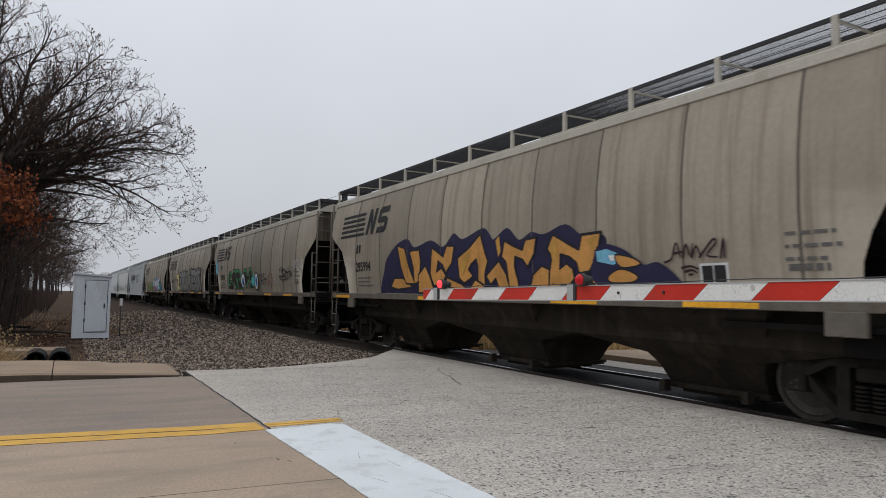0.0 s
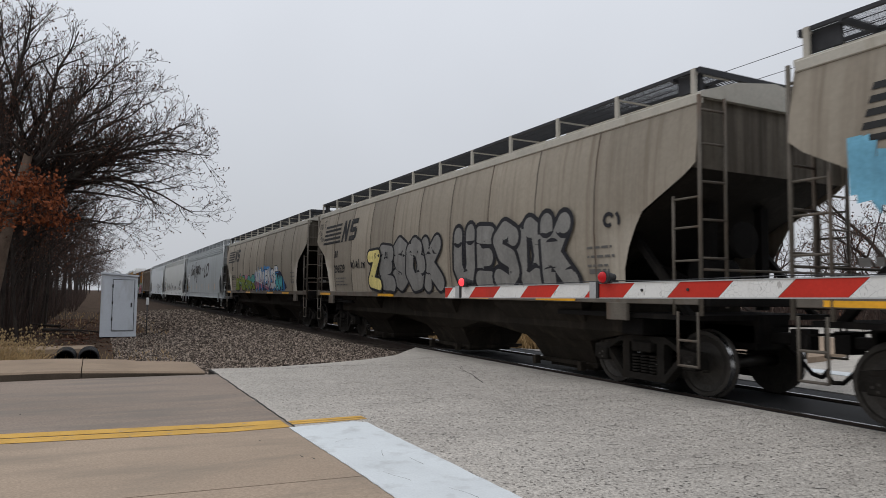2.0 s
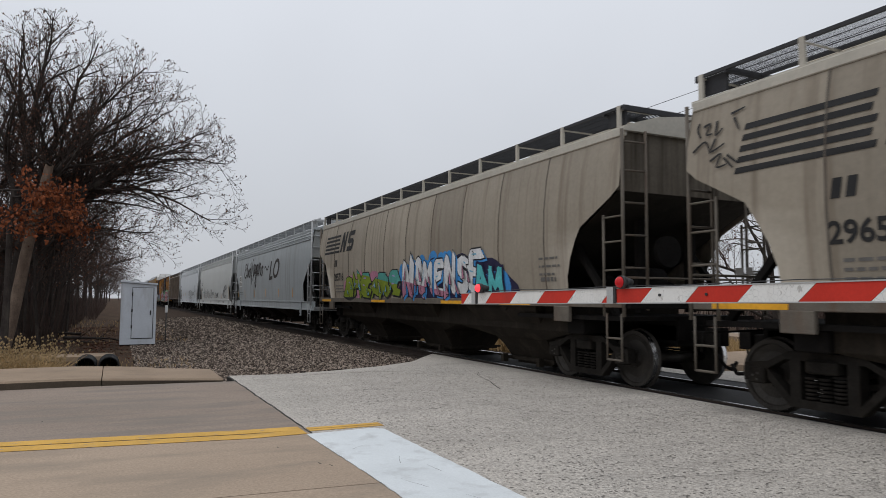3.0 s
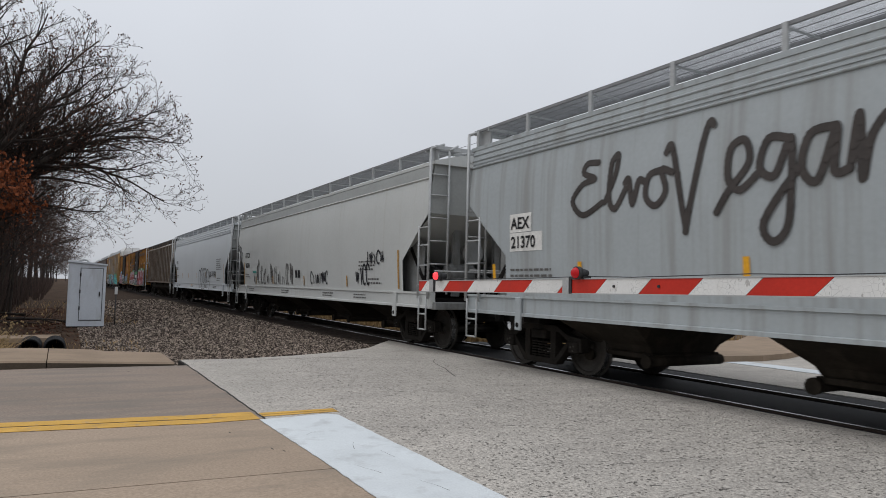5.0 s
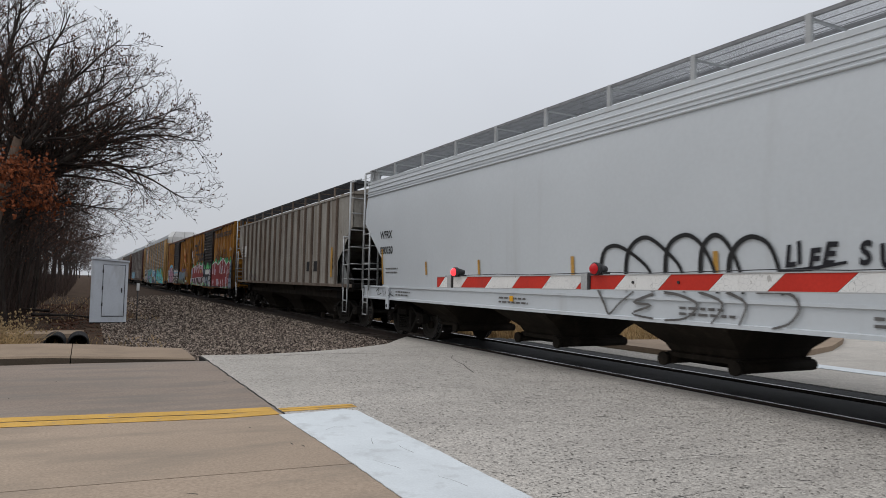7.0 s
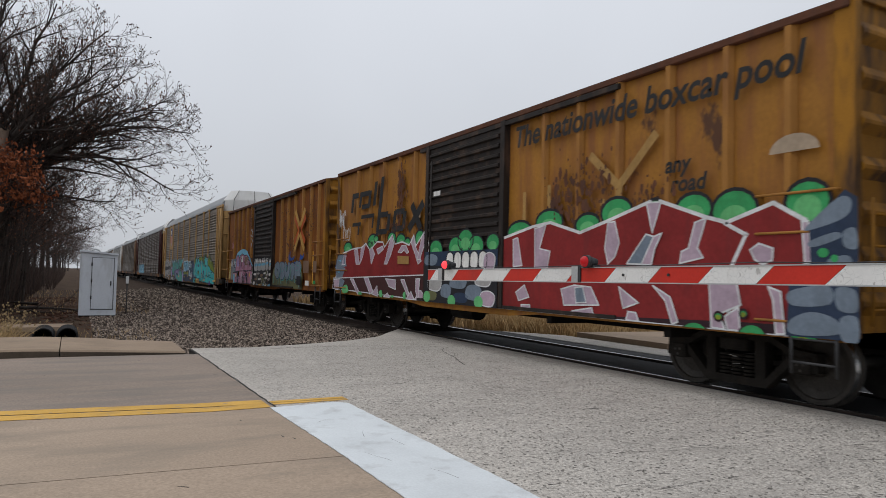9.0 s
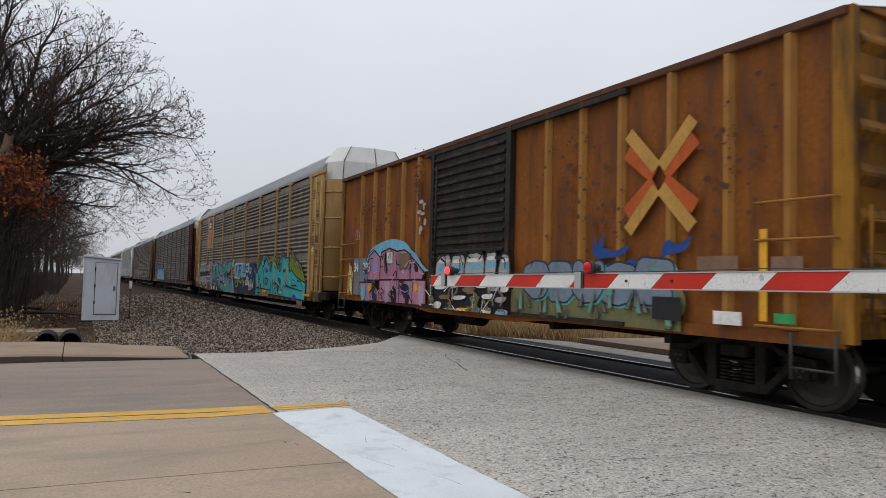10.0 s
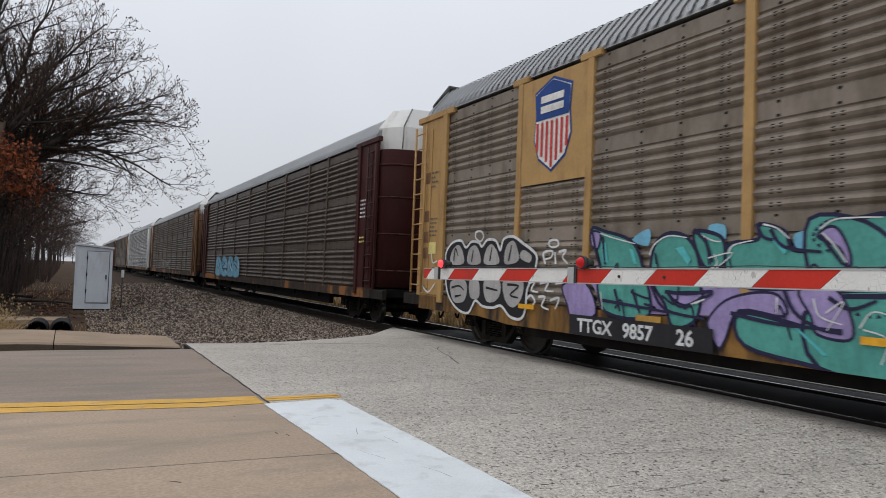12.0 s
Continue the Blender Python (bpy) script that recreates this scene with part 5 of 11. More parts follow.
    for s in (-1, 1):
        bm = fresh()
        x = prof(sill1) + 0.02
        if tan or ribbed:
            box(bm, min(s * (x - 0.1), s * x), max(s * (x - 0.1), s * x), -half + 0.02, half - 0.02, sill0, sill1, 0.01)
        else:
            prism(bm, [(s * (x - 0.14), sill0), (s * x, sill0), (s * x, sill0 + 0.05), (s * (x - 0.03), sill0 + 0.06), (s * (x - 0.03), sill1 - 0.05), (s * x, sill1 - 0.04), (s * x, sill1), (s * (x - 0.14), sill1)], "y", -half + 0.02, half - 0.02)
            for e in (-1, 1):                        # jacking pads
                y = e * (half - 1.75)
                box(bm, min(s * (x - 0.02), s * (x + 0.03)), max(s * (x - 0.02), s * (x + 0.03)), y - 0.08, y + 0.08, sill0 - 0.24, sill1 - 0.02, 0.012)
        part("side_sill", bm, TAN_IRON if tan else RIB_RUST if ribbed else skin, car)
        if not tan and not ribbed:                   # eyes of the jacking pads
            for e in (-1, 1):
                bm = fresh()
                rod(bm, (s * (x + 0.028), e * (half - 1.75), sill0 - 0.15), (s * (x + 0.034), e * (half - 1.75), sill0 - 0.15), 0.045, 12)
                part("pad_eye", bm, BLACK_GRIME, car)
    if tan:                                          # upright seams and reflectors
        for s in (-1, 1):
            bm = fresh()
            prev = None
            for z in zs:
                cur = [bm.verts.new((s * (prof(z) + o), y, z)) for y, o in ((-0.02, 0.0), (0.0, 0.014), (0.02, 0.0))]
                if prev:
                    for i in range(2):
                        bm.faces.new((prev[i], prev[i + 1], cur[i + 1], cur[i]))
                prev = cur
            me = mesh_of(bm, "seam", TAN_IRON)
            for k in range(9):
                again("seam", me, car, pose(0, -half + 2.0 + k * (length - 4.0) / 8, 0))
        bm = fresh()
        box(bm, -prof(sill1) - 0.026, -prof(sill1) - 0.018, -0.55, 0.55, sill0 + 0.015, sill0 + 0.085)
        me = mesh_of(bm, "reflector", P["amber"])
        for y in (-half + 3.1, -2.6, 2.2, half - 0.9):
            again("reflector", me, car, pose(0, y, 0))
        for e in (-1, 1):
            bm = fresh()
            box(bm, -1.57, -1.5, e * (half - 1.56) - 0.22, e * (half - 1.56) + 0.22, 1.04, 1.3, 0.01)
            part("jacking_pad", bm, TAN_IRON, car)
    if ribbed:
        bm = fresh()
        box(bm, -1.585, -1.5, -0.035, 0.035, 1.3, 3.98, 0.01)
        me = mesh_of(bm, "side_post", RIB_RUST)
        for k in range(17):
            for a in (0, 180):
                again("side_post", me, car, pose(0, -half + 1.45 + k * (length - 2.9) / 16, 0, 0, 0, a))
    # roof walk
    walk_z = eave + 0.36
    for s in (-1, 1):
        span = length - (0.2 if tan else 0.3)
        x0, x1 = sorted((s * (w - 0.02), s * (w - 0.68)))
        part("roof_walk", grating(span, x0, x1, walk_z), GRATE if tan or ribbed else GRATE_PALE, car, "open metal grating walkway along the roof edge")
        bm = fresh()
        box(bm, s * w - 0.022, s * w + 0.022, -0.035, 0.035, eave, walk_z + 0.03)
        box(bm, x0, x1, -0.012, 0.012, walk_z - 0.035, walk_z - 0.012)
        me = mesh_of(bm, "walk_bracket", TAN_LIGHT if tan else RIB_RUST if ribbed else STEEL)
        m = int(length / 1.53)
        for k in range(m + 1):
            again("walk_bracket", me, car, pose(0, -span / 2 + 0.05 + k * (span - 0.1) / m, 0))
    for s in (-1, 1):                                # walk across the end of the roof
        bm = fresh()
        y = s * (half - 0.3)
        for k in range(26):
            x = (w - 0.72) * (2 * k / 25 - 1)
            box(bm, x - 0.003, x + 0.003, y - 0.24, y + 0.24, walk_z, walk_z + 0.014)
        for d in (-0.24, 0.24):
            box(bm, -w, w, y + d - 0.02, y + d + 0.02, walk_z - 0.05, walk_z + 0.035)
        for x in (-w + 0.1, -0.5, 0.5, w - 0.1):
            box(bm, x - 0.02, x + 0.02, y - 0.2, y + 0.2, ridge - 0.25 if abs(x) > 0.9 else ridge - 0.03, walk_z)
        part("end_walk", bm, GRATE if tan or ribbed else STEEL, car, "grating walkway across the end of the roof")
    bm = fresh()
    box(bm, -0.5, 0.5, -1.6, 1.6, ridge - 0.05, ridge + 0.1, 0.03)
    me = mesh_of(bm, "roof_hatch", skin)
    for k in range(4):
        again("roof_hatch", me, car, pose(0, -half + 2.6 + k * (length - 5.2) / 3, 0))
    running_gear(car, length, 1.52 if tan else 1.72, 0.15 if tan else 0.05)
    return car, prof, half - (TAN_BACK if tan else 0.0)


def logo_bars(car, u, v, prof):
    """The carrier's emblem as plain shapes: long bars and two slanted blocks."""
    bm = fresh()
    for k in range(5):
        bar(bm, u + 0.03 * k, u + 1.75 - 0.05 * (k % 2), v + k * 0.135, v + k * 0.135 + 0.075, 0.3)
    for du, h in ((1.85, 0.66), (2.2, 0.66)):
        bar(bm, u + du, u + du + 0.16, v, v + h, 0.3)
    bm.faces.new([bm.verts.new(p) for p in ((u + 2.05, v + 0.62, 0), (u + 2.2, v + 0.66, 0), (u + 2.36, v + 0.02, 0), (u + 2.2, v, 0))])
    for k, (a, b) in enumerate(((2.55, 3.05), (2.62, 3.1), (2.7, 3.25))):
        bar(bm, u + a, u + b, v + 0.25 * k, v + 0.25 * k + 0.15, 0.3)
    bar(bm, u + 2.98, u + 3.14, v + 0.05, v + 0.34, 0.3)
    bar(bm, u + 2.6, u + 2.76, v + 0.3, v + 0.6, 0.3)
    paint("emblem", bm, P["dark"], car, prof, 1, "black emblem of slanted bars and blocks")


def tan_marks(car, half, prof, digits):
    """Emblem, reporting number and stencilled data of a tan hopper; u runs from the rear end forward."""
    u = -half
    logo_bars(car, u + 0.5, 2.97, prof)
    bm = fresh()
    for k in range(2):
        bar(bm, u + 1.75 + 0.17 * k, u + 1.86 + 0.17 * k, 2.5, 2.72, 0.15)
    paint("lettering", bm, P["dark"], car, prof, 1, "black owner's mark")
    number(car, digits, u + 1.7, 2.02, 0.34, prof)
    small_print(car, u + 1.85, 1.82, 1.1, 3, prof, rng=half)
    small_print(car, u + 0.45, 1.72, 0.3, 1, prof, h=0.12)
    small_print(car, u + 14.37, 2.12, 0.65, 3, prof, h=0.05, gap=0.09, rng=5)
    small_print(car, u + 14.4, 1.73, 0.5, 1, prof, h=0.1, rng=6)


CARS = []            # car, place of its middle along the track at the start


def add_car(car, rear, length):
    CARS.append((car, rear - length / 2))


TAN_LEN, TAN_BACK = 16.85, 0.3      # the shell reaches 0.3 m behind the mark from which the paint is laid out
# first tan hopper, with tall orange letters
car, prof, half = make_hopper("tan", TAN_LEN, "tan covered hopper car with orange and navy graffiti")
tan_marks(car, half, prof, "295994")
patch(car, half, [(3.57, 1.94), (3.76, 2.26), (4.35, 2.6), (4.93, 2.69), (5.3, 2.48), (6.08, 2.59), (6.64, 2.42), (7.07, 2.67), (7.44, 2.53), (8.16, 2.69), (8.42, 2.56), (8.57, 2.45), (9.0, 2.63), (9.37, 2.39), (9.72, 2.5), (10.08, 2.44), (10.63, 2.56), (11.03, 2.36), (11.51, 2.32), (11.58, 2.1), (11.87, 1.81), (11.82, 1.45), (3.65, 1.45), (3.28, 1.45)], "navy", prof, 1.2, curved=True, label="dark navy sprayed cloud behind the letters")
patch(car, half, [(3.93, 1.59), (4.19, 1.8), (4.63, 1.8), (5.13, 1.58), (4.33, 1.53)], "orange", prof, 1.32, "black", 0.05, label="angular orange graffiti letter with a black edge")
patch(car, half, [(4.4, 2.56), (4.77, 2.49), (5.0, 2.03), (5.27, 1.65), (4.79, 1.67), (4.58, 2.04)], "orange", prof, 1.44, "black", 0.05, label="angular orange graffiti letter with a black edge")
patch(car, half, [(5.06, 2.4), (5.53, 2.42), (5.59, 2.12), (5.46, 1.7), (5.23, 1.65), (5.22, 2.02)], "orange", prof, 1.56, "black", 0.05, label="angular orange graffiti letter with a black edge")
patch(car, half, [(5.46, 1.85), (5.81, 2.05), (6.01, 1.8), (6.17, 1.45), (5.4, 1.45)], "orange", prof, 1.68, "black", 0.05, label="angular orange graffiti letter with a black edge")
patch(car, half, [(6.15, 2.43), (6.64, 2.21), (6.81, 2.44), (7.11, 2.41), (6.99, 2.07), (6.72, 1.87), (6.6, 2.04), (6.4, 2.13), (6.32, 1.9), (6.54, 1.98), (6.73, 1.81), (6.53, 1.66), (6.16, 1.6), (6.03, 1.88), (6.09, 2.16)], "orange", prof, 1.8, "black", 0.05, label="angular orange graffiti letter with a black edge")
patch(car, half, [(6.76, 1.78), (7.36, 1.63), (7.62, 1.45), (6.62, 1.45)], "orange", prof, 1.92, "black", 0.05, label="angular orange graffiti letter with a black edge")
patch(car, half, [(7.23, 2.16), (7.7, 2.34), (8.11, 2.58), (8.27, 2.21), (8.35, 2.06), (8.23, 1.83), (8.21, 1.6), (7.96, 1.61), (8.0, 1.96), (7.95, 2.11), (7.75, 2.02), (7.64, 1.92), (7.81, 1.78), (7.45, 1.65), (7.27, 1.75)], "orange", prof, 2.04, "black", 0.05, label="angular orange graffiti letter with a black edge")
patch(car, half, [(7.5, 1.45), (7.87, 1.72), (8.16, 1.61), (8.2, 1.45), (7.36, 1.45)], "orange", prof, 2.16, "black", 0.05, label="angular orange graffiti letter with a black edge")
patch(car, half, [(8.27, 1.78), (8.72, 2.05), (8.94, 1.8), (8.99, 1.63), (9.07, 1.45), (8.72, 1.45), (8.59, 1.73), (8.41, 1.62)], "orange", prof, 2.28, "black", 0.05, label="angular orange graffiti letter with a black edge")
patch(car, half, [(8.93, 2.4), (9.21, 2.29), (9.47, 2.21), (9.57, 2.38), (9.88, 2.4), (9.8, 2.13), (9.6, 1.91), (9.47, 2.04), (9.24, 2.1), (9.21, 1.94), (9.28, 1.72), (9.32, 1.48), (9.01, 1.47), (8.99, 1.81), (8.96, 2.02), (8.82, 2.11)], "orange", prof, 2.4, "black", 0.05, label="angular orange graffiti letter with a black edge")
patch(car, half, [(9.67, 1.63), (9.75, 1.78), (9.99, 1.92), (10.19, 1.86), (10.26, 1.62), (10.21, 1.45), (9.07, 1.45), (9.34, 1.5)], "orange", prof, 2.52, "black", 0.05, label="angular orange graffiti letter with a black edge")
patch(car, half, [(10.16, 2.19), (10.33, 2.42), (10.73, 2.23), (10.95, 2.14), (11.03, 2.36), (11.46, 2.37), (11.36, 2.04), (11.17, 1.8), (10.93, 1.77), (10.88, 1.94), (10.73, 2.03), (10.5, 2.09), (10.47, 1.86), (10.64, 1.94), (10.79, 1.85), (10.81, 1.69), (10.68, 1.6), (10.47, 1.6), (10.41, 1.45), (10.13, 1.45), (10.19, 1.78), (10.28, 2.06)], "orange", prof, 2.64, "black", 0.05, label="angular orange graffiti letter with a black edge")
patch(car, half, [(10.36, 1.45), (10.91, 1.63), (11.12, 1.73), (11.41, 1.61), (11.48, 1.45)], "orange", prof, 2.76, "black", 0.05, label="angular orange graffiti letter with a black edge")
patch(car, half, [(8.65, 2.42), (8.76, 2.5), (8.81, 2.22), (8.72, 2.12)], "straw", prof, 2.88)
patch(car, half, [(7.32, 2.11), (7.73, 2.28), (7.57, 1.95), (7.39, 1.8)], "straw", prof, 3.0)
patch(car, half, [(10.24, 2.2), (10.35, 2.34), (10.44, 2.21), (10.33, 1.86)], "straw", prof, 3.12)
patch(car, half, [(11.13, 2.29), (11.37, 2.32), (11.28, 2.11)], "straw", prof, 3.24)
patch(car, half, [(4.51, 2.46), (4.72, 2.42), (4.88, 2.08), (4.73, 2.03)], "straw", prof, 3.36)
patch(car, half, [(11.32, 2.1), (11.56, 2.19), (11.96, 2.07), (12.26, 1.87), (12.54, 1.89), (12.82, 1.71), (12.79, 1.58), (11.32, 1.59)], "navy", prof, 3.2, curved=True)
patch(car, half, [(11.32, 2.1), (11.56, 2.13), (11.76, 2.07), (11.92, 1.93), (11.68, 1.87), (11.35, 1.93)], "sky", prof, 3.32, "navy", 0.03)
patch(car, half, [(11.6, 2.02), (11.78, 2.02), (11.85, 1.95), (11.64, 1.94)], "cream", prof, 3.44)
patch(car, half, [(11.74, 2.02), (12.07, 1.97), (12.22, 1.87), (11.85, 1.84)], "orange", prof, 3.56, "black", 0.03, curved=True)
patch(car, half, [(11.59, 1.73), (11.85, 1.82), (12.15, 1.72), (12.05, 1.63), (11.62, 1.63)], "orange", prof, 3.68, "black", 0.03, curved=True)
lines(car, half, [[(12.65, 1.88), (12.78, 1.93), (12.86, 2.13), (12.93, 1.93)], [(12.8, 1.99), (12.98, 2.01)], [(12.97, 1.93), (13.02, 2.1), (13.09, 1.94), (13.13, 2.11)], [(13.1, 1.92), (13.18, 2.07), (13.24, 1.94)], [(13.22, 1.92), (13.43, 2.13), (13.48, 2.09), (13.34, 1.95), (13.5, 1.92)], [(13.54, 1.9), (13.59, 2.14), (13.6, 1.9)], [(12.93, 1.8), (13.08, 1.82), (13.21, 1.78)], [(12.98, 1.75), (13.1, 1.77), (13.18, 1.73)], [(13.04, 1.71), (13.12, 1.72)]], 0.035, "plum", prof, 4, "dull plum sprayed tag")
bm = fresh()
bar(bm, -half + 13.2, -half + 13.62, 1.55, 1.85)
paint("repair_patch", bm, P["white"], car, prof, 1)
bm = fresh()
bar(bm, -half + 13.24, -half + 13.4, 1.57, 1.82)
bar(bm, -half + 13.42, -half + 13.59, 1.57, 1.82)
paint("repair_mark", bm, P["dark"], car, prof, 2)
add_car(car, 19.1 + TAN_BACK, TAN_LEN)


car, prof, half = make_hopper("tan", TAN_LEN, "tan covered hopper car with green-edged plum graffiti and blue eyes")
tan_marks(car, half, prof, "295383")
patch(car, half, [(6.22, 2.31), (6.36, 2.35), (6.41, 2.16), (6.28, 1.95)], "teal", prof, 1.2, curved=True)
patch(car, half, [(8.42, 2.09), (8.66, 2.14), (8.83, 2.0), (8.85, 1.78), (8.54, 1.72), (8.43, 1.85)], "teal", prof, 1.32, curved=True)
patch(car, half, [(3.44, 2.03), (3.6, 2.26), (3.9, 2.38), (4.22, 2.38), (4.29, 2.17), (4.12, 2.07), (3.9, 2.08), (3.83, 1.96), (4.27, 1.95), (4.57, 1.76), (4.51, 1.57), (3.52, 1.58), (3.43, 1.74)], "green", prof, 1.44, "black", 0.045, label="plum graffiti letter with a green edge")
patch(car, half, [(3.6, 1.97), (3.72, 2.2), (4.01, 2.31), (4.17, 2.23), (3.95, 2.13), (3.8, 1.95), (4.35, 1.84), (4.54, 1.67), (4.4, 1.57), (3.68, 1.59), (3.44, 1.69), (3.98, 1.72), (3.68, 1.83)], "plum", prof, 1.56)
patch(car, half, [(4.61, 2.46), (4.99, 2.45), (5.18, 2.33), (5.59, 1.74), (5.29, 1.57), (4.87, 1.57), (4.76, 1.93), (4.54, 1.74), (4.34, 1.88), (4.27, 2.22), (4.57, 2.3)], "green", prof, 1.68, "black", 0.045, label="plum graffiti letter with a green edge")
patch(car, half, [(4.7, 2.37), (4.96, 2.36), (5.35, 1.87), (5.52, 1.61), (5.23, 1.58), (5.05, 1.77), (4.88, 1.65), (4.82, 1.96), (4.57, 1.81), (4.38, 1.94), (4.35, 2.21), (4.62, 2.27)], "plum", prof, 1.8)
patch(car, half, [(5.06, 2.42), (5.75, 2.47), (6.06, 2.36), (6.17, 2.18), (6.08, 1.97), (6.41, 1.83), (6.56, 1.63), (6.5, 1.56), (5.63, 1.56), (5.27, 1.99)], "green", prof, 1.92, "black", 0.045, label="plum graffiti letter with a green edge")
patch(car, half, [(5.15, 2.29), (5.8, 2.33), (6.02, 2.24), (6.05, 2.11), (5.92, 2.0), (5.98, 1.92), (6.32, 1.8), (6.41, 1.6), (5.8, 1.58), (5.56, 1.84), (5.72, 1.97), (5.3, 2.07)], "plum", prof, 2.04)
patch(car, half, [(6.78, 2.43), (7.32, 2.44), (7.34, 2.25), (7.47, 2.19), (7.88, 2.23), (8.02, 2.18), (7.98, 2.0), (7.81, 1.91), (7.8, 1.77), (7.54, 1.76), (7.4, 1.62), (7.15, 1.58), (7.11, 1.83), (6.99, 2.06), (6.95, 2.22), (6.8, 2.28)], "green", prof, 2.16, "black", 0.045, label="plum graffiti letter with a green edge")
patch(car, half, [(6.82, 2.28), (7.23, 2.31), (7.26, 2.14), (7.44, 2.12), (7.8, 2.14), (7.91, 2.09), (7.84, 1.97), (7.66, 1.95), (7.55, 1.92), (7.51, 1.8), (7.35, 1.83), (7.31, 1.62), (7.18, 1.79), (7.07, 1.87), (7.03, 2.05), (6.98, 2.18)], "plum", prof, 2.28)
patch(car, half, [(7.77, 2.38), (7.8, 2.47), (8.12, 2.45), (8.32, 2.29), (8.38, 2.09), (8.44, 2.04), (8.43, 1.85), (8.31, 1.8), (8.5, 1.63), (7.83, 1.6), (8.04, 1.78), (8.21, 1.86), (8.21, 2.01), (8.11, 1.99), (8.0, 2.12), (7.81, 2.25)], "green", prof, 2.4, "black", 0.045, label="plum graffiti letter with a green edge")
patch(car, half, [(7.81, 2.31), (8.05, 2.37), (8.26, 2.24), (8.3, 2.07), (8.18, 1.95), (8.05, 1.87), (7.97, 1.94), (8.02, 2.11), (7.85, 2.2)], "plum", prof, 2.52)
patch(car, half, [(8.1, 1.73), (8.3, 1.8), (8.43, 1.62), (8.03, 1.6)], "plum", prof, 2.64)
patch(car, half, [(7.35, 1.66), (7.47, 1.74), (7.73, 1.76), (7.63, 1.68)], "pink", prof, 2.76, "plum", 0.02, curved=True)
patch(car, half, [(7.68, 1.79), (7.78, 1.77), (7.91, 1.66), (7.82, 1.64)], "pink", prof, 2.88, "plum", 0.02, curved=True)
spot(car, half, 6.66, 1.93, 0.38, 0.33, "navy", prof, 3.0)
spot(car, half, 6.67, 1.92, 0.33, 0.29, "cream", prof, 3.12)
spot(car, half, 6.69, 1.87, 0.21, 0.2, "blue", prof, 3.24)
spot(car, half, 6.68, 1.84, 0.09, 0.09, "navy", prof, 3.36)
spot(car, half, 3.2, 1.96, 0.14, 0.12, "navy", prof, 3.48)
spot(car, half, 3.2, 1.96, 0.11, 0.11, "cream", prof, 3.6)
spot(car, half, 3.21, 1.94, 0.07, 0.06, "ink", prof, 3.72)
for k, (c, q) in enumerate((("navy", 1.0), ("cream", 0.86), ("blue", 0.55), ("navy", 0.24))):
    spot(car, half, 9.21, 1.87, 0.3 * q, 0.38 * q, c, prof, 8 + 0.12 * k)
spot(car, half, 8.55, 1.86, 0.3, 0.2, "teal", prof, 4)
lines(car, half, [[(9.58, 2.12), (9.73, 2.14)], [(9.65, 2.12), (9.74, 1.92)], [(9.9, 2.11), (9.9, 1.97), (10.1, 2.04), (9.9, 2.11)], [(10.18, 2.14), (10.3, 1.99)], [(10.14, 2.14), (10.4, 2.16)], [(9.9, 1.89), (9.95, 1.69)], [(10.15, 1.91), (10.11, 1.71), (10.3, 1.82)], [(10.34, 1.85), (10.36, 1.69)], [(10.5, 1.95), (10.55, 1.71)], [(10.4, 1.95), (10.72, 1.97)], [(9.82, 1.89), (10.59, 1.93)]], 0.045, "black", prof, 3, "short black sprayed words, illegible")
lines(car, half, [[(10.87, 1.63), (10.9, 1.99), (11.3, 2.16), (11.63, 1.96), (11.75, 1.62)], [(10.96, 1.68), (11.01, 2.03), (11.13, 2.08)], [(11.08, 1.66), (11.18, 1.88), (11.3, 1.79), (11.36, 1.63)], [(11.52, 1.65), (11.52, 1.92), (11.39, 2.02)]], 0.04, "red", prof, 3, "thin red sprayed arches")
lines(car, half, [[(11.95, 2.0), (12.1, 1.76), (12.25, 2.03)], [(12.02, 1.85), (12.32, 1.8), (12.46, 1.98)], [(12.17, 1.68), (12.39, 1.84), (12.53, 1.75)], [(11.87, 1.95), (11.99, 1.78)]], 0.05, "silver", prof, 3, "faint white scribble")
lines(car, half, [[(12.6, 2.21), (12.77, 2.34), (12.87, 2.18), (12.94, 2.04)], [(12.57, 2.02), (13.0, 2.02), (13.44, 2.12)], [(12.57, 2.0), (12.94, 1.87), (13.5, 1.91)], [(12.91, 2.23), (13.13, 2.27), (13.5, 2.14), (13.96, 2.17), (14.19, 2.07)], [(13.03, 2.21), (13.11, 2.01)], [(13.4, 2.2), (13.57, 2.14), (13.59, 1.93), (13.44, 1.96), (13.4, 2.2)], [(13.76, 2.37), (13.71, 2.13), (13.7, 1.87)], [(14.17, 2.08), (13.99, 2.02), (13.92, 2.1), (14.06, 2.11)], [(13.13, 1.98), (13.38, 2.01), (13.26, 1.89)]], 0.05, "black", prof, 4, "looping black sprayed tag")
lines(car, half, [[(14.17, 2.46), (14.38, 2.48), (14.22, 2.33), (14.48, 2.43)], [(14.33, 2.23), (14.58, 2.31), (14.95, 2.24), (15.3, 2.24)], [(14.48, 2.47), (14.58, 2.53), (14.62, 2.38), (14.72, 2.55), (14.79, 2.36)], [(14.67, 2.54), (15.0, 2.5), (14.95, 2.39), (15.13, 2.35)], [(14.27, 2.1), (14.47, 2.07)], [(14.22, 2.35), (14.43, 2.36), (14.53, 2.4)], [(14.81, 2.35), (15.08, 2.34)], [(15.14, 2.19), (15.3, 2.14)], [(14.86, 2.49), (14.88, 2.37)]], 0.05, "silver", prof, 3, "soft white sprayed tag")
tag_scrawl(car, -half + 0.45, 2.3, 0.55, 0.8, "sky", prof, 11, 0.16, 3)
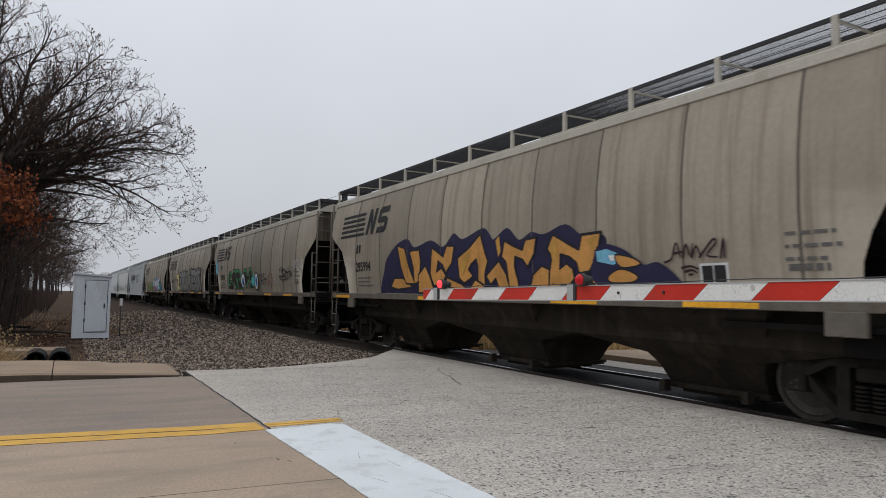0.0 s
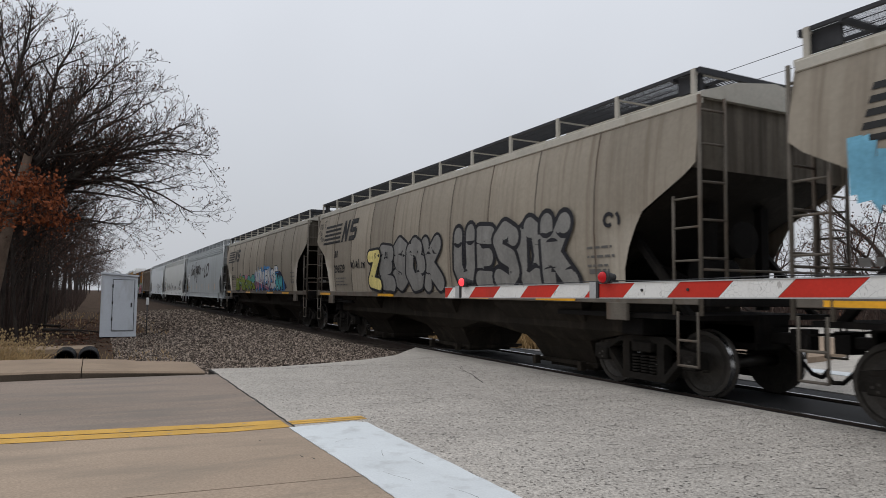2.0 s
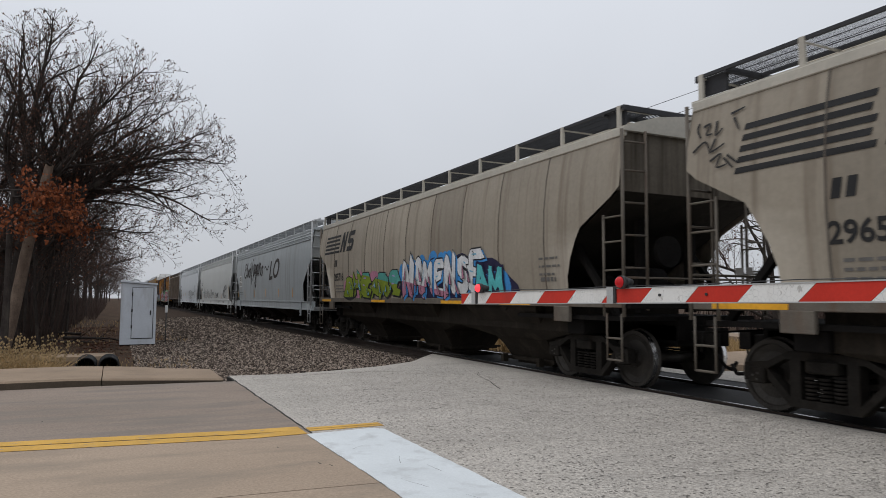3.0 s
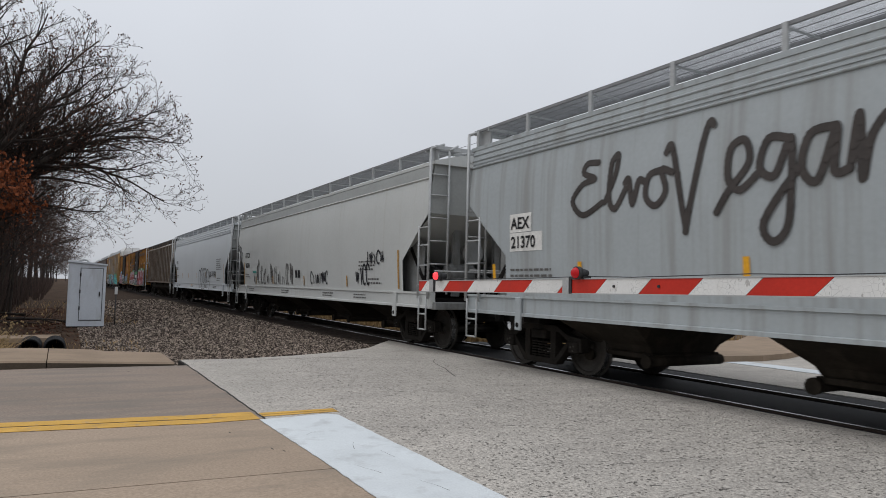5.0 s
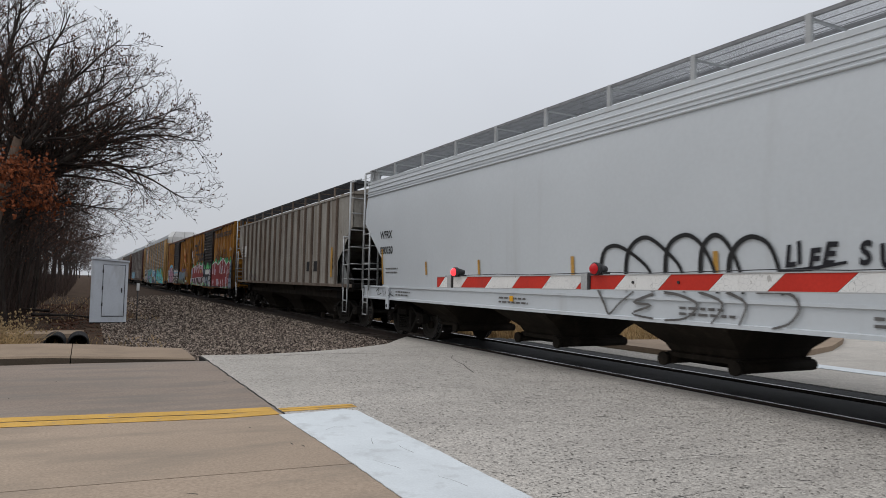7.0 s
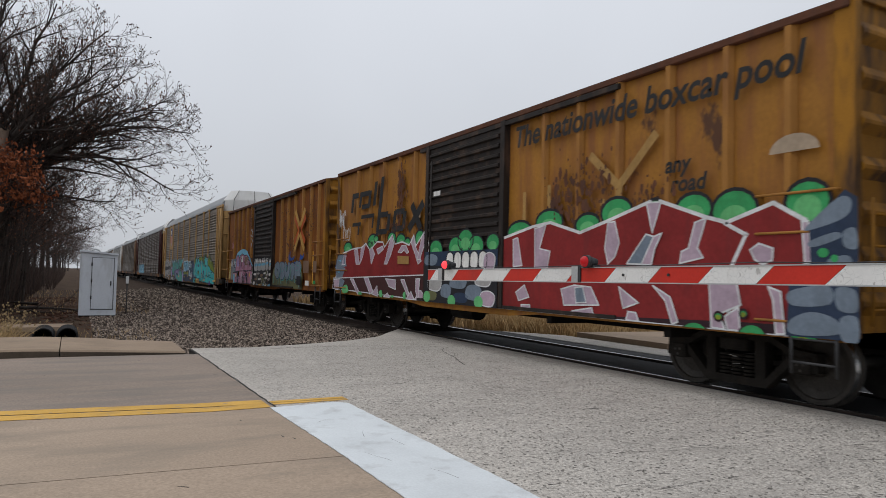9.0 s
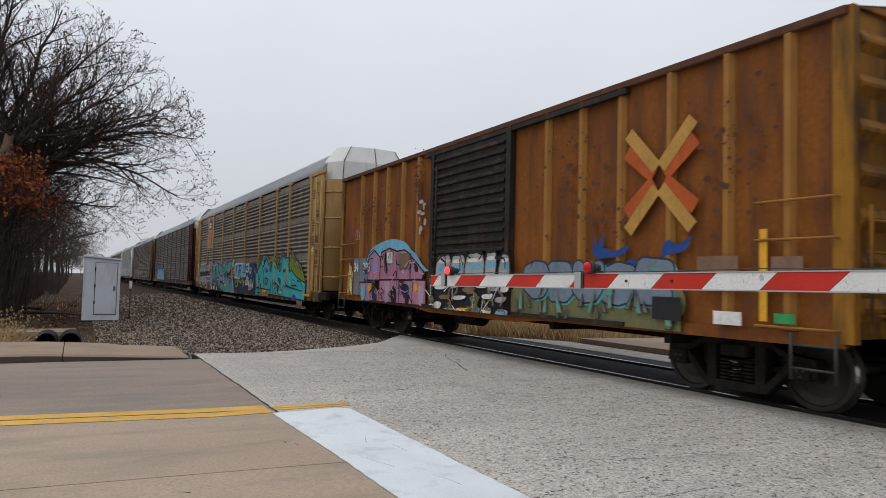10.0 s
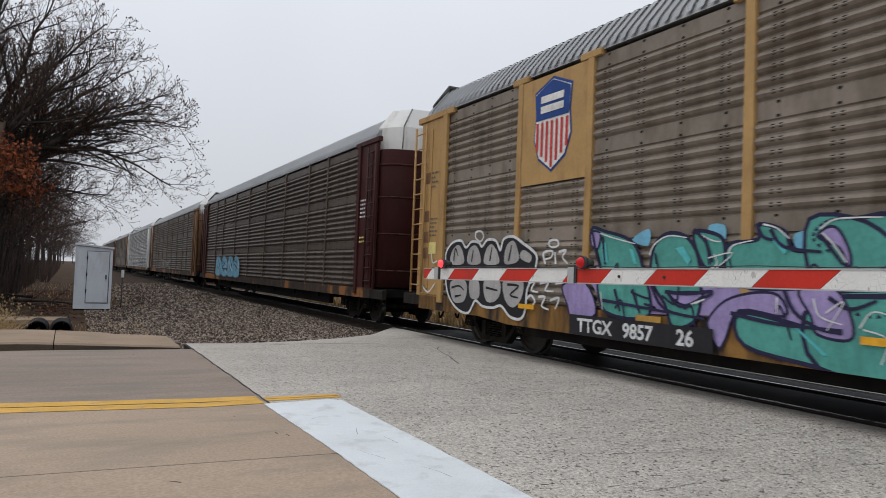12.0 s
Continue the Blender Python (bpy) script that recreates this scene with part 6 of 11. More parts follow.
add_car(car, 37.5 + TAN_BACK, TAN_LEN)

car, prof, half = make_hopper("tan", TAN_LEN, "tan covered hopper car with silver bubble-letter graffiti")
tan_marks(car, half, prof, "296529")
piece(car, "Z", -half + 4.85, 1.46, 0.92, 1.15, "yellow", "black", prof, layer=8, rng=3, weight=0.34, edge=0.07, label="pale yellow bubble letter with a black edge")
piece(car, "ESOK", -half + 5.62, 1.46, 3.6, 1.28, "chrome", "black", prof, layer=4, rng=4, weight=0.46, edge=0.065, spread=1.12, label="silver bubble letter with a black edge")
piece(car, "UESOK", -half + 9.98, 1.46, 4.0, 1.3, "chrome", "black", prof, layer=4, rng=6, weight=0.44, edge=0.085, spread=1.06, label="silver bubble letter with a thick black edge")
tag_scrawl(car, -half + 3.3, 2.1, 1.2, 0.3, "black", prof, 12, 0.055, 6)
lines(car, half, [[(-0.11, 3.76), (-0.13, 3.67), (-0.06, 3.55)], [(-0.03, 3.69), (0.08, 3.71), (0.03, 3.58), (0.13, 3.57)], [(0.19, 3.73), (0.19, 3.54), (0.29, 3.61)], [(0.4, 3.77), (0.61, 3.81)], [(0.46, 3.71), (0.55, 3.54)], [(-0.18, 3.37), (0.02, 3.48), (0.11, 3.31)], [(0.19, 3.49), (0.13, 3.33), (0.34, 3.4)], [(0.12, 3.2), (0.29, 3.27), (0.23, 3.11), (0.39, 3.12)], [(0.39, 3.24), (0.56, 3.11)], [(0.34, 3.21), (0.49, 3.06)]], 0.035, "dark", prof, 3, "small black scribbled tag")
tag_scrawl(car, -half + 14.8, 2.45, 0.4, 0.3, "black", prof, 15, 0.06, 2)
add_car(car, 55.68 + TAN_BACK, TAN_LEN)

car, prof, half = make_hopper("tan", TAN_LEN, "tan covered hopper car with blue, green and pink graffiti")
tan_marks(car, half, prof, "295716")
r = random.Random(24)
for c, u0, u1, top, layer in (("pink", 3.0, 7.7, 2.0, 1), ("blue", 7.9, 12.2, 2.3, 1)):
    bm = fresh()
    n = int((u1 - u0) / 0.22)
    for k in range(n):
        blob(bm, -half + u0 + 0.22 * k, top - 0.28 + r.uniform(-0.12, 0.12) + 0.15 * math.sin(math.pi * k / n), r.uniform(0.16, 0.3), r.uniform(0.2, 0.36))
    paint("graffiti_cloud", bm, P[c], car, prof, layer)
piece(car, "SHEKRE", -half + 2.9, 1.45, 4.7, 0.7, "sea", "black", prof, 2, 21, 0.4, 0.035, False, 0.1, "black", "lime", 0.4, "lilac", 1.05, 0.14, "small green graffiti letter with a black edge")
shards(car, -half + 8.0, 1.5, 4.0, 0.8, 12, "pink", "black", prof, 8, 25, 0.02)
shards(car, -half + 3.0, 1.5, 4.4, 0.5, 12, "sky", "black", prof, 8, 26, 0.02)
piece(car, "NAMENSE", -half + 7.9, 1.45, 4.3, 0.92, "white", "black", prof, 2, 22, 0.36, 0.035, False, 0.14, "blue", "pink", 0.45, "sky", 1.05, 0.14, "white and pink graffiti letter with a black edge")
bm = fresh()
for k in range(5):
    blob(bm, -half + 12.0 + 0.25 * k, 1.9 - 0.06 * k, 0.36, 0.36)
paint("graffiti_cloud", bm, P["blue"], car, prof, 1)
wild_style(car, -half + 12.0, 1.45, 1.1, 0.6, 2, "teal", "navy", prof, rng=23, layer=2, label="teal and navy graffiti letters")
patch(car, half, [(7.9, 1.46), (7.95, 1.95), (8.5, 2.25), (9.2, 2.22), (9.9, 2.4), (10.7, 2.3), (11.4, 2.42), (12.0, 2.2), (12.7, 2.25), (13.2, 1.95), (13.3, 1.46)], "navy", prof, 1.1, curved=True, label="dark navy sprayed cloud behind the letters")
add_car(car, 73.9 + TAN_BACK, TAN_LEN)

# pale hoppers with deep sills
car, prof, half = make_hopper("blue", 18.2, "blue-grey covered hopper car with a large black brush tag")
bm = fresh()
handwriting(bm, "ElvoVegano", ((3.15, 0.7), (3.9, 0.42), (4.3, 0.38), (4.65, 0.5), (5.05, 0.7), (5.85, 0.55), (6.35, 0.55), (6.85, 0.6), (7.45, 0.62), (8.1, 0.55)), 2.55, 0.78, 0.095)
bmesh.ops.translate(bm, verts=list(bm.verts), vec=(-half, 0, 0))
stamp(bm, letters("LO", 1, 0.02, 0.3), -half + 10.1, 2.3, 0.05, 1.7, 1.25)
stroke(bm, [(-half + 9.0 + 0.15 * k, 2.9 + 0.1 * math.sin(k * 1.1)) for k in range(8)], 0.08)
paint("brush_tag", bm, P["brush"], car, prof, 0.5, "large brown-black brushed handwriting")
for body, z in (("AEX", 2.45), ("21370", 2.12)):
    bm = fresh()
    bar(bm, -half + 1.5, -half + (2.12 if body == "AEX" else 2.42), z - 0.06, z + 0.26)
    paint("number_panel", bm, P["cream"], car, prof, 1)
    number(car, body, -half + 1.54, z, 0.28, prof, layer=2)
small_print(car, -half + 1.5, 1.72, 1.2, 2, prof)
bm = fresh()
for u in (0.95, 3.3, 6.2, 9.3, 12.3, 15.0):
    bar(bm, -half + u, -half + u + 0.09, 1.45, 1.85)
paint("amber_marks", bm, P["amber"], car, prof, 2)
add_car(car, 93.4, 18.2)


def pale_marks(car, half, prof, rng, front=1.41, tabs=(3.4, 5.9, 9.6, 13.4), tab_z=1.36):
    sill = lambda z: prof(1.29) - 0.005
    bm = fresh()
    for u in (front, 2 * half - 1.6):
        bar(bm, -half + u, -half + u + 0.08, 1.34, 2.25)
    for u in tabs:
        bar(bm, -half + u, -half + u + 0.08, tab_z, tab_z + 0.3)
    paint("yellow_stripe", bm, P["straw"], car, prof, 2, "upright yellow reflective stripes")
    small_print(car, -half + 1.6, 1.72, 0.9, 2, prof, rng=rng)
    small_print(car, -half + 14.9, 1.55, 1.0, 2, prof, rng=rng + 1)
    for u in (2.2, 7.0, 11.4, 13.9):
        small_print(car, -half + u, 1.14, 1.0, 2, sill, h=0.045, gap=0.03, rng=rng + int(u))


car, prof, half = make_hopper("pale", 18.3, "pale grey covered hopper car with black tags along its base")
pale_marks(car, half, prof, 31)
number(car, "UTCX", -half + 1.6, 2.44, 0.28, prof)
number(car, "46204", -half + 1.64, 2.02, 0.28, prof)
small_print(car, half - 4.0, 2.0, 1.2, 3, prof, rng=33)
lines(car, half, [[(0.15, 3.18), (0.24, 2.85), (0.34, 3.05), (0.42, 2.77), (0.54, 2.95)], [(0.51, 2.83), (0.6, 2.97), (0.72, 2.81), (0.63, 2.68), (0.51, 2.83)], [(0.66, 2.61), (0.69, 2.92), (0.85, 2.79), (0.72, 2.69), (0.83, 2.47)], [(0.81, 2.75), (0.74, 2.48), (0.92, 2.41)], [(0.89, 2.51), (0.99, 2.7), (1.11, 2.53), (1.0, 2.33), (0.89, 2.51)]], 0.05, "dark", prof, 2, "black sprayed tag slanting down")
for k in range(11):
    tag_scrawl(car, -half + 3.1 + 0.5 * k, 1.36, 0.34, 0.4 + 0.2 * (k * 7 % 4), "print", prof, 40 + k, 0.05, 2)
tag_scrawl(car, -half + 10.3, 1.42, 1.6, 0.4, "black", prof, 51, 0.05, 8)
tag_scrawl(car, -half + 14.1, 1.42, 0.95, 0.55, "black", prof, 52, 0.06, 4)
tag_scrawl(car, -half + 14.8, 1.95, 1.15, 0.34, "black", prof, 53, 0.055, 5)
bm = fresh()
bar(bm, -half + 2.9, -half + 3.5, 1.78, 1.88)
paint("green_label", bm, P["sea"], car, prof, 2)
bm = fresh()
for u, v in ((8.7, 1.6), (9.0, 1.6)):
    bar(bm, -half + u, -half + u + 0.22, v, v + 0.25)
paint("data_plate", bm, P["dark"], car, prof, 2)
add_car(car, 113.2, 18.3)

car, prof, half = make_hopper("white", 18.25, "white-grey covered hopper car with black outline graffiti")
pale_marks(car, half, prof, 61, 1.36, (3.92, 6.27, 9.19, 11.98, 14.6), 1.58)
number(car, "WFRX", -half + 1.25, 2.52, 0.27, prof)
number(car, "880030", -half + 1.25, 2.12, 0.27, prof)
sill = lambda z: prof(1.29)
lines(car, half, [[(9.89, 1.36), (9.91, 1.66), (9.95, 1.86), (10.05, 1.98), (10.27, 2.01), (10.57, 1.89), (10.9, 1.65), (10.94, 1.36)], [(10.42, 1.36), (10.44, 1.67), (10.49, 1.89), (10.64, 2.05), (10.89, 2.1), (11.2, 1.92), (11.46, 1.67), (11.5, 1.36)], [(11.18, 1.36), (11.2, 1.74), (11.25, 1.94), (11.38, 2.06), (11.6, 2.1), (11.82, 1.96), (11.99, 1.66), (12.03, 1.36)], [(11.77, 1.36), (11.79, 1.75), (11.85, 1.97), (12.02, 2.08), (12.2, 1.97), (12.36, 1.66), (12.399999999999999, 1.36)], [(12.200000000000001, 1.36), (12.22, 1.73), (12.3, 1.9), (12.42, 2.0), (12.58, 2.03), (12.77, 1.93), (12.88, 1.66), (12.92, 1.36)]], 0.075, "dark", prof, 3, "row of thin black sprayed arches")
lines(car, half, [[(9.82, 1.37), (9.97, 1.16), (10.08, 1.01), (10.29, 1.17), (10.58, 1.35)], [(10.97, 1.33), (10.59, 1.2), (10.92, 1.17), (10.56, 1.04), (10.97, 0.99)], [(11.16, 1.35), (11.44, 1.32), (11.72, 1.21), (11.54, 1.03), (11.17, 0.98)], [(11.75, 1.37), (12.11, 1.24), (11.94, 0.98)], [(12.16, 1.38), (12.44, 1.25), (12.35, 0.99)], [(12.58, 1.39), (13.0, 1.38), (13.12, 1.22), (13.0, 1.05), (12.79, 0.98)]], 0.042, "print", sill, 4, "thin grey outline letters on the sill")
lines(car, half, [[(1.0, 1.14), (1.2, 1.24), (1.1, 1.05), (1.35, 1.1)], [(1.45, 1.22), (1.5, 1.04)], [(1.6, 1.05), (1.68, 1.22), (1.74, 1.06)], [(1.85, 1.22), (1.8, 1.04), (2.05, 1.16)], [(1.9, 1.1), (2.15, 1.04)]], 0.03, "dark", sill, 5, "small black tag")
bm = fresh()
bar(bm, -half + 7.38, -half + 7.5, 1.1, 1.2)
paint("amber_mark", bm, P["amber"], car, sill, 2)
bm = fresh()
for k, (ch, u) in enumerate(zip("LIFESUCKS", (12.95, 13.1, 13.22, 13.38, 13.78, 13.98, 14.2, 14.4, 14.6))):
    stamp(bm, letters(ch, 0.34, 0.014, 0.3), -half + u, 1.68 + 0.04 * math.sin(k * 2.3), 0.1 + 0.14 * math.sin(k * 1.7), 0.78, 0.95 + 0.14 * math.sin(k * 3.1))
stroke(bm, [(-half + 12.9, 1.62), (-half + 13.3, 1.66), (-half + 13.66, 1.72)], 0.05, 0.03)
paint("lettering", bm, P["black"], car, prof, 2, "sprayed black words")
small_print(car, half - 3.4, 2.5, 1.35, 6, prof, rng=64)
add_car(car, 132.7, 18.25)

car, prof, half = make_hopper("ribbed", 16.8, "old rusty grey ribbed covered hopper car")
bm = fresh()
bar(bm, -half + 0.95, -half + 1.95, 2.45, 2.97)
paint("number_panel", bm, P["cream"], car, lambda z: 1.51, 1, "pale patch of newer paint")
small_print(car, -half + 1.0, 2.78, 0.8, 3, lambda z: 1.515, h=0.08, gap=0.05, rng=65)
for u in (12.15, 12.98):
    bm = fresh()
    bar(bm, -half + u, -half + u + 0.4, 1.7, 2.04)
    paint("data_plate", bm, P["dark"], car, lambda z: 1.51, 1)
bm = fresh()
bar(bm, -half + 14.8, -half + 14.98, 1.5, 2.45)
paint("yellow_stripe", bm, P["straw"], car, lambda z: 1.51, 2)
tag_scrawl(car, -half + 3.2, 1.4, 1.4, 0.35, "print", lambda z: 1.59, 66, 0.04, 5)
add_car(car, 150.6, 16.8)


# ---- boxcars ----
def make_boxcar(label, length, skin, door_skin):
    car = start_car(label, "boxcars of the train", "boxcar")
    half, w, z0, z1 = length / 2, 1.53, 0.92, 4.38
    bm = fresh()
    box(bm, -w, w, -half + 0.06, half - 0.06, z0, z1 - 0.02)
    part("body", bm, skin, car)
    bm = fresh()                                       # side posts, hat-shaped
    prism(bm, [(-w, -0.085), (-w - 0.02, -0.08), (-w - 0.078, -0.038), (-w - 0.078, 0.038), (-w - 0.02, 0.08), (-w, 0.085)], "z", z0 + 0.05, z1 - 0.08)
    me = mesh_of(bm, "side_post", BOX_RIB)
    door0, door1 = half - 8.98, half - 5.98            # the doorway, towards the rear
    for u in (1.62, 2.52, 3.4, 4.32, 5.2, 10.15, 11.05, 11.93, 12.88, 13.8, 14.62):
        for a in (0, 180):
            again("side_post", me, car, pose(0, half - u * length / 15.3, 0, 0, 0, a))
    for f in (-1, 1):
        bm = fresh()
        a, b = sorted((f * (w + 0.02), f * (w + 0.09)))
        box(bm, a, b, door0, door1, z0 - 0.02, z1 - 0.14)
        door = part("door", bm, door_skin, car, "dark ribbed sliding door")
        for y in (door0, door1):
            bm = fresh()
            box(bm, *sorted((f * w, f * (w + 0.13))), y - 0.07, y + 0.07, z0 - 0.05, z1 - 0.1)
            part("door_post", bm, door_skin, car)
        bm = fresh()
        rod(bm, (f * (w + 0.15), door1 - 0.25, 1.1), (f * (w + 0.15), door1 - 0.25, 3.9), 0.022, 6)
        part("lock_rod", bm, door_skin, door)
        bm = fresh()                                     # pressed ribs of the door
        prism(bm, [(f * (w + 0.085), -0.05), (f * (w + 0.14), -0.025), (f * (w + 0.14), 0.02), (f * (w + 0.085), 0.05)], "y", door0 + 0.12, door1 - 0.12)
        me = mesh_of(bm, "door_rib", door_skin)
        for k in range(17):
            again("door_rib", me, door, pose(0, 0, z0 + 0.2 + k * (z1 - z0 - 0.55) / 16))
        bm = fresh()
        box(bm, *sorted((f * (w - 0.05), f * (w + 0.085))), -half, half, z1 - 0.1, z1, 0.012)
        part("top_rail", bm, RUST, car)
        bm = fresh()
        prism(bm, [(-half + 0.05, z0 + 0.04), (half - 0.05, z0 + 0.04), (half - 0.05, z0 - 0.1), (door1 + 1.0, z0 - 0.13), (door1 + 0.2, z0 - 0.2), (door0 - 0.2, z0 - 0.2), (door0 - 1.0, z0 - 0.13), (-half + 0.05, z0 - 0.1)], "x", *sorted((f * (w - 0.02), f * (w + 0.045))))
        part("side_sill", bm, skin, car)
        bm = fresh()
        box(bm, *sorted((f * (w + 0.03), f * (w + 0.12))), door0 - 3.0, door1 + 0.4, z1 - 0.2, z1 - 0.12)
        part("door_track", bm, door_skin, car)
        bm = fresh()
        box(bm, *sorted((f * (w + 0.03), f * (w + 0.12))), door0 - 3.0, door1 + 0.4, z0 - 0.08, z0 - 0.02)
        part("door_track", bm, door_skin, car)
    bm = fresh()
    prism(bm, [(-w - 0.08, z1), (-w * 0.5, z1 + 0.16), (0, z1 + 0.22), (w * 0.5, z1 + 0.16), (w + 0.08, z1)], "y", -half + 0.02, half - 0.02)
    for k in range(14):
        y = -half + 0.5 + k * (length - 1.0) / 13
        prism(bm, [(-w + 0.06, z1 + 0.03), (-w * 0.5, z1 + 0.15), (0, z1 + 0.21), (w * 0.5, z1 + 0.15), (w - 0.06, z1 + 0.03), (w - 0.06, z1 + 0.05), (w * 0.5, z1 + 0.18), (0, z1 + 0.24), (-w * 0.5, z1 + 0.18), (-w + 0.06, z1 + 0.05)], "y", y - 0.04, y + 0.04)
    part("roof", bm, RUST, car)
    for s in (-1, 1):
        bm = fresh()
        y = s * (half - 0.05)
        box(bm, -w - 0.02, w + 0.02, min(y, y + s * 0.05), max(y, y + s * 0.05), z0, z1 - 0.02)
        end = part("end_wall", bm, BOX_YELLOW, car)
        for k in range(7):                               # corrugations of the end
            bm = fresh()
            z = z0 + 0.3 + k * 0.47
            prism(bm, [(y + s * 0.045, z - 0.13), (y + s * 0.12, z - 0.02), (y + s * 0.12, z + 0.02), (y + s * 0.045, z + 0.13)], "x", -w + 0.08, w - 0.08)
            part("corrugation", bm, BOX_YELLOW, end)
        for f in (-1, 1):
            bm = fresh()
            box(bm, *sorted((f * (w - 0.06), f * (w + 0.05))), *sorted((y - s * 0.12, y + s * 0.1)), z0 - 0.05, z1)
            part("corner_post", bm, BOX_YELLOW, end)
        bm = fresh()
        prism(bm, [(-w, z1 - 0.02), (0, z1 + 0.2), (w, z1 - 0.02)], "y", min(y + s * 0.004, y + s * 0.1), max(y + s * 0.004, y + s * 0.1))
        part("gable", bm, BOX_YELLOW, end)
        for f in (-1, 1):
            yy = s * (half - 0.1)
            x = f * (w + 0.11)
            bm = fresh()
            ladder(bm, (x, yy, 0.45), (x, yy, 0.95), (0, -s * 0.5, 0), 2, 0.015, 0.018)
            part("step", bm, DARK_METAL, car)
            for z in (1.0, 1.5, 1.97, 2.4):                # grab irons, bent back to the side
                bm = fresh()
                rod(bm, (x, yy, z), (x, yy - s * 0.95, z), 0.016, 6)
                rod(bm, (x, yy - s * 0.01, z), (f * (w - 0.01), yy - s * 0.01, z), 0.016, 6)
                rod(bm, (x, yy - s * 0.94, z), (f * (w - 0.01), yy - s * 0.94, z), 0.016, 6)
                part("grab_iron", bm, BOX_RIB, car)
            bm = fresh()
            ladder(bm, (f * (w - 0.55), s * (half + 0.14), 1.0), (f * (w - 0.55), s * (half + 0.14), 2.3), (f * 0.45, 0, 0), 4, 0.015, 0.018)
            part("end_ladder", bm, BOX_YELLOW, car)
    bm = fresh()
    box(bm, -0.32, 0.32, -half + 0.2, half - 0.2, 0.62, 0.95)
    for k in range(5):
        y = -half + 2.5 + k * (length - 5) / 4
        box(bm, -w + 0.05, w - 0.05, y - 0.06, y + 0.06, 0.66, 0.9)
    rod(bm, (-0.9, 0.6, 0.68), (-0.9, 1.5, 0.68), 0.2, 14)
    part("underframe", bm, BLACK_GRIME, car)
    running_gear(car, length, 1.75, 0.05)
    return car, half, (lambda z: 1.612)


FLOOR[0] = 0.835
car, half, prof = make_boxcar("orange boxcar with red, white and green graffiti", 15.3, BOX_ORANGE, BOX_DOOR)
flat = lambda z: 1.609
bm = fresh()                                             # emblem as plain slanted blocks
for u, v, a, b in ((1.2, 3.12, 0.17, 0.52), (1.3, 3.5, 0.45, 0.15), (1.85, 3.5, 0.7, 0.14), (1.8, 3.22, 0.17, 0.42), (2.0, 3.16, 0.55, 0.13), (2.45, 3.2, 0.17, 0.42), (2.8, 3.2, 0.18, 0.62), (3.2, 3.2, 0.19, 0.7),
                   (1.35, 2.72, 0.62, 0.1), (1.75, 2.48, 0.1, 0.34), (2.0, 2.9, 0.9, 0.1), (2.75, 2.62, 0.1, 0.36), (3.05, 2.42, 0.19, 0.95), (3.25, 2.42, 0.5, 0.14), (3.3, 2.85, 0.5, 0.14), (3.72, 2.5, 0.17, 0.42), (4.05, 2.45, 0.17, 0.52), (4.2, 2.45, 0.5, 0.14), (4.25, 2.86, 0.5, 0.14), (4.62, 2.5, 0.17, 0.42)):
    bar(bm, -half + u, -half + u + a, v, v + b, 0.2)
stroke(bm, [(-half + 5.0, 2.46), (-half + 5.75, 3.05)], 0.2)
stroke(bm, [(-half + 5.15, 3.05), (-half + 5.62, 2.46)], 0.2)
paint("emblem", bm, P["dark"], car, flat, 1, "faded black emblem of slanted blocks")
bm = fresh()
stamp(bm, letters("The nationwide boxcar pool", 0.52, 0.011, 0.2, 1.0), -half + 9.3, 3.72, 0.0, 0.92, 1.0)
paint("lettering", bm, P["dark"], car, flat, 1, "black slanted slogan lettering")
spot(car, half, 1.04, 2.13, 0.32, 0.17, "green", flat, 0.8, "black", 0.05, label="green sprayed bubble with a black edge")
spot(car, half, 1.05, 2.07, 0.19, 0.1, "leaf", flat, 0.92)
spot(car, half, 2.86, 2.24, 0.35, 0.21, "green", flat, 1.04, "black", 0.05, label="green sprayed bubble with a black edge")
spot(car, half, 2.87, 2.17, 0.2, 0.13, "leaf", flat, 1.16)
spot(car, half, 4.06, 2.29, 0.24, 0.16, "green", flat, 1.28, "black", 0.05, label="green sprayed bubble with a black edge")
spot(car, half, 4.06, 2.23, 0.14, 0.1, "leaf", flat, 1.4)
spot(car, half, 4.6, 2.21, 0.26, 0.18, "green", flat, 1.52, "black", 0.05, label="green sprayed bubble with a black edge")
spot(car, half, 4.61, 2.15, 0.15, 0.11, "leaf", flat, 1.64)
spot(car, half, 4.97, 2.16, 0.16, 0.12, "green", flat, 1.76, "black", 0.05, label="green sprayed bubble with a black edge")
spot(car, half, 4.97, 2.12, 0.1, 0.07, "leaf", flat, 1.88)
spot(car, half, 5.62, 2.24, 0.23, 0.19, "green", flat, 2.0, "black", 0.05, label="green sprayed bubble with a black edge")
spot(car, half, 5.62, 2.18, 0.14, 0.11, "leaf", flat, 2.12)
spot(car, half, 3.1, 2.32, 0.15, 0.09, "green", flat, 2.24, "black", 0.05, label="green sprayed bubble with a black edge")
spot(car, half, 3.1, 2.29, 0.09, 0.05, "leaf", flat, 2.36)
patch(car, half, [(0.45, 1.67), (0.68, 1.99), (1.05, 2.04), (1.4, 2.09), (1.73, 2.11), (2.09, 2.12), (2.41, 2.22), (2.71, 2.03), (3.17, 2.24), (3.54, 2.22), (3.66, 2.09), (4.11, 2.38), (4.28, 2.15), (4.7, 2.19), (5.08, 2.1), (5.32, 2.33), (5.43, 2.07), (5.89, 2.4), (6.08, 2.1), (6.09, 1.34), (-0.01, 1.13)], "red", flat, 2.48, "white", 0.04, label="dark red graffiti slab edged in white")
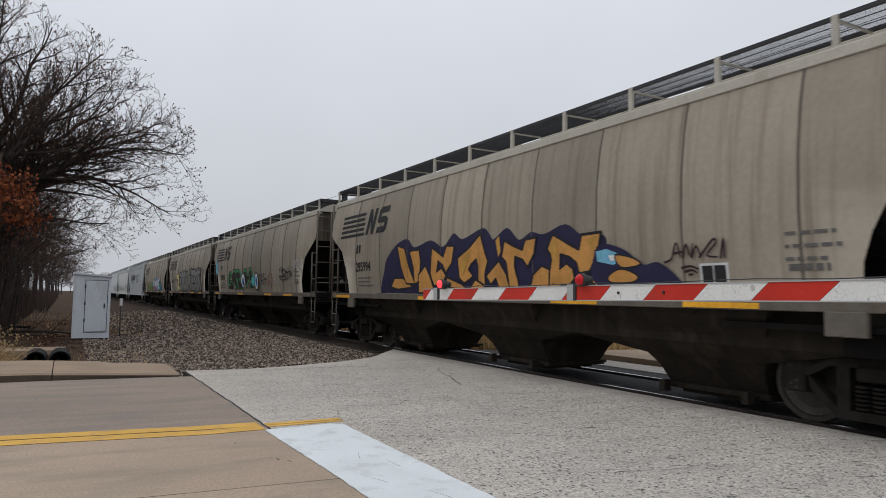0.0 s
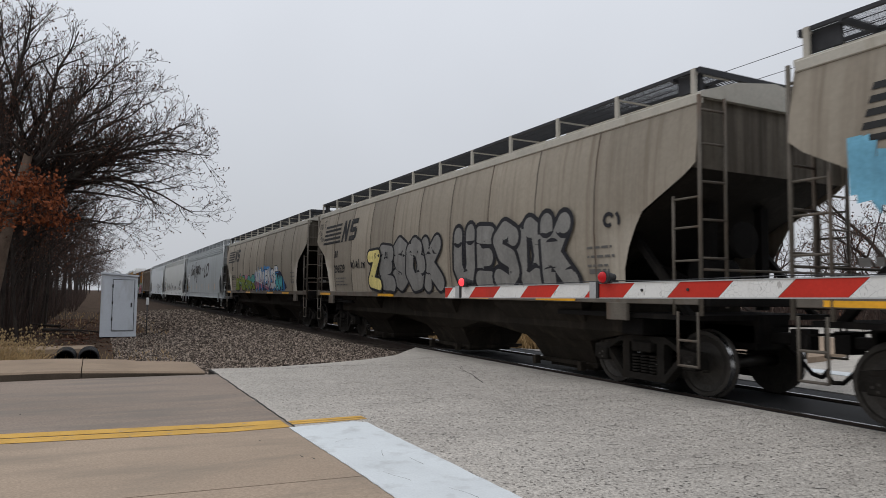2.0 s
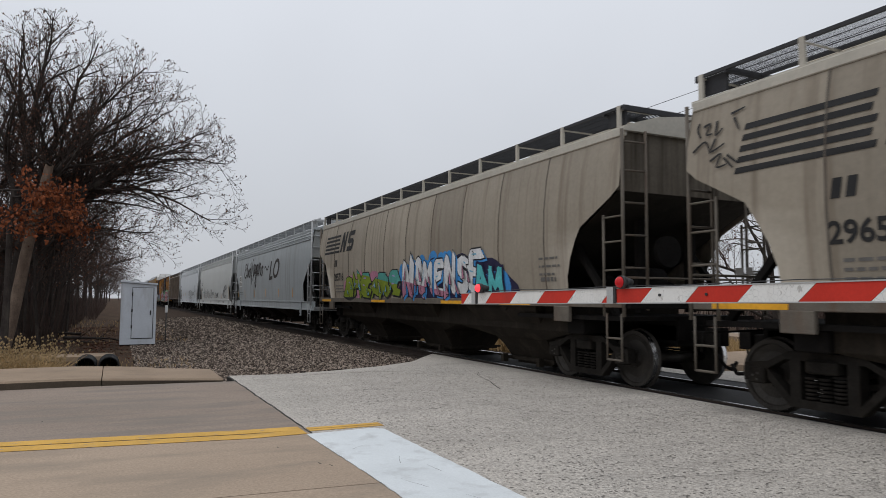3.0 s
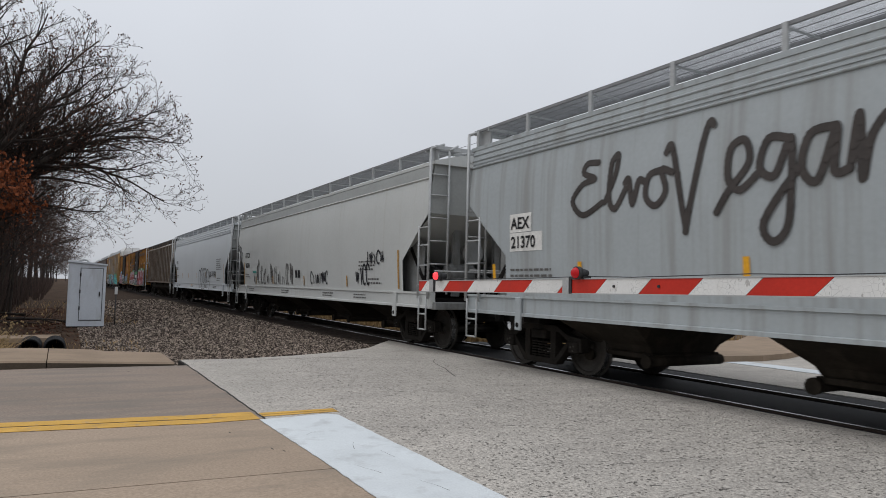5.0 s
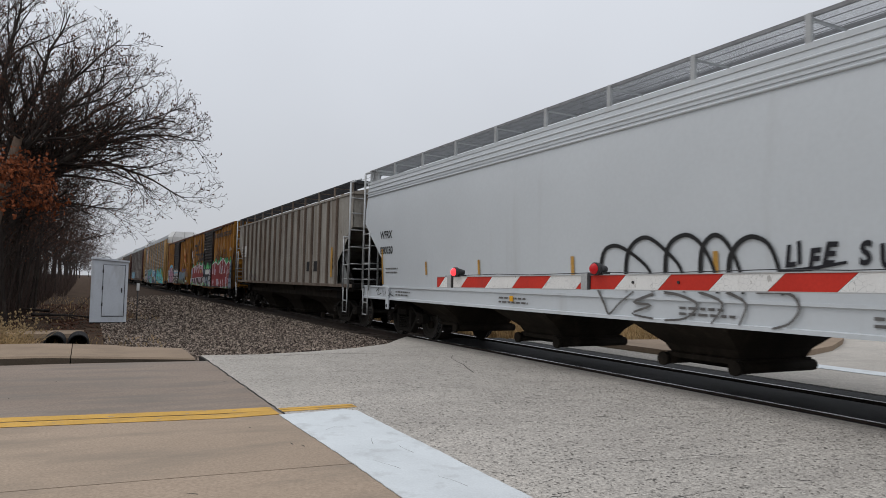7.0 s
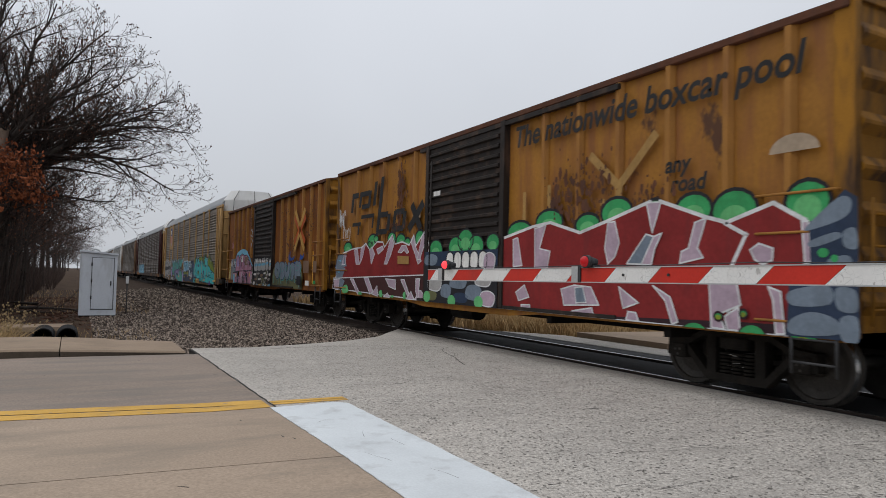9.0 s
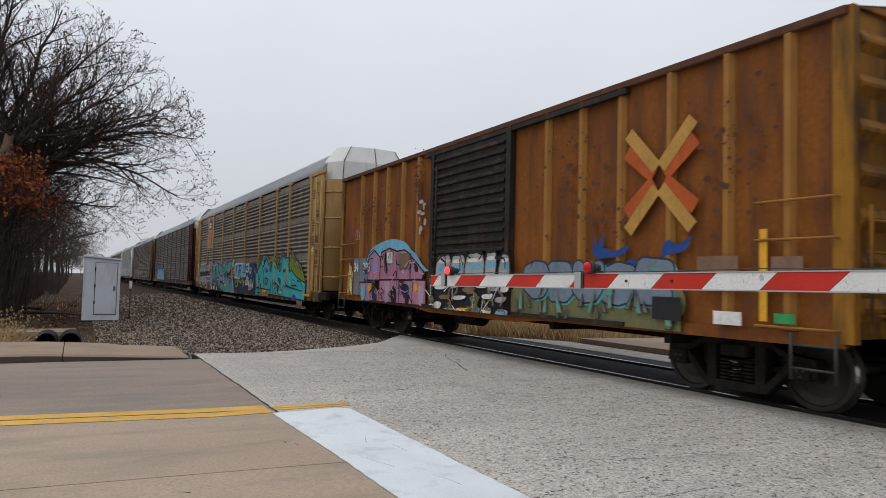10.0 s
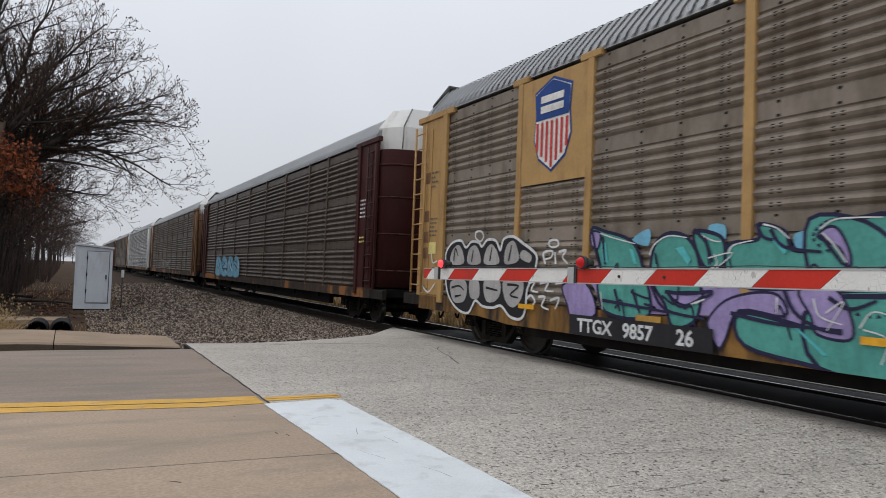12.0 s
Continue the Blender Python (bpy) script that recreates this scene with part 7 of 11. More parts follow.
patch(car, half, [(-0.07, 1.26), (6.09, 1.42), (6.09, 0.85), (-0.12, 0.96)], "maroon", flat, 2.6, "white", 0.03, label="dark maroon lower half of the graffiti")
patch(car, half, [(0.78, 1.98), (0.96, 2.02), (0.9, 1.67), (0.6, 1.65)], "mauve", flat, 2.72, "white", 0.025)
patch(car, half, [(1.57, 2.06), (1.81, 2.09), (1.98, 1.67), (1.74, 1.67)], "mauve", flat, 2.84, "white", 0.025)
patch(car, half, [(2.09, 2.1), (2.39, 2.2), (2.21, 1.86), (2.01, 1.67)], "mauve", flat, 2.96, "white", 0.025)
patch(car, half, [(2.68, 2.03), (2.84, 2.11), (3.05, 1.93), (2.83, 1.67)], "mauve", flat, 3.08, "white", 0.025)
patch(car, half, [(3.17, 2.05), (3.54, 2.12), (3.61, 2.04), (3.27, 1.92)], "mauve", flat, 3.2, "white", 0.025)
patch(car, half, [(4.06, 2.35), (4.24, 2.15), (4.07, 1.9), (3.85, 1.67), (3.68, 1.67)], "mauve", flat, 3.32, "white", 0.025)
patch(car, half, [(4.49, 1.95), (4.69, 2.1), (4.92, 2.09), (5.08, 1.94), (4.97, 1.91), (4.83, 2.0), (4.67, 1.93)], "mauve", flat, 3.44, "white", 0.025)
patch(car, half, [(5.2, 2.16), (5.32, 2.31), (5.41, 2.08), (5.74, 1.73), (5.58, 1.66), (5.43, 1.87)], "mauve", flat, 3.56, "white", 0.025)
patch(car, half, [(5.74, 2.27), (5.89, 2.39), (5.95, 2.19), (5.66, 1.76), (5.54, 1.77)], "mauve", flat, 3.68, "white", 0.025)
patch(car, half, [(-0.01, 1.22), (0.47, 1.25), (0.37, 0.93), (0.05, 0.94)], "mauve", flat, 3.8, "white", 0.025)
patch(car, half, [(1.35, 1.26), (1.58, 1.26), (2.09, 0.88), (1.94, 0.85)], "mauve", flat, 3.92, "white", 0.025)
patch(car, half, [(2.37, 1.3), (2.66, 1.31), (3.01, 0.96), (2.81, 0.88)], "mauve", flat, 4.04, "white", 0.025)
patch(car, half, [(2.95, 0.89), (3.27, 1.12), (3.34, 0.85)], "mauve", flat, 4.16, "white", 0.025)
patch(car, half, [(3.8, 1.3), (4.4, 1.28), (4.41, 1.05), (4.03, 1.11)], "mauve", flat, 4.28, "white", 0.025)
patch(car, half, [(3.7, 0.85), (3.93, 0.95), (4.1, 0.85)], "mauve", flat, 4.4, "white", 0.025)
patch(car, half, [(4.7, 1.29), (4.89, 1.3), (5.17, 0.96), (5.1, 0.91)], "mauve", flat, 4.52, "white", 0.025)
patch(car, half, [(5.04, 0.85), (5.26, 1.03), (5.45, 0.85)], "mauve", flat, 4.64, "white", 0.025)
patch(car, half, [(5.67, 1.06), (5.79, 1.06), (6.06, 0.85), (5.47, 0.85)], "mauve", flat, 4.76, "white", 0.025)
patch(car, half, [(5.9, 1.37), (6.09, 1.37), (6.09, 1.02), (6.02, 1.08)], "mauve", flat, 4.88, "white", 0.025)
patch(car, half, [(5.51, 1.32), (5.71, 1.33), (5.64, 0.85), (5.51, 1.05)], "mauve", flat, 5.0, "white", 0.025)
patch(car, half, [(4.49, 1.86), (5.12, 1.84), (5.12, 1.66), (4.5, 1.67)], "ghost", flat, 5.12)
patch(car, half, [(0.73, 1.0), (1.09, 1.09), (1.22, 0.9), (0.83, 0.85)], "leaf", flat, 5.24, curved=True)
patch(car, half, [(3.42, 0.96), (3.58, 1.01), (3.64, 0.85), (3.47, 0.85)], "leaf", flat, 5.36, curved=True)
patch(car, half, [(4.85, 0.97), (4.97, 1.01), (4.99, 0.85), (4.88, 0.85)], "leaf", flat, 5.48, curved=True)
patch(car, half, [(2.01, 0.9), (2.2, 0.93), (2.25, 0.85), (2.05, 0.85)], "leaf", flat, 5.6, curved=True)
patch(car, half, [(4.15, 0.88), (4.29, 0.91), (4.31, 0.85), (4.18, 0.85)], "leaf", flat, 5.72, curved=True)
spot(car, half, 9.52, 2.2, 0.37, 0.2, "green", flat, 0.8, "black", 0.05, label="green sprayed bubble with a black edge")
spot(car, half, 9.53, 2.13, 0.23, 0.13, "leaf", flat, 0.92)
spot(car, half, 10.36, 2.33, 0.36, 0.21, "green", flat, 1.04, "black", 0.05, label="green sprayed bubble with a black edge")
spot(car, half, 10.36, 2.26, 0.23, 0.13, "leaf", flat, 1.16)
spot(car, half, 11.32, 2.24, 0.28, 0.17, "green", flat, 1.28, "black", 0.05, label="green sprayed bubble with a black edge")
spot(car, half, 11.32, 2.18, 0.17, 0.11, "leaf", flat, 1.4)
spot(car, half, 11.95, 2.38, 0.32, 0.22, "green", flat, 1.52, "black", 0.05, label="green sprayed bubble with a black edge")
spot(car, half, 11.96, 2.32, 0.19, 0.13, "leaf", flat, 1.64)
spot(car, half, 12.69, 2.41, 0.14, 0.1, "green", flat, 1.76, "black", 0.05, label="green sprayed bubble with a black edge")
spot(car, half, 12.69, 2.38, 0.09, 0.06, "leaf", flat, 1.88)
spot(car, half, 13.34, 2.32, 0.29, 0.21, "green", flat, 2.0, "black", 0.05, label="green sprayed bubble with a black edge")
spot(car, half, 13.34, 2.24, 0.18, 0.14, "leaf", flat, 2.12)
spot(car, half, 13.95, 2.26, 0.32, 0.26, "green", flat, 2.24, "black", 0.05, label="green sprayed bubble with a black edge")
spot(car, half, 13.95, 2.17, 0.2, 0.16, "leaf", flat, 2.36)
spot(car, half, 14.87, 2.3, 0.26, 0.23, "green", flat, 2.48, "black", 0.05, label="green sprayed bubble with a black edge")
spot(car, half, 14.87, 2.22, 0.16, 0.15, "leaf", flat, 2.6)
patch(car, half, [(8.57, 2.03), (9.94, 2.28), (10.41, 2.32), (11.16, 2.12), (11.87, 2.29), (12.61, 2.48), (12.69, 2.36), (12.79, 2.47), (13.54, 2.21), (13.87, 2.12), (14.12, 1.97), (13.95, 1.65), (14.18, 1.55), (13.96, 0.85), (8.64, 0.85)], "red", flat, 2.72, "white", 0.055, label="dark red graffiti slab edged in white")
patch(car, half, [(13.83, 2.12), (14.47, 2.31), (14.85, 2.09), (14.92, 1.64), (14.69, 1.55), (14.66, 0.85), (13.88, 0.85), (13.93, 1.61), (14.12, 1.97)], "red", flat, 2.84, "white", 0.055, label="dark red graffiti slab edged in white")
patch(car, half, [(8.62, 0.85), (10.22, 0.85), (11.84, 0.88), (13.1, 0.92), (13.96, 0.95), (14.62, 0.96), (14.64, 0.85), (8.64, 0.85)], "plum", flat, 2.96)
patch(car, half, [(9.35, 2.08), (9.49, 2.11), (9.63, 1.62), (9.37, 1.6)], "mauve", flat, 3.08, "white", 0.025)
patch(car, half, [(9.99, 2.24), (10.3, 2.29), (10.13, 1.9), (10.42, 1.85), (10.35, 1.55), (10.01, 1.56)], "mauve", flat, 3.2, "white", 0.025)
patch(car, half, [(11.79, 2.24), (11.93, 2.25), (12.03, 1.94), (11.94, 1.74), (11.8, 1.64), (11.73, 1.87)], "mauve", flat, 3.32, "white", 0.025)
patch(car, half, [(12.55, 2.47), (12.81, 2.46), (12.66, 2.06)], "mauve", flat, 3.44, "white", 0.025)
patch(car, half, [(13.14, 1.64), (13.17, 1.79), (13.28, 1.83), (13.38, 2.15), (13.55, 2.2), (13.42, 1.83), (13.51, 1.71)], "mauve", flat, 3.56, "white", 0.025)
patch(car, half, [(14.18, 1.79), (14.29, 1.86), (14.47, 1.8), (14.46, 1.67), (14.34, 1.62), (14.24, 1.68)], "mauve", flat, 3.68, "white", 0.025)
patch(car, half, [(9.47, 1.15), (9.72, 1.28), (9.86, 1.08), (9.56, 1.01)], "mauve", flat, 3.8, "white", 0.025)
patch(car, half, [(10.73, 1.24), (11.05, 1.31), (11.44, 1.29), (11.62, 1.03), (10.81, 0.99)], "mauve", flat, 3.92, "white", 0.025)
patch(car, half, [(12.04, 1.31), (12.42, 1.1), (12.13, 1.01)], "mauve", flat, 4.04, "white", 0.025)
patch(car, half, [(12.23, 0.97), (12.38, 0.96), (12.43, 0.85), (12.19, 0.85)], "mauve", flat, 4.16, "white", 0.025)
patch(car, half, [(12.69, 1.34), (12.99, 1.2), (13.12, 0.89), (13.03, 0.85), (12.91, 1.15)], "mauve", flat, 4.28, "white", 0.025)
patch(car, half, [(13.61, 1.41), (14.0, 1.41), (14.06, 1.15), (13.76, 1.03), (13.84, 0.85), (13.65, 0.86)], "mauve", flat, 4.4, "white", 0.025)
patch(car, half, [(13.84, 1.0), (14.03, 1.12), (14.05, 0.85), (13.88, 0.85)], "mauve", flat, 4.52, "white", 0.025)
patch(car, half, [(11.02, 0.91), (11.47, 0.98), (11.52, 0.85), (10.93, 0.85)], "mauve", flat, 4.64, "white", 0.025)
patch(car, half, [(14.42, 1.37), (14.57, 1.32), (14.62, 0.86), (14.52, 0.85), (14.48, 1.23)], "mauve", flat, 4.76, "white", 0.025)
patch(car, half, [(9.65, 0.94), (9.9, 0.95), (9.91, 0.85), (9.66, 0.85)], "mauve", flat, 4.88, "white", 0.025)
patch(car, half, [(14.82, 2.08), (14.89, 2.08), (14.93, 1.66), (14.86, 1.62)], "mauve", flat, 5.0, "white", 0.025)
patch(car, half, [(12.2, 1.64), (12.56, 2.04), (12.7, 2.0), (12.48, 1.63)], "slate", flat, 5.12, "white", 0.025)
patch(car, half, [(12.48, 1.63), (12.7, 2.0), (12.84, 2.04), (12.72, 1.84), (12.66, 1.62)], "mauve", flat, 5.24, "white", 0.025)
patch(car, half, [(11.08, 1.27), (11.26, 1.29), (11.35, 1.06), (11.11, 1.04)], "slate", flat, 5.36, "white", 0.02)
spot(car, half, 13.4, 0.74, 0.22, 0.17, "green", flat, 5.48, "plum", 0.03)
spot(car, half, 13.4, 0.69, 0.13, 0.1, "lime", flat, 5.6)
spot(car, half, 14.22, 0.8, 0.18, 0.14, "green", flat, 5.72, "plum", 0.03)
spot(car, half, 14.22, 0.76, 0.11, 0.08, "lime", flat, 5.84)
spot(car, half, 14.84, 0.8, 0.17, 0.16, "green", flat, 5.96, "plum", 0.03)
spot(car, half, 14.84, 0.76, 0.11, 0.09, "lime", flat, 6.08)
spot(car, half, 10.45, 0.61, 0.24, 0.13, "green", flat, 6.2, "plum", 0.03)
spot(car, half, 10.46, 0.57, 0.14, 0.08, "lime", flat, 6.32)
spot(car, half, 11.73, 0.64, 0.15, 0.1, "green", flat, 6.44, "plum", 0.03)
spot(car, half, 11.73, 0.61, 0.09, 0.06, "lime", flat, 6.56)
spot(car, half, 13.76, 1.0, 0.06, 0.05, "green", flat, 6.68, "plum", 0.03)
spot(car, half, 13.76, 0.99, 0.04, 0.03, "lime", flat, 6.8)
spot(car, half, 14.11, 1.05, 0.05, 0.05, "green", flat, 6.92, "plum", 0.03)
spot(car, half, 14.11, 1.04, 0.03, 0.03, "lime", flat, 7.04)
patch(car, half, [(14.91, 2.0), (15.29, 2.38), (15.42, 2.29), (15.44, 0.85), (14.65, 0.85), (14.69, 1.54), (14.93, 1.61)], "ink", flat, 7.16, label="dark blue-black sprayed ground")
patch(car, half, [(14.87, 2.01), (15.22, 2.3), (15.36, 2.26), (15.3, 2.1), (14.96, 1.99)], "slate", flat, 7.28, curved=True, label="pale slate bubble")
patch(car, half, [(14.91, 1.86), (15.19, 1.95), (15.25, 1.89), (14.96, 1.8)], "slate", flat, 7.4, curved=True, label="pale slate bubble")
patch(car, half, [(15.12, 1.67), (15.32, 1.71), (15.36, 1.61), (15.16, 1.58)], "slate", flat, 7.52, curved=True, label="pale slate bubble")
patch(car, half, [(14.69, 1.33), (15.12, 1.4), (15.14, 1.21), (14.72, 1.18)], "slate", flat, 7.64, curved=True, label="pale slate bubble")
patch(car, half, [(14.69, 1.01), (14.93, 1.12), (15.2, 1.06), (15.23, 0.91), (14.73, 0.87)], "slate", flat, 7.76, curved=True, label="pale slate bubble")
patch(car, half, [(15.2, 1.37), (15.4, 1.36), (15.42, 1.15), (15.23, 1.16)], "slate", flat, 7.88, curved=True, label="pale slate bubble")
patch(car, half, [(15.28, 1.95), (15.4, 1.98), (15.42, 1.78), (15.29, 1.8)], "slate", flat, 8.0, curved=True, label="pale slate bubble")
patch(car, half, [(15.25, 1.07), (15.42, 1.09), (15.43, 0.85), (15.27, 0.85)], "slate", flat, 8.12, curved=True, label="pale slate bubble")
spot(car, half, 15.07, 1.74, 0.06, 0.05, "green", flat, 8.24)
spot(car, half, 15.19, 1.68, 0.04, 0.04, "green", flat, 8.36)
door_face = lambda z: 1.672
bm = fresh()
bar(bm, -half + 6.02, -half + 8.93, 0.74, 1.62)
paint("graffiti_ground", bm, P["black"], car, door_face, 1, "black sprayed ground coat on the door")
for u, v, a in ((6.5, 1.95, 0.3), (7.35, 2.0, 0.28), (7.75, 2.12, 0.3), (8.15, 2.0, 0.28), (8.75, 2.05, 0.22)):
    spot(car, half, u, v, a, a * 0.75, "green", door_face, 0.4, "black", 0.04)
    spot(car, half, u, v - 0.06, a * 0.6, a * 0.4, "leaf", door_face, 0.6)
bm = fresh()
bar(bm, -half + 6.02, -half + 8.93, 1.55, 1.92)
paint("graffiti_ground", bm, P["ink"], car, door_face, 0.9, "dark blue sprayed band on the door")
for k in range(5):                                       # a row of white bubble letters
    patch(car, half, [(7.0 + 0.32 * k, 1.62), (7.02 + 0.32 * k, 1.84), (7.16 + 0.32 * k, 1.9), (7.28 + 0.32 * k, 1.82), (7.27 + 0.32 * k, 1.6), (7.14 + 0.32 * k, 1.56)], "cream", door_face, 1.4, "black", 0.03, True, "white bubble letter")
for u, v, a, b, c in ((6.3, 1.75, 0.3, 0.12, "slate"), (6.5, 1.25, 0.3, 0.16, "silver"), (7.0, 1.1, 0.22, 0.14, "slate"), (7.5, 1.28, 0.34, 0.12, "slate"), (8.1, 1.1, 0.3, 0.15, "slate"), (8.45, 1.35, 0.28, 0.12, "silver"), (8.65, 1.7, 0.2, 0.16, "mauve"), (7.6, 0.98, 0.3, 0.1, "ink"), (6.35, 0.98, 0.25, 0.1, "khaki"), (8.6, 1.0, 0.26, 0.14, "mauve")):
    patch(car, half, [(u - a, v - b * 0.6), (u - a * 0.8, v + b * 0.7), (u + a * 0.2, v + b), (u + a, v + b * 0.4), (u + a * 0.7, v - b * 0.9), (u - a * 0.3, v - b)], c, door_face, 1.5, "white" if c in ("silver", "mauve") else None, 0.025, True)
for u, v in ((6.15, 0.95), (7.25, 0.9), (8.3, 0.92)):
    spot(car, half, u, v, 0.16, 0.12, "leaf", door_face, 1.8)
piece(car, "E", -half + 0.12, 0.95, 0.7, 1.0, "slate", "navy", flat, 1.2, 78, 0.5, 0.04, False, 0.0, None, None, 0.4, "sky", 1.0, 0.05, "slate blue graffiti block")
tag_scrawl(car, -half + 0.3, 2.7, 0.5, 0.75, "white", flat, 76, 0.03, 4)
tag_scrawl(car, -half + 0.65, 2.35, 0.6, 0.5, "white", flat, 79, 0.03, 5)
tag_scrawl(car, -half + 2.2, 2.12, 0.7, 0.2, "dark", flat, 74, 0.03, 4)
small_print(car, -half + 4.85, 2.2, 0.7, 2, flat, h=0.09, gap=0.06, rng=70)
bm = fresh()
bar(bm, -half + 6.35, -half + 6.65, 3.12, 3.22)
paint("paper_placard", bm, P["cream"], car, door_face, 1)
bm = fresh()
bm.faces.new([bm.verts.new((-half + 14.7 + 0.3 * math.cos(k * math.pi / 10), 2.86 + 0.2 * math.sin(k * math.pi / 10), 0)) for k in range(11)])
bar(bm, -half + 5.2, -half + 5.6, 2.72, 2.82)
paint("paint_patch", bm, P["haze"], car, flat, 0.4, "pale patches left in the paint")
bm = fresh()
stroke(bm, [(-half + 11.35, 3.3), (-half + 12.0, 2.75)], 0.13)
stroke(bm, [(-half + 12.7, 3.42), (-half + 12.0, 2.78)], 0.13)
stroke(bm, [(-half + 12.0, 2.8), (-half + 11.95, 2.3)], 0.13)
for u, v in ((9.6, 2.35), (10.3, 2.4), (11.6, 2.05)):
    bar(bm, -half + u, -half + u + 0.09, v, v + 0.55)
paint("faded_strips", bm, P["ghost"], car, flat, 0.4, "faded pale strips left in the paint")
bm = fresh()
stamp(bm, letters("any", 0.3, 0.008, 0.2), -half + 12.85, 2.84)
stamp(bm, letters("road", 0.3, 0.008, 0.2), -half + 12.95, 2.58)
paint("lettering", bm, P["dark"], car, flat, 0.5, "worn black slanted lettering")
r = random.Random(9)
bm = fresh()                                             # rust scabs where the paint has gone
for _ in range(620):
    u, v, a, b = r.choice(((4.55, 3.45, 0.14, 0.35), (4.5, 3.5, 0.1, 0.3), (11.0, 2.75, 0.3, 0.3), (11.6, 2.6, 0.25, 0.3), (10.6, 2.5, 0.2, 0.25), (4.2, 2.6, 0.3, 0.12), (12.6, 2.5, 0.3, 0.2)))
    k = 0.008 + 0.04 * r.random() ** 2
    blob(bm, -half + u + r.gauss(0, a), v + r.gauss(0, b), k, k * r.uniform(0.8, 2.6), 6)
tagged(paint("rust_scatter", bm, RUST, car, flat, 0.5), kind="stuff")
add_car(car, 167.0, 15.3)

car, half, prof = make_boxcar("rusty orange boxcar with a large painted cross and pale graffiti", 15.15, BOX_RUST, BOX_DOOR)
u, v = -half + 12.6, 2.88
bm = fresh()
for d in (-1, 1):
    for k in (-1, 1):
        stroke(bm, [(u + d * 0.62, v + k * 0.44), (u + d * 0.1, v + k * 0.04)], 0.2)
paint("painted_cross", bm, P["cross"], car, flat, 1, "faded red painted cross")
bm = fresh()
for a, b in ((-1, 1), (1, 1), (-1, -1), (1, -1)):
    stroke(bm, [(u + a * 0.04, v + b * 0.14), (u + a * 0.58, v + b * 0.7)], 0.19)
paint("cross_strips", bm, P["straw"], car, flat, 2, "faded yellow strips along the cross")
bm = fresh()
bar(bm, -half + 1.2, -half + 2.75, 0.98, 1.98)
paint("number_panel", bm, P["slate"], car, lambda z: 1.607, 0, "slate grey panel behind the number")
number(car, "34", -half + 1.3, 1.62, 0.34, flat, "white", 5, 0.02)
number(car, "703", -half + 1.98, 1.62, 0.34, flat, "white", 5, 0.02)
r = random.Random(88)
patch(car, half, [(2.13, 1.64), (2.25, 2.01), (2.56, 2.25), (3.24, 2.38), (3.92, 2.42), (4.59, 2.31), (4.93, 2.12), (5.18, 2.02), (5.46, 1.81), (5.7, 1.68), (5.62, 1.62), (2.13, 1.6)], "sky", flat, 1.0, curved=True, label="pale blue sprayed fringe")
patch(car, half, [(2.24, 1.39), (2.32, 2.01), (2.7, 2.17), (3.07, 1.99), (3.21, 1.4)], "pink", flat, 1.12, "black", 0.045, label="faded pink graffiti letter with a black edge")
patch(car, half, [(3.08, 1.4), (3.15, 2.1), (3.65, 2.2), (4.14, 2.11), (4.24, 1.42)], "pink", flat, 1.24, "black", 0.045, label="faded pink graffiti letter with a black edge")
patch(car, half, [(4.17, 1.42), (4.12, 2.11), (4.56, 2.13), (4.91, 2.01), (4.89, 1.43)], "pink", flat, 1.36, "black", 0.045, label="faded pink graffiti letter with a black edge")
patch(car, half, [(4.89, 1.43), (4.95, 1.95), (5.16, 1.85), (5.59, 1.62), (5.54, 1.44)], "pink", flat, 1.48, "black", 0.045, label="faded pink graffiti letter with a black edge")
patch(car, half, [(1.71, 1.32), (2.65, 1.34), (3.27, 0.97), (3.11, 0.85), (1.87, 0.85)], "pink", flat, 1.6, "black", 0.045, label="faded pink graffiti letter with a black edge")
patch(car, half, [(3.08, 1.4), (4.28, 1.42), (4.36, 0.85), (3.11, 0.85)], "pink", flat, 1.72, "black", 0.045, label="faded pink graffiti letter with a black edge")
patch(car, half, [(4.28, 1.4), (5.08, 1.41), (5.04, 0.85), (4.3, 0.85)], "pink", flat, 1.84, "black", 0.045, label="faded pink graffiti letter with a black edge")
patch(car, half, [(5.05, 1.43), (5.71, 1.42), (5.73, 0.85), (5.03, 0.85)], "pink", flat, 1.96, "black", 0.045, label="faded pink graffiti letter with a black edge")
patch(car, half, [(2.55, 1.64), (2.66, 1.98), (2.88, 1.97), (2.98, 1.64)], "lilac", flat, 2.08, curved=True)
patch(car, half, [(3.38, 2.05), (3.5, 2.07), (3.56, 1.62), (3.4, 1.6)], "plum", flat, 2.2, curved=True)
patch(car, half, [(4.39, 2.02), (4.5, 2.04), (4.58, 1.62), (4.44, 1.6)], "mauve", flat, 2.32, curved=True)
patch(car, half, [(5.1, 1.81), (5.25, 1.77), (5.35, 1.64), (5.17, 1.62)], "plum", flat, 2.44, curved=True)
patch(car, half, [(2.57, 1.3), (2.83, 1.22), (2.94, 0.9), (2.68, 0.86)], "ink", flat, 2.56, curved=True)
patch(car, half, [(3.49, 1.28), (3.73, 1.33), (3.71, 0.94), (3.48, 0.85)], "mauve", flat, 2.68, curved=True)
patch(car, half, [(4.42, 1.27), (4.79, 1.31), (4.87, 1.14), (4.61, 0.98)], "ink", flat, 2.8, curved=True)
patch(car, half, [(4.71, 1.04), (4.9, 1.07), (4.84, 0.85), (4.68, 0.85)], "black", flat, 2.92, curved=True)
patch(car, half, [(5.15, 1.32), (5.27, 1.34), (5.33, 1.2), (5.18, 1.15)], "amber", flat, 3.04, curved=True)
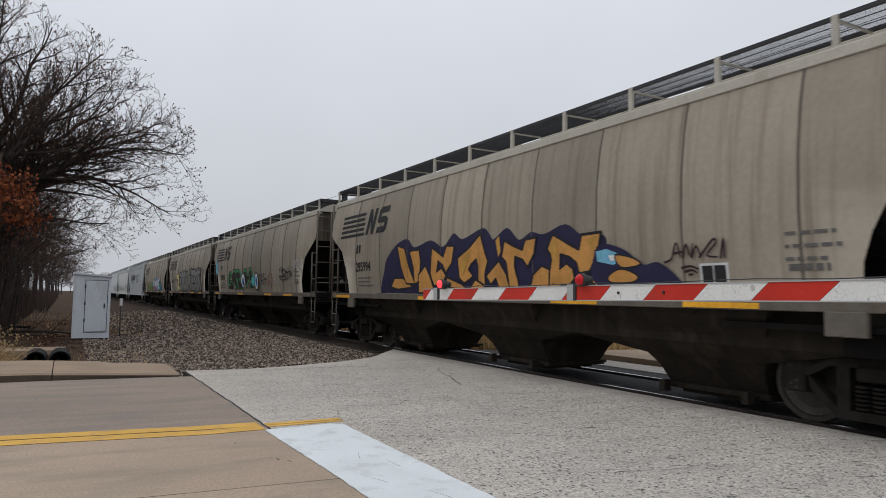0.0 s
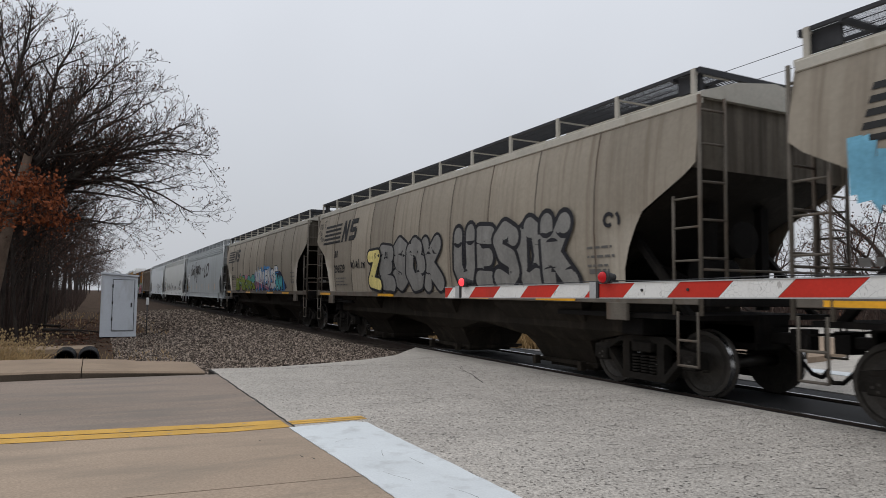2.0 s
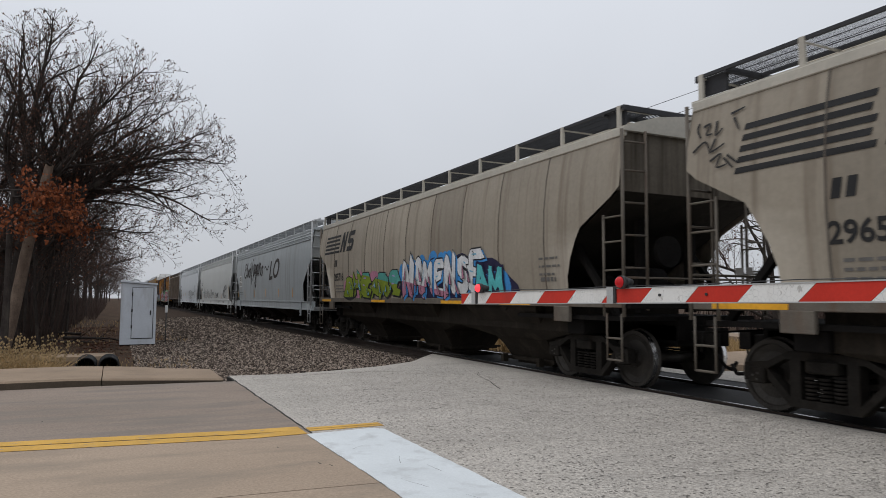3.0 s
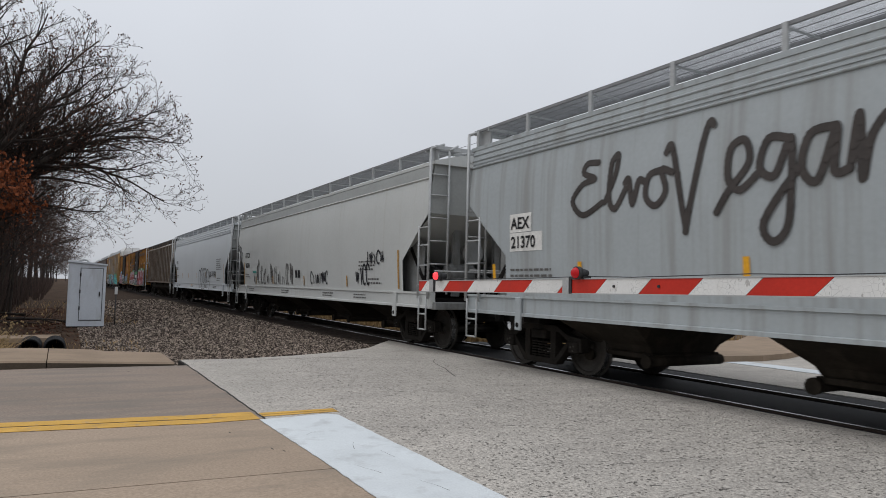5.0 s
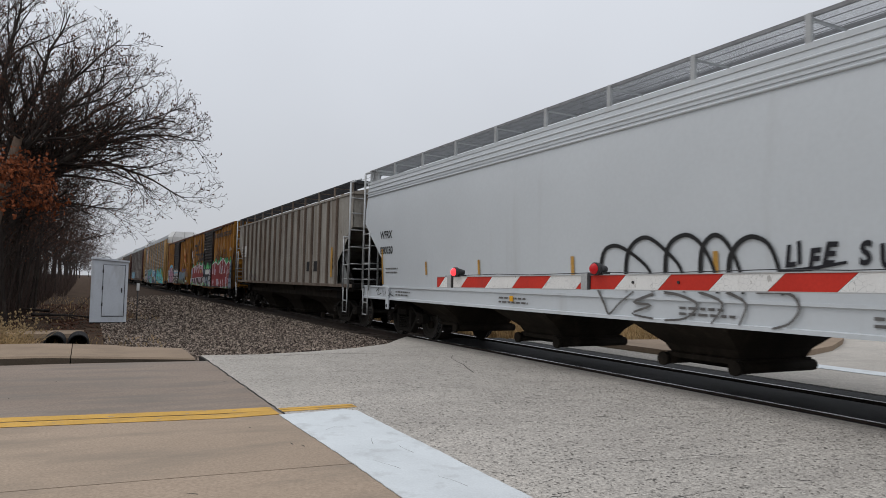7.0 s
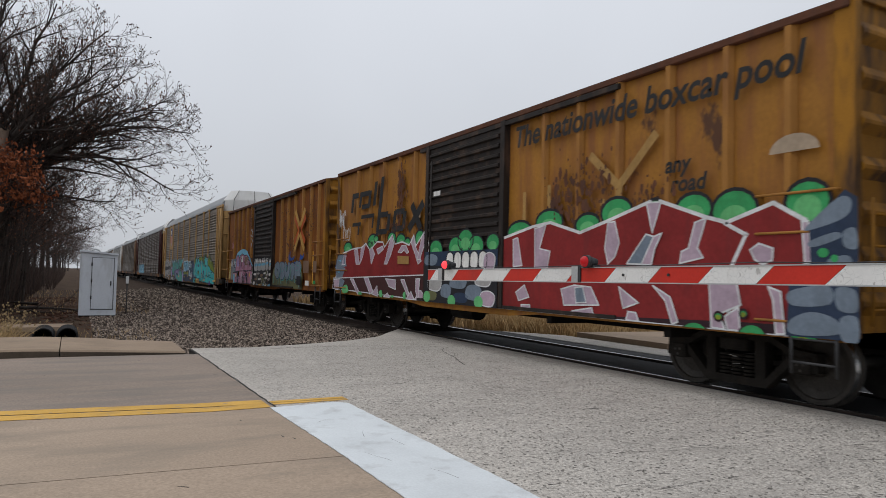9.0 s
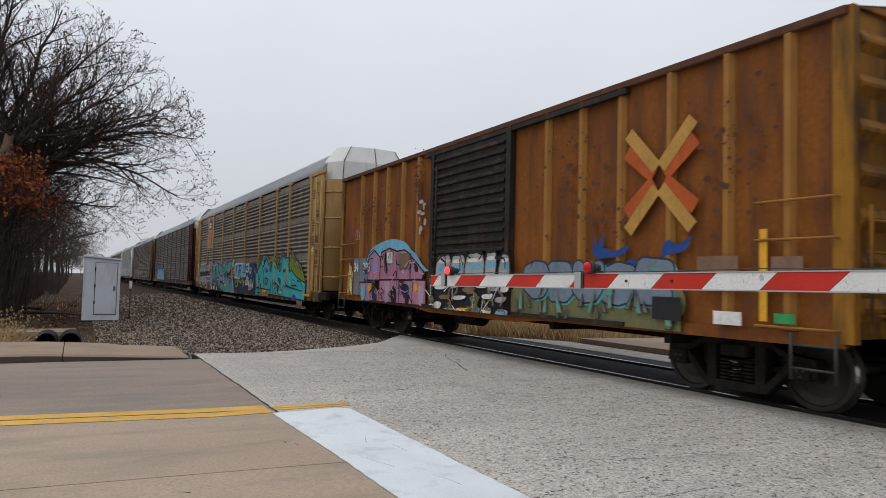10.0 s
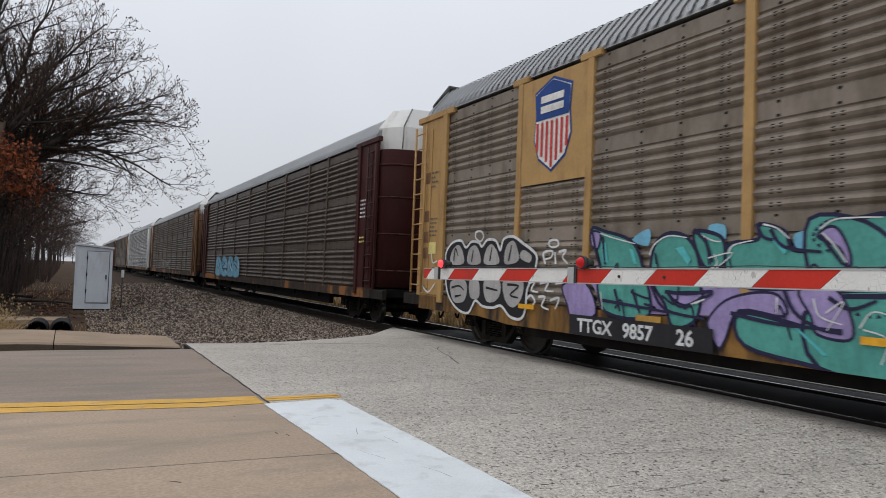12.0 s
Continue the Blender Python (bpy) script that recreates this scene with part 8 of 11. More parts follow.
patch(car, half, [(2.39, 1.28), (2.57, 1.26), (2.53, 1.1), (2.35, 1.11)], "amber", flat, 3.16, curved=True)
patch(car, half, [(5.39, 1.25), (5.63, 1.26), (5.61, 0.9), (5.44, 0.87)], "mauve", flat, 3.28, curved=True)
patch(car, half, [(1.84, 1.2), (2.15, 1.25), (2.12, 0.92), (1.89, 0.85)], "sky", flat, 3.4, curved=True)
patch(car, half, [(3.85, 1.15), (4.11, 1.21), (4.16, 0.89), (3.9, 0.86)], "plum", flat, 3.52, curved=True)
patch(car, half, [(1.89, 0.85), (2.34, 0.87), (2.46, 0.85), (1.99, 0.85)], "teal", flat, 3.64, curved=True)
patch(car, half, [(4.25, 2.06), (4.86, 2.05), (4.88, 1.68), (4.27, 1.67)], "taupe", flat, 3.76)
patch(car, half, [(3.54, 2.09), (3.9, 2.1), (3.91, 1.83), (3.55, 1.82)], "cream", flat, 3.88)
face = lambda z: 1.672
bm = fresh()
bar(bm, -half + 6.05, -half + 8.95, 0.72, 1.72)
paint("graffiti_ground", bm, P["black"], car, face, 1, "black sprayed ground coat on the door")
patch(car, half, [(6.33, 1.45), (6.37, 1.91), (6.65, 1.95), (6.93, 1.93), (6.97, 1.46)], "silver", face, 1.4, "black", 0.05, curved=True, label="silver block letter with a black edge on the door")
patch(car, half, [(6.45, 1.86), (6.87, 1.87), (6.84, 1.8), (6.48, 1.79)], "cream", face, 1.52, curved=True)
patch(car, half, [(6.43, 1.72), (6.89, 1.74), (6.89, 1.64), (6.43, 1.62)], "sky", face, 1.64, curved=True)
patch(car, half, [(6.99, 1.46), (7.02, 1.9), (7.25, 1.95), (7.53, 1.91), (7.55, 1.47)], "silver", face, 1.76, "black", 0.05, curved=True, label="silver block letter with a black edge on the door")
patch(car, half, [(7.09, 1.85), (7.47, 1.86), (7.45, 1.8), (7.11, 1.79)], "cream", face, 1.88, curved=True)
patch(car, half, [(7.07, 1.73), (7.49, 1.74), (7.49, 1.65), (7.07, 1.63)], "sky", face, 2.0, curved=True)
patch(car, half, [(7.58, 1.47), (7.61, 1.91), (7.87, 1.98), (8.23, 1.94), (8.27, 1.48)], "silver", face, 2.12, "black", 0.05, curved=True, label="silver block letter with a black edge on the door")
patch(car, half, [(7.67, 1.86), (8.18, 1.87), (8.16, 1.81), (7.7, 1.8)], "cream", face, 2.24, curved=True)
patch(car, half, [(7.66, 1.74), (8.2, 1.75), (8.2, 1.67), (7.66, 1.65)], "sky", face, 2.36, curved=True)
patch(car, half, [(8.31, 1.48), (8.35, 1.93), (8.51, 1.97), (8.7, 1.94), (8.65, 1.49)], "silver", face, 2.48, "black", 0.05, curved=True, label="silver block letter with a black edge on the door")
patch(car, half, [(8.4, 1.89), (8.65, 1.9), (8.63, 1.84), (8.42, 1.83)], "cream", face, 2.6, curved=True)
patch(car, half, [(8.38, 1.78), (8.67, 1.79), (8.67, 1.71), (8.38, 1.69)], "sky", face, 2.72, curved=True)
patch(car, half, [(8.78, 1.49), (8.86, 1.88), (9.01, 1.94), (9.14, 1.84), (9.13, 1.49)], "silver", face, 2.84, "black", 0.05, curved=True, label="silver block letter with a black edge on the door")
patch(car, half, [(8.91, 1.84), (9.09, 1.85), (9.08, 1.79), (8.92, 1.78)], "cream", face, 2.96, curved=True)
patch(car, half, [(8.89, 1.73), (9.11, 1.74), (9.11, 1.66), (8.89, 1.65)], "sky", face, 3.08, curved=True)
patch(car, half, [(6.29, 1.31), (6.48, 1.34), (6.83, 1.33), (6.78, 1.26), (6.57, 1.23), (6.32, 1.24)], "cream", face, 3.2, "black", 0.025, curved=True)
patch(car, half, [(6.93, 1.34), (7.09, 1.37), (7.37, 1.36), (7.33, 1.3), (7.15, 1.27), (6.95, 1.28)], "silver", face, 3.32, "black", 0.025, curved=True)
patch(car, half, [(7.49, 1.28), (7.66, 1.32), (7.97, 1.31), (7.92, 1.23), (7.74, 1.2), (7.52, 1.21)], "taupe", face, 3.44, "black", 0.025, curved=True)
patch(car, half, [(8.01, 1.36), (8.15, 1.38), (8.41, 1.38), (8.37, 1.31), (8.21, 1.29), (8.03, 1.3)], "cream", face, 3.56, "black", 0.025, curved=True)
patch(car, half, [(8.44, 1.32), (8.59, 1.35), (8.84, 1.34), (8.8, 1.27), (8.65, 1.24), (8.46, 1.25)], "silver", face, 3.68, "black", 0.025, curved=True)
patch(car, half, [(8.87, 1.32), (8.96, 1.36), (9.14, 1.35), (9.12, 1.26), (9.01, 1.23), (8.88, 1.24)], "cream", face, 3.8, "black", 0.025, curved=True)
patch(car, half, [(6.51, 1.1), (6.68, 1.14), (6.99, 1.14), (6.94, 1.06), (6.76, 1.03), (6.54, 1.04)], "taupe", face, 3.92, "black", 0.025, curved=True)
patch(car, half, [(7.11, 1.11), (7.3, 1.14), (7.63, 1.14), (7.58, 1.07), (7.38, 1.04), (7.14, 1.04)], "cream", face, 4.04, "black", 0.025, curved=True)
patch(car, half, [(7.79, 1.12), (7.92, 1.15), (8.17, 1.15), (8.13, 1.07), (7.98, 1.04), (7.81, 1.04)], "khaki", face, 4.16, "black", 0.025, curved=True)
patch(car, half, [(8.24, 1.17), (8.38, 1.2), (8.62, 1.2), (8.59, 1.12), (8.44, 1.09), (8.26, 1.1)], "cream", face, 4.28, "black", 0.025, curved=True)
patch(car, half, [(8.7, 1.12), (8.83, 1.16), (9.08, 1.16), (9.04, 1.08), (8.89, 1.04), (8.72, 1.05)], "silver", face, 4.4, "black", 0.025, curved=True)
patch(car, half, [(6.27, 0.94), (6.4, 0.99), (6.62, 0.97), (6.59, 0.86), (6.45, 0.82), (6.29, 0.84)], "cream", face, 4.52, "black", 0.025, curved=True)
patch(car, half, [(6.68, 0.83), (6.86, 0.87), (7.19, 0.88), (7.14, 0.79), (6.94, 0.75), (6.71, 0.75)], "sky", face, 4.64, "black", 0.025, curved=True)
patch(car, half, [(7.21, 0.85), (7.4, 0.9), (7.75, 0.9), (7.7, 0.82), (7.49, 0.78), (7.24, 0.78)], "amber", face, 4.76, "black", 0.025, curved=True)
patch(car, half, [(7.88, 0.88), (7.99, 0.94), (8.18, 0.92), (8.15, 0.79), (8.04, 0.75), (7.9, 0.75)], "sky", face, 4.88, "black", 0.025, curved=True)
patch(car, half, [(8.28, 0.89), (8.39, 0.94), (8.59, 0.93), (8.56, 0.82), (8.44, 0.77), (8.3, 0.79)], "cream", face, 5.0, "black", 0.025, curved=True)
patch(car, half, [(8.73, 0.87), (8.87, 0.93), (9.13, 0.92), (9.09, 0.8), (8.93, 0.75), (8.75, 0.76)], "sky", face, 5.12, "black", 0.025, curved=True)
bm = fresh()
bar(bm, -half + 9.1, -half + 13.0, 0.78, 1.3)
for k in range(10):
    blob(bm, -half + 9.5 + 0.36 * k, 1.3 + 0.12 * math.sin(k * 2.0), 0.34, 0.3)
paint("graffiti_ground", bm, P["khaki"], car, flat, 1, "dull green sprayed ground coat")
piece(car, "OBUSE", -half + 9.5, 1.15, 3.3, 0.62, "slate", "ink", flat, 2, 83, 0.4, 0.03, True, 0.0, "sea", "khaki", 0.4, "sea", 1.05, 0.1, "faint blue-green graffiti letter")
shards(car, -half + 9.3, 0.86, 3.7, 0.5, 12, "khaki", "ink", flat, 7, 87, 0.02)
shards(car, -half + 9.3, 0.9, 3.6, 0.7, 9, "sea", "taupe", flat, 7.4, 88, 0.02)
for u, v, a, b in ((11.2, 1.62, 0.9, 0.2), (11.7, 1.9, 0.7, 0.16), (12.3, 1.7, 0.8, 0.22), (12.9, 1.95, 0.5, 0.2), (11.4, 2.02, 0.25, 0.3)):
    patch(car, half, [(u - a / 2, v - b / 2), (u - a * 0.3, v + b * 0.4), (u + a * 0.1, v + b * 0.1), (u + a / 2, v + b * 0.6), (u + a * 0.35, v - b * 0.2), (u, v - b * 0.5)], "shield_blue", flat, 0.6, None, 0.03, True, "loose dark blue spray")
tag_scrawl(car, -half + 0.75, 0.95, 0.4, 0.9, "yellow", flat, 84, 0.045, 4)
r = random.Random(130)                                   # overlapping scribbles on the pink letters and across the door
for u0, u1, v0, v1, n, w, c, layer in ((2.1, 5.6, 0.95, 1.95, 22, 0.04, "plum", 9.0), (2.1, 5.6, 0.9, 2.0, 14, 0.03, "mauve", 9.2), (2.1, 5.5, 1.0, 1.9, 9, 0.03, "lilac", 9.4), (2.0, 5.3, 1.9, 2.25, 9, 0.03, "black", 9.6),
                                        (6.1, 8.9, 0.8, 1.45, 16, 0.06, "khaki", 22.0), (6.1, 8.9, 0.8, 1.45, 12, 0.024, "cream", 22.4), (6.1, 8.9, 1.8, 2.1, 10, 0.05, "black", 22.8), (6.1, 8.9, 0.75, 1.3, 10, 0.05, "taupe", 23.2)):
    lines(car, half, [[(u + r.uniform(-0.2, 0.2), v), (u + r.uniform(-0.05, 0.25), v + r.uniform(-0.15, 0.15)), (u + r.uniform(-0.15, 0.3), v + r.uniform(-0.3, 0.25))] for u, v in ((r.uniform(u0, u1), r.uniform(v0, v1)) for _ in range(n))], w, c, flat, layer)
tag_scrawl(car, -half + 1.3, 2.5, 0.35, 0.3, "pink", flat, 89, 0.025, 4)
bm = fresh()
bar(bm, -half + 13.55, -half + 13.95, 0.98, 1.14)
paint("paper_placard", bm, P["cream"], car, flat, 9)
for u, v, a, b in ((13.3, 1.4, 0.6, 0.4), (14.33, 1.42, 0.38, 0.36)):
    bm = fresh()
    bar(bm, -half + u, -half + u + a, v, v + b)
    paint("primer_patch", bm, P["taupe"], car, flat, 9, "dull brown paint-out patch")
bm = fresh()
bar(bm, -half + 14.15, -half + 14.25, 1.05, 2.1)
paint("yellow_stripe", bm, P["amber"], car, flat, 3)
bm = fresh()
bar(bm, -half + 12.55, -half + 13.05, 0.98, 1.28)
paint("black_panel", bm, P["black"], car, flat, 9)
bm = fresh()
bar(bm, -half + 14.37, -half + 14.62, 1.04, 1.15)
paint("green_label", bm, P["green"], car, flat, 9)
bm = fresh()                                             # torn remains of a sticker
for k in range(9):
    blob(bm, -half + 5.45 + r.gauss(0, 0.1), 2.55 + 0.09 * k + r.gauss(0, 0.03), r.uniform(0.03, 0.13), r.uniform(0.03, 0.1), 7)
paint("torn_sticker", bm, P["silver"], car, flat, 1)
small_print(car, -half + 3.0, 3.75, 0.8, 1, flat, h=0.03, rng=80)
bm = fresh()                                             # peeled paint
for _ in range(500):
    u, v, a, b = r.choice(((3.4, 3.0, 0.5, 0.35), (5.2, 3.7, 0.12, 0.25), (2.2, 3.2, 0.3, 0.3), (10.6, 3.2, 0.4, 0.4), (11.4, 2.5, 0.4, 0.3), (13.8, 3.0, 0.3, 0.4)))
    k = 0.008 + 0.035 * r.random() ** 2
    blob(bm, -half + u + r.gauss(0, a), v + r.gauss(0, b), k * r.uniform(0.8, 2.2), k, 6)
tagged(paint("rust_scatter", bm, RUST, car, flat, 0.5), kind="stuff")
add_car(car, 183.3, 15.15)


# ---- automobile racks ----
def screen_mesh(width, z0, z1, mat):
    """A corrugated side screen: groups of ribs between flat bolted bands."""
    bm = fresh()
    pts, tall, bands = [], (z1 - z0) / 3, []
    for k in range(3):                                   # seven round ribs, then a flat lapped band
        z = z0 + tall * k
        step = (tall - 0.25) / 7
        for i in range(7):
            pts += [(0.0, z + step * (i + 0.02)), (0.036, z + step * (i + 0.22)), (0.056, z + step * (i + 0.46)), (0.04, z + step * (i + 0.7)), (0.002, z + step * (i + 0.9))]
        z += tall - 0.25
        bands.append(z)
        pts += [(0.0, z), (0.022, z + 0.012), (0.022, z + 0.225), (0.0, z + 0.24)]
    a = [bm.verts.new((-x, -width / 2, z)) for x, z in pts]
    b = [bm.verts.new((-x, width / 2, z)) for x, z in pts]
    for i in range(len(pts) - 1):
        bm.faces.new((a[i], a[i + 1], b[i + 1], b[i]))
    n = max(2, round(width / 0.7))
    for z in bands:                                      # bolts in pairs along the bands
        for k in range(n):
            y = -width / 2 + (k + 0.5) * width / n
            for q in (z + 0.04, z + 0.2):
                j = len(bm.faces)
                box(bm, -0.03, -0.022, y - 0.022, y + 0.022, q - 0.013, q + 0.013)
                for f in list(bm.faces)[j:]:
                    f.material_index = 1
    for k in range(n):                                   # columns of punched louvres across the ribs
        y = -width / 2 + (k + 0.5) * width / n
        for p, q in zip(pts, pts[1:]):
            if p[0] > 0.01 and q[0] > 0.01 and q[1] - p[1] < 0.1:
                for d in (-0.05, 0.05):
                    x, z = (p[0] + q[0]) / 2 + 0.003, (p[1] + q[1]) / 2
                    bm.faces.new([bm.verts.new((-x, y + d + e, z + h)) for e, h in ((-0.026, -0.007), (0.026, -0.007), (0.026, 0.007), (-0.026, 0.007))]).material_index = 1
    return mesh_of(bm, "side_screen", [mat, HOLE])


RACK_LEN, RACK_W = 26.9, 1.56
POSTS = (4.6, 6.45, 9.25, 12.05, 14.85, 17.65, 20.45, 22.3)          # along the car from its rear
EDGES = (1.9, *POSTS, 25.0)


SCREENS = {}


def screen_of(width, mat):
    """The screen mesh of that width, built once."""
    key = (width, mat.name)
    if key not in SCREENS:
        SCREENS[key] = screen_mesh(width, 0.98, 4.86, mat)
    return SCREENS[key]


def make_rack(label, trim, screen_me, door_skin, top_skin, flat_skin, name="autorack", post_skin=None, thin=False):
    car = start_car(label, "automobile rack cars of the train", name)
    half, w, z0, z1, z2 = RACK_LEN / 2, RACK_W, 0.62, 4.90, 5.66
    for f in (-1, 1):
        for a, b in zip(EDGES, EDGES[1:]):
            again("side_screen", screen_of(round(b - a, 2), screen_me), car, pose(f * (w - 0.03), half - (a + b) / 2, 0, 0, 0, 0 if f < 0 else 180))
    bm = fresh()
    box(bm, -w - (0.035 if thin else 0.05), -w + 0.06, *((-0.045, 0.045) if thin else (-0.07, 0.07)), z0 + 0.3, z1 + 0.02, 0.008)
    if not thin:
        box(bm, -w - 0.055, -w + 0.06, -0.24, 0.24, z1 - 0.07, z1 + 0.04, 0.008)
    post = mesh_of(bm, "post", post_skin or trim)
    for f in (-1, 1):
        for u in POSTS:
            again("post", post, car, pose(0, half - u, 0, 0, 0, 0 if f < 0 else 180))
    bm = fresh()                                         # ribbed roof
    arch = [(-w - 0.02, z1), (-w + 0.05, z1 + 0.16), (-w * 0.72, z2 - 0.14), (-w * 0.35, z2), (w * 0.35, z2), (w * 0.72, z2 - 0.14), (w - 0.05, z1 + 0.16), (w + 0.02, z1)]
    prism(bm, arch, "y", -half + 0.9, half - 0.9)
    part("roof", bm, RACK_ROOF, car)
    bm = fresh()
    n = int((RACK_LEN - 1.8) / 0.2)
    for k in range(n):
        y = -half + 0.95 + k * 0.2
        for (a, c), (b, d) in zip(arch[1:3], arch[2:4]):
            vs = [bm.verts.new(p) for p in ((a - 0.018, y, c + 0.02), (a - 0.018, y + 0.1, c + 0.02), (b - 0.018, y + 0.1, d + 0.02), (b - 0.018, y, d + 0.02))]
            bm.faces.new(vs)
        a, c = arch[0]
        b, d = arch[1]
        bm.faces.new([bm.verts.new(p) for p in ((a - 0.018, y, c + 0.05), (a - 0.018, y + 0.1, c + 0.05), (b - 0.018, y + 0.1, d + 0.02), (b - 0.018, y, d + 0.02))])
    part("roof_ribs", bm, RACK_ROOF, car)
    for s in (-1, 1):
        bm = fresh()                                     # curved clamshell end doors
        ring = []
        for k in range(13):
            a = math.pi * k / 12
            ring.append((-(w - 0.05) * math.cos(a), half - 1.0 + 0.8 * math.sin(a) ** 0.6))
        lo = [bm.verts.new((x, s * y, z0 + 0.4)) for x, y in ring]
        hi = [bm.verts.new((x, s * y, z1 - 0.3)) for x, y in ring]
        for i in range(12):
            bm.faces.new((lo[i], lo[i + 1], hi[i + 1], hi[i])).smooth = True
        bm.faces.new(lo)
        door = part("end_door", bm, door_skin, car, "tall curved end door")
        for z in (1.45, 2.4, 3.35, 4.2):                 # stiffening ribs round the door
            bm = fresh()
            for (x0, y0), (x1, y1) in zip(ring, ring[1:]):
                rod(bm, (x0 * 1.006, s * (y0 + 0.006), z), (x1 * 1.006, s * (y1 + 0.006), z), 0.028, 5)
            part("door_rib", bm, door_skin, door)
        bm = fresh()
        ring = ring[::3]
        lo = [bm.verts.new((x, s * y, z1 - 0.298)) for x, y in ring]
        mid = [bm.verts.new((x * 0.98, s * y, z1 + 0.3)) for x, y in ring]
        hi = [bm.verts.new((x * 0.72, s * (half - 1.0 + (y - half + 1.0) * 0.8), z2 + 0.06)) for x, y in ring]
        for p, q in ((lo, mid), (mid, hi)):
            for i in range(4):
                bm.faces.new((p[i], p[i + 1], q[i + 1], q[i]))
        bm.faces.new(hi)
        cap = part("end_cap", bm, top_skin, car, "upper end panel")
        bm = fresh()                                     # dark seams between the panels of the cap
        for k in (1, 2, 3):
            (x, y) = ring[k]
            rod(bm, (x * 1.005, s * (y + 0.005), z1 - 0.28), (x * 0.985, s * (y + 0.005), z1 + 0.3), 0.018, 5)
            rod(bm, (x * 0.985, s * (y + 0.005), z1 + 0.3), (x * 0.725, s * (half - 1.0 + (y - half + 1.0) * 0.8 + 0.005), z2 + 0.06), 0.018, 5)
        part("panel_seam", bm, GREY_SLOPE, cap)
        for f in (-1, 1):
            bm = fresh()
            box(bm, *sorted((f * (w - 0.05), f * (w + 0.03))), *sorted((s * (half - 1.95), s * (half - 0.75))), z0 + 0.3, z1 - 0.02, 0.015)
            box(bm, *sorted((f * (w - 0.05), f * (w + 0.065))), *sorted((s * (half - 2.2), s * (half - 0.6))), z1 - 0.1, z1 + 0.03, 0.01)
            box(bm, *sorted((f * (w + 0.01), f * (w + 0.085))), *sorted((s * (half - 1.98), s * (half - 1.8))), z0 + 0.2, z1 - 0.05, 0.01)
            corner = part("corner_panel", bm, trim, car)
            bm = fresh()                                 # narrow raised plate with stencilled fields
            box(bm, *sorted((f * (w + 0.03), f * (w + 0.05))), *sorted((s * (half - 1.3), s * (half - 1.02))), 1.1, z1 - 0.3, 0.006)
            part("plate", bm, trim, corner)
            for z in (1.75, 2.1, 2.55, 3.4):
                bm = fresh()
                box(bm, *sorted((f * (w + 0.05), f * (w + 0.056))), *sorted((s * (half - 1.28), s * (half - 1.04))), z, z + 0.24)
                part("data_field", bm, RACK_BROWN if trim is RACK_TAN else trim, corner)
            bm = fresh()
            ladder(bm, (f * (w + 0.12), s * (half - 1.14), 1.0), (f * (w + 0.12), s * (half - 1.14), z1 - 0.2), (0, s * 0.5, 0), 11, 0.016, 0.026)
            part("ladder", bm, trim, car)
    for f in (-1, 1):
        bm = fresh()                                     # flatcar side sill, deeper in the middle
        x0, x1 = sorted((f * (w - 0.12), f * (w + 0.03)))
        low, tip = (0.1, 0.1) if thin else (-0.05, 0.03)
        prism(bm, [(-half + 0.9, z0 + 0.36), (half - 0.9, z0 + 0.36), (half - 0.9, z0 + tip), (half - 3.4, z0 + tip), (half - 4.4, z0 + low), (-half + 4.4, z0 + low), (-half + 3.4, z0 + tip), (-half + 0.9, z0 + tip)], "x", x0, x1)
        part("side_sill", bm, flat_skin, car)
        for e in (-1, 1):                                # dark ends of the flatcar beyond the sill
            bm = fresh()
            box(bm, x0, x1 - 0.02, *sorted((e * (half - 0.1), e * (half - 0.9))), z0 + 0.1, z0 + 0.34, 0.01)
            part("sill_end", bm, DARK_SLOPE, car)
    bm = fresh()
    box(bm, -w + 0.13, w - 0.13, -half + 0.2, half - 0.2, 0.78, 0.98)
    box(bm, -0.35, 0.35, -half + 0.1, half - 0.1, 0.52, 0.78)
    for x in (-w + 0.2, w - 0.34):                       # inner side beams, hung low between the trucks
        box(bm, x, x + 0.14, -half + 4.6, half - 4.6, 0.4, 0.78)
    for k in range(9):
        y = -half + 3 + k * (RACK_LEN - 6) / 8
        box(bm, -w + 0.14, w - 0.14, y - 0.06, y + 0.06, 0.55, 0.78)
    part("deck", bm, BLACK_GRIME, car)
    running_gear(car, RACK_LEN, 3.2, 0.0)
    return car, half


FLOOR[0] = 0.575
rack_side = lambda z: RACK_W + 0.012
post_side = lambda z: RACK_W + 0.062
car, half = make_rack("grey automobile rack car with tan posts and turquoise graffiti", RACK_TAN, SCREEN, RACK_TAN, RACK_WHITE, FLAT_YELLOW)
bm = fresh()                                             # emblem panel and shield
u0 = -half + 4.68
bar(bm, u0, u0 + 1.7, 3.0, 4.82)
paint("emblem_panel", bm, RACK_TAN, car, rack_side, 4, "tan panel behind the emblem")
cu = u0 + 0.86
shield = [(-0.5, 0.62), (-0.25, 0.72), (0, 0.82), (0.25, 0.72), (0.5, 0.62), (0.46, 0.2), (0.5, -0.2), (0.36, -0.55), (0, -0.78), (-0.36, -0.55), (-0.5, -0.2), (-0.46, 0.2)]
for c, k, layer in (("shield_blue", 1.0, 5), ("cream", 0.94, 6)):
    bm = fresh()
    bm.faces.new([bm.verts.new((cu + k * a, 3.95 + k * b, 0)) for a, b in shield])
    paint("emblem", bm, P[c], car, rack_side, layer, "shield emblem with a blue head and red stripes")
bm = fresh()
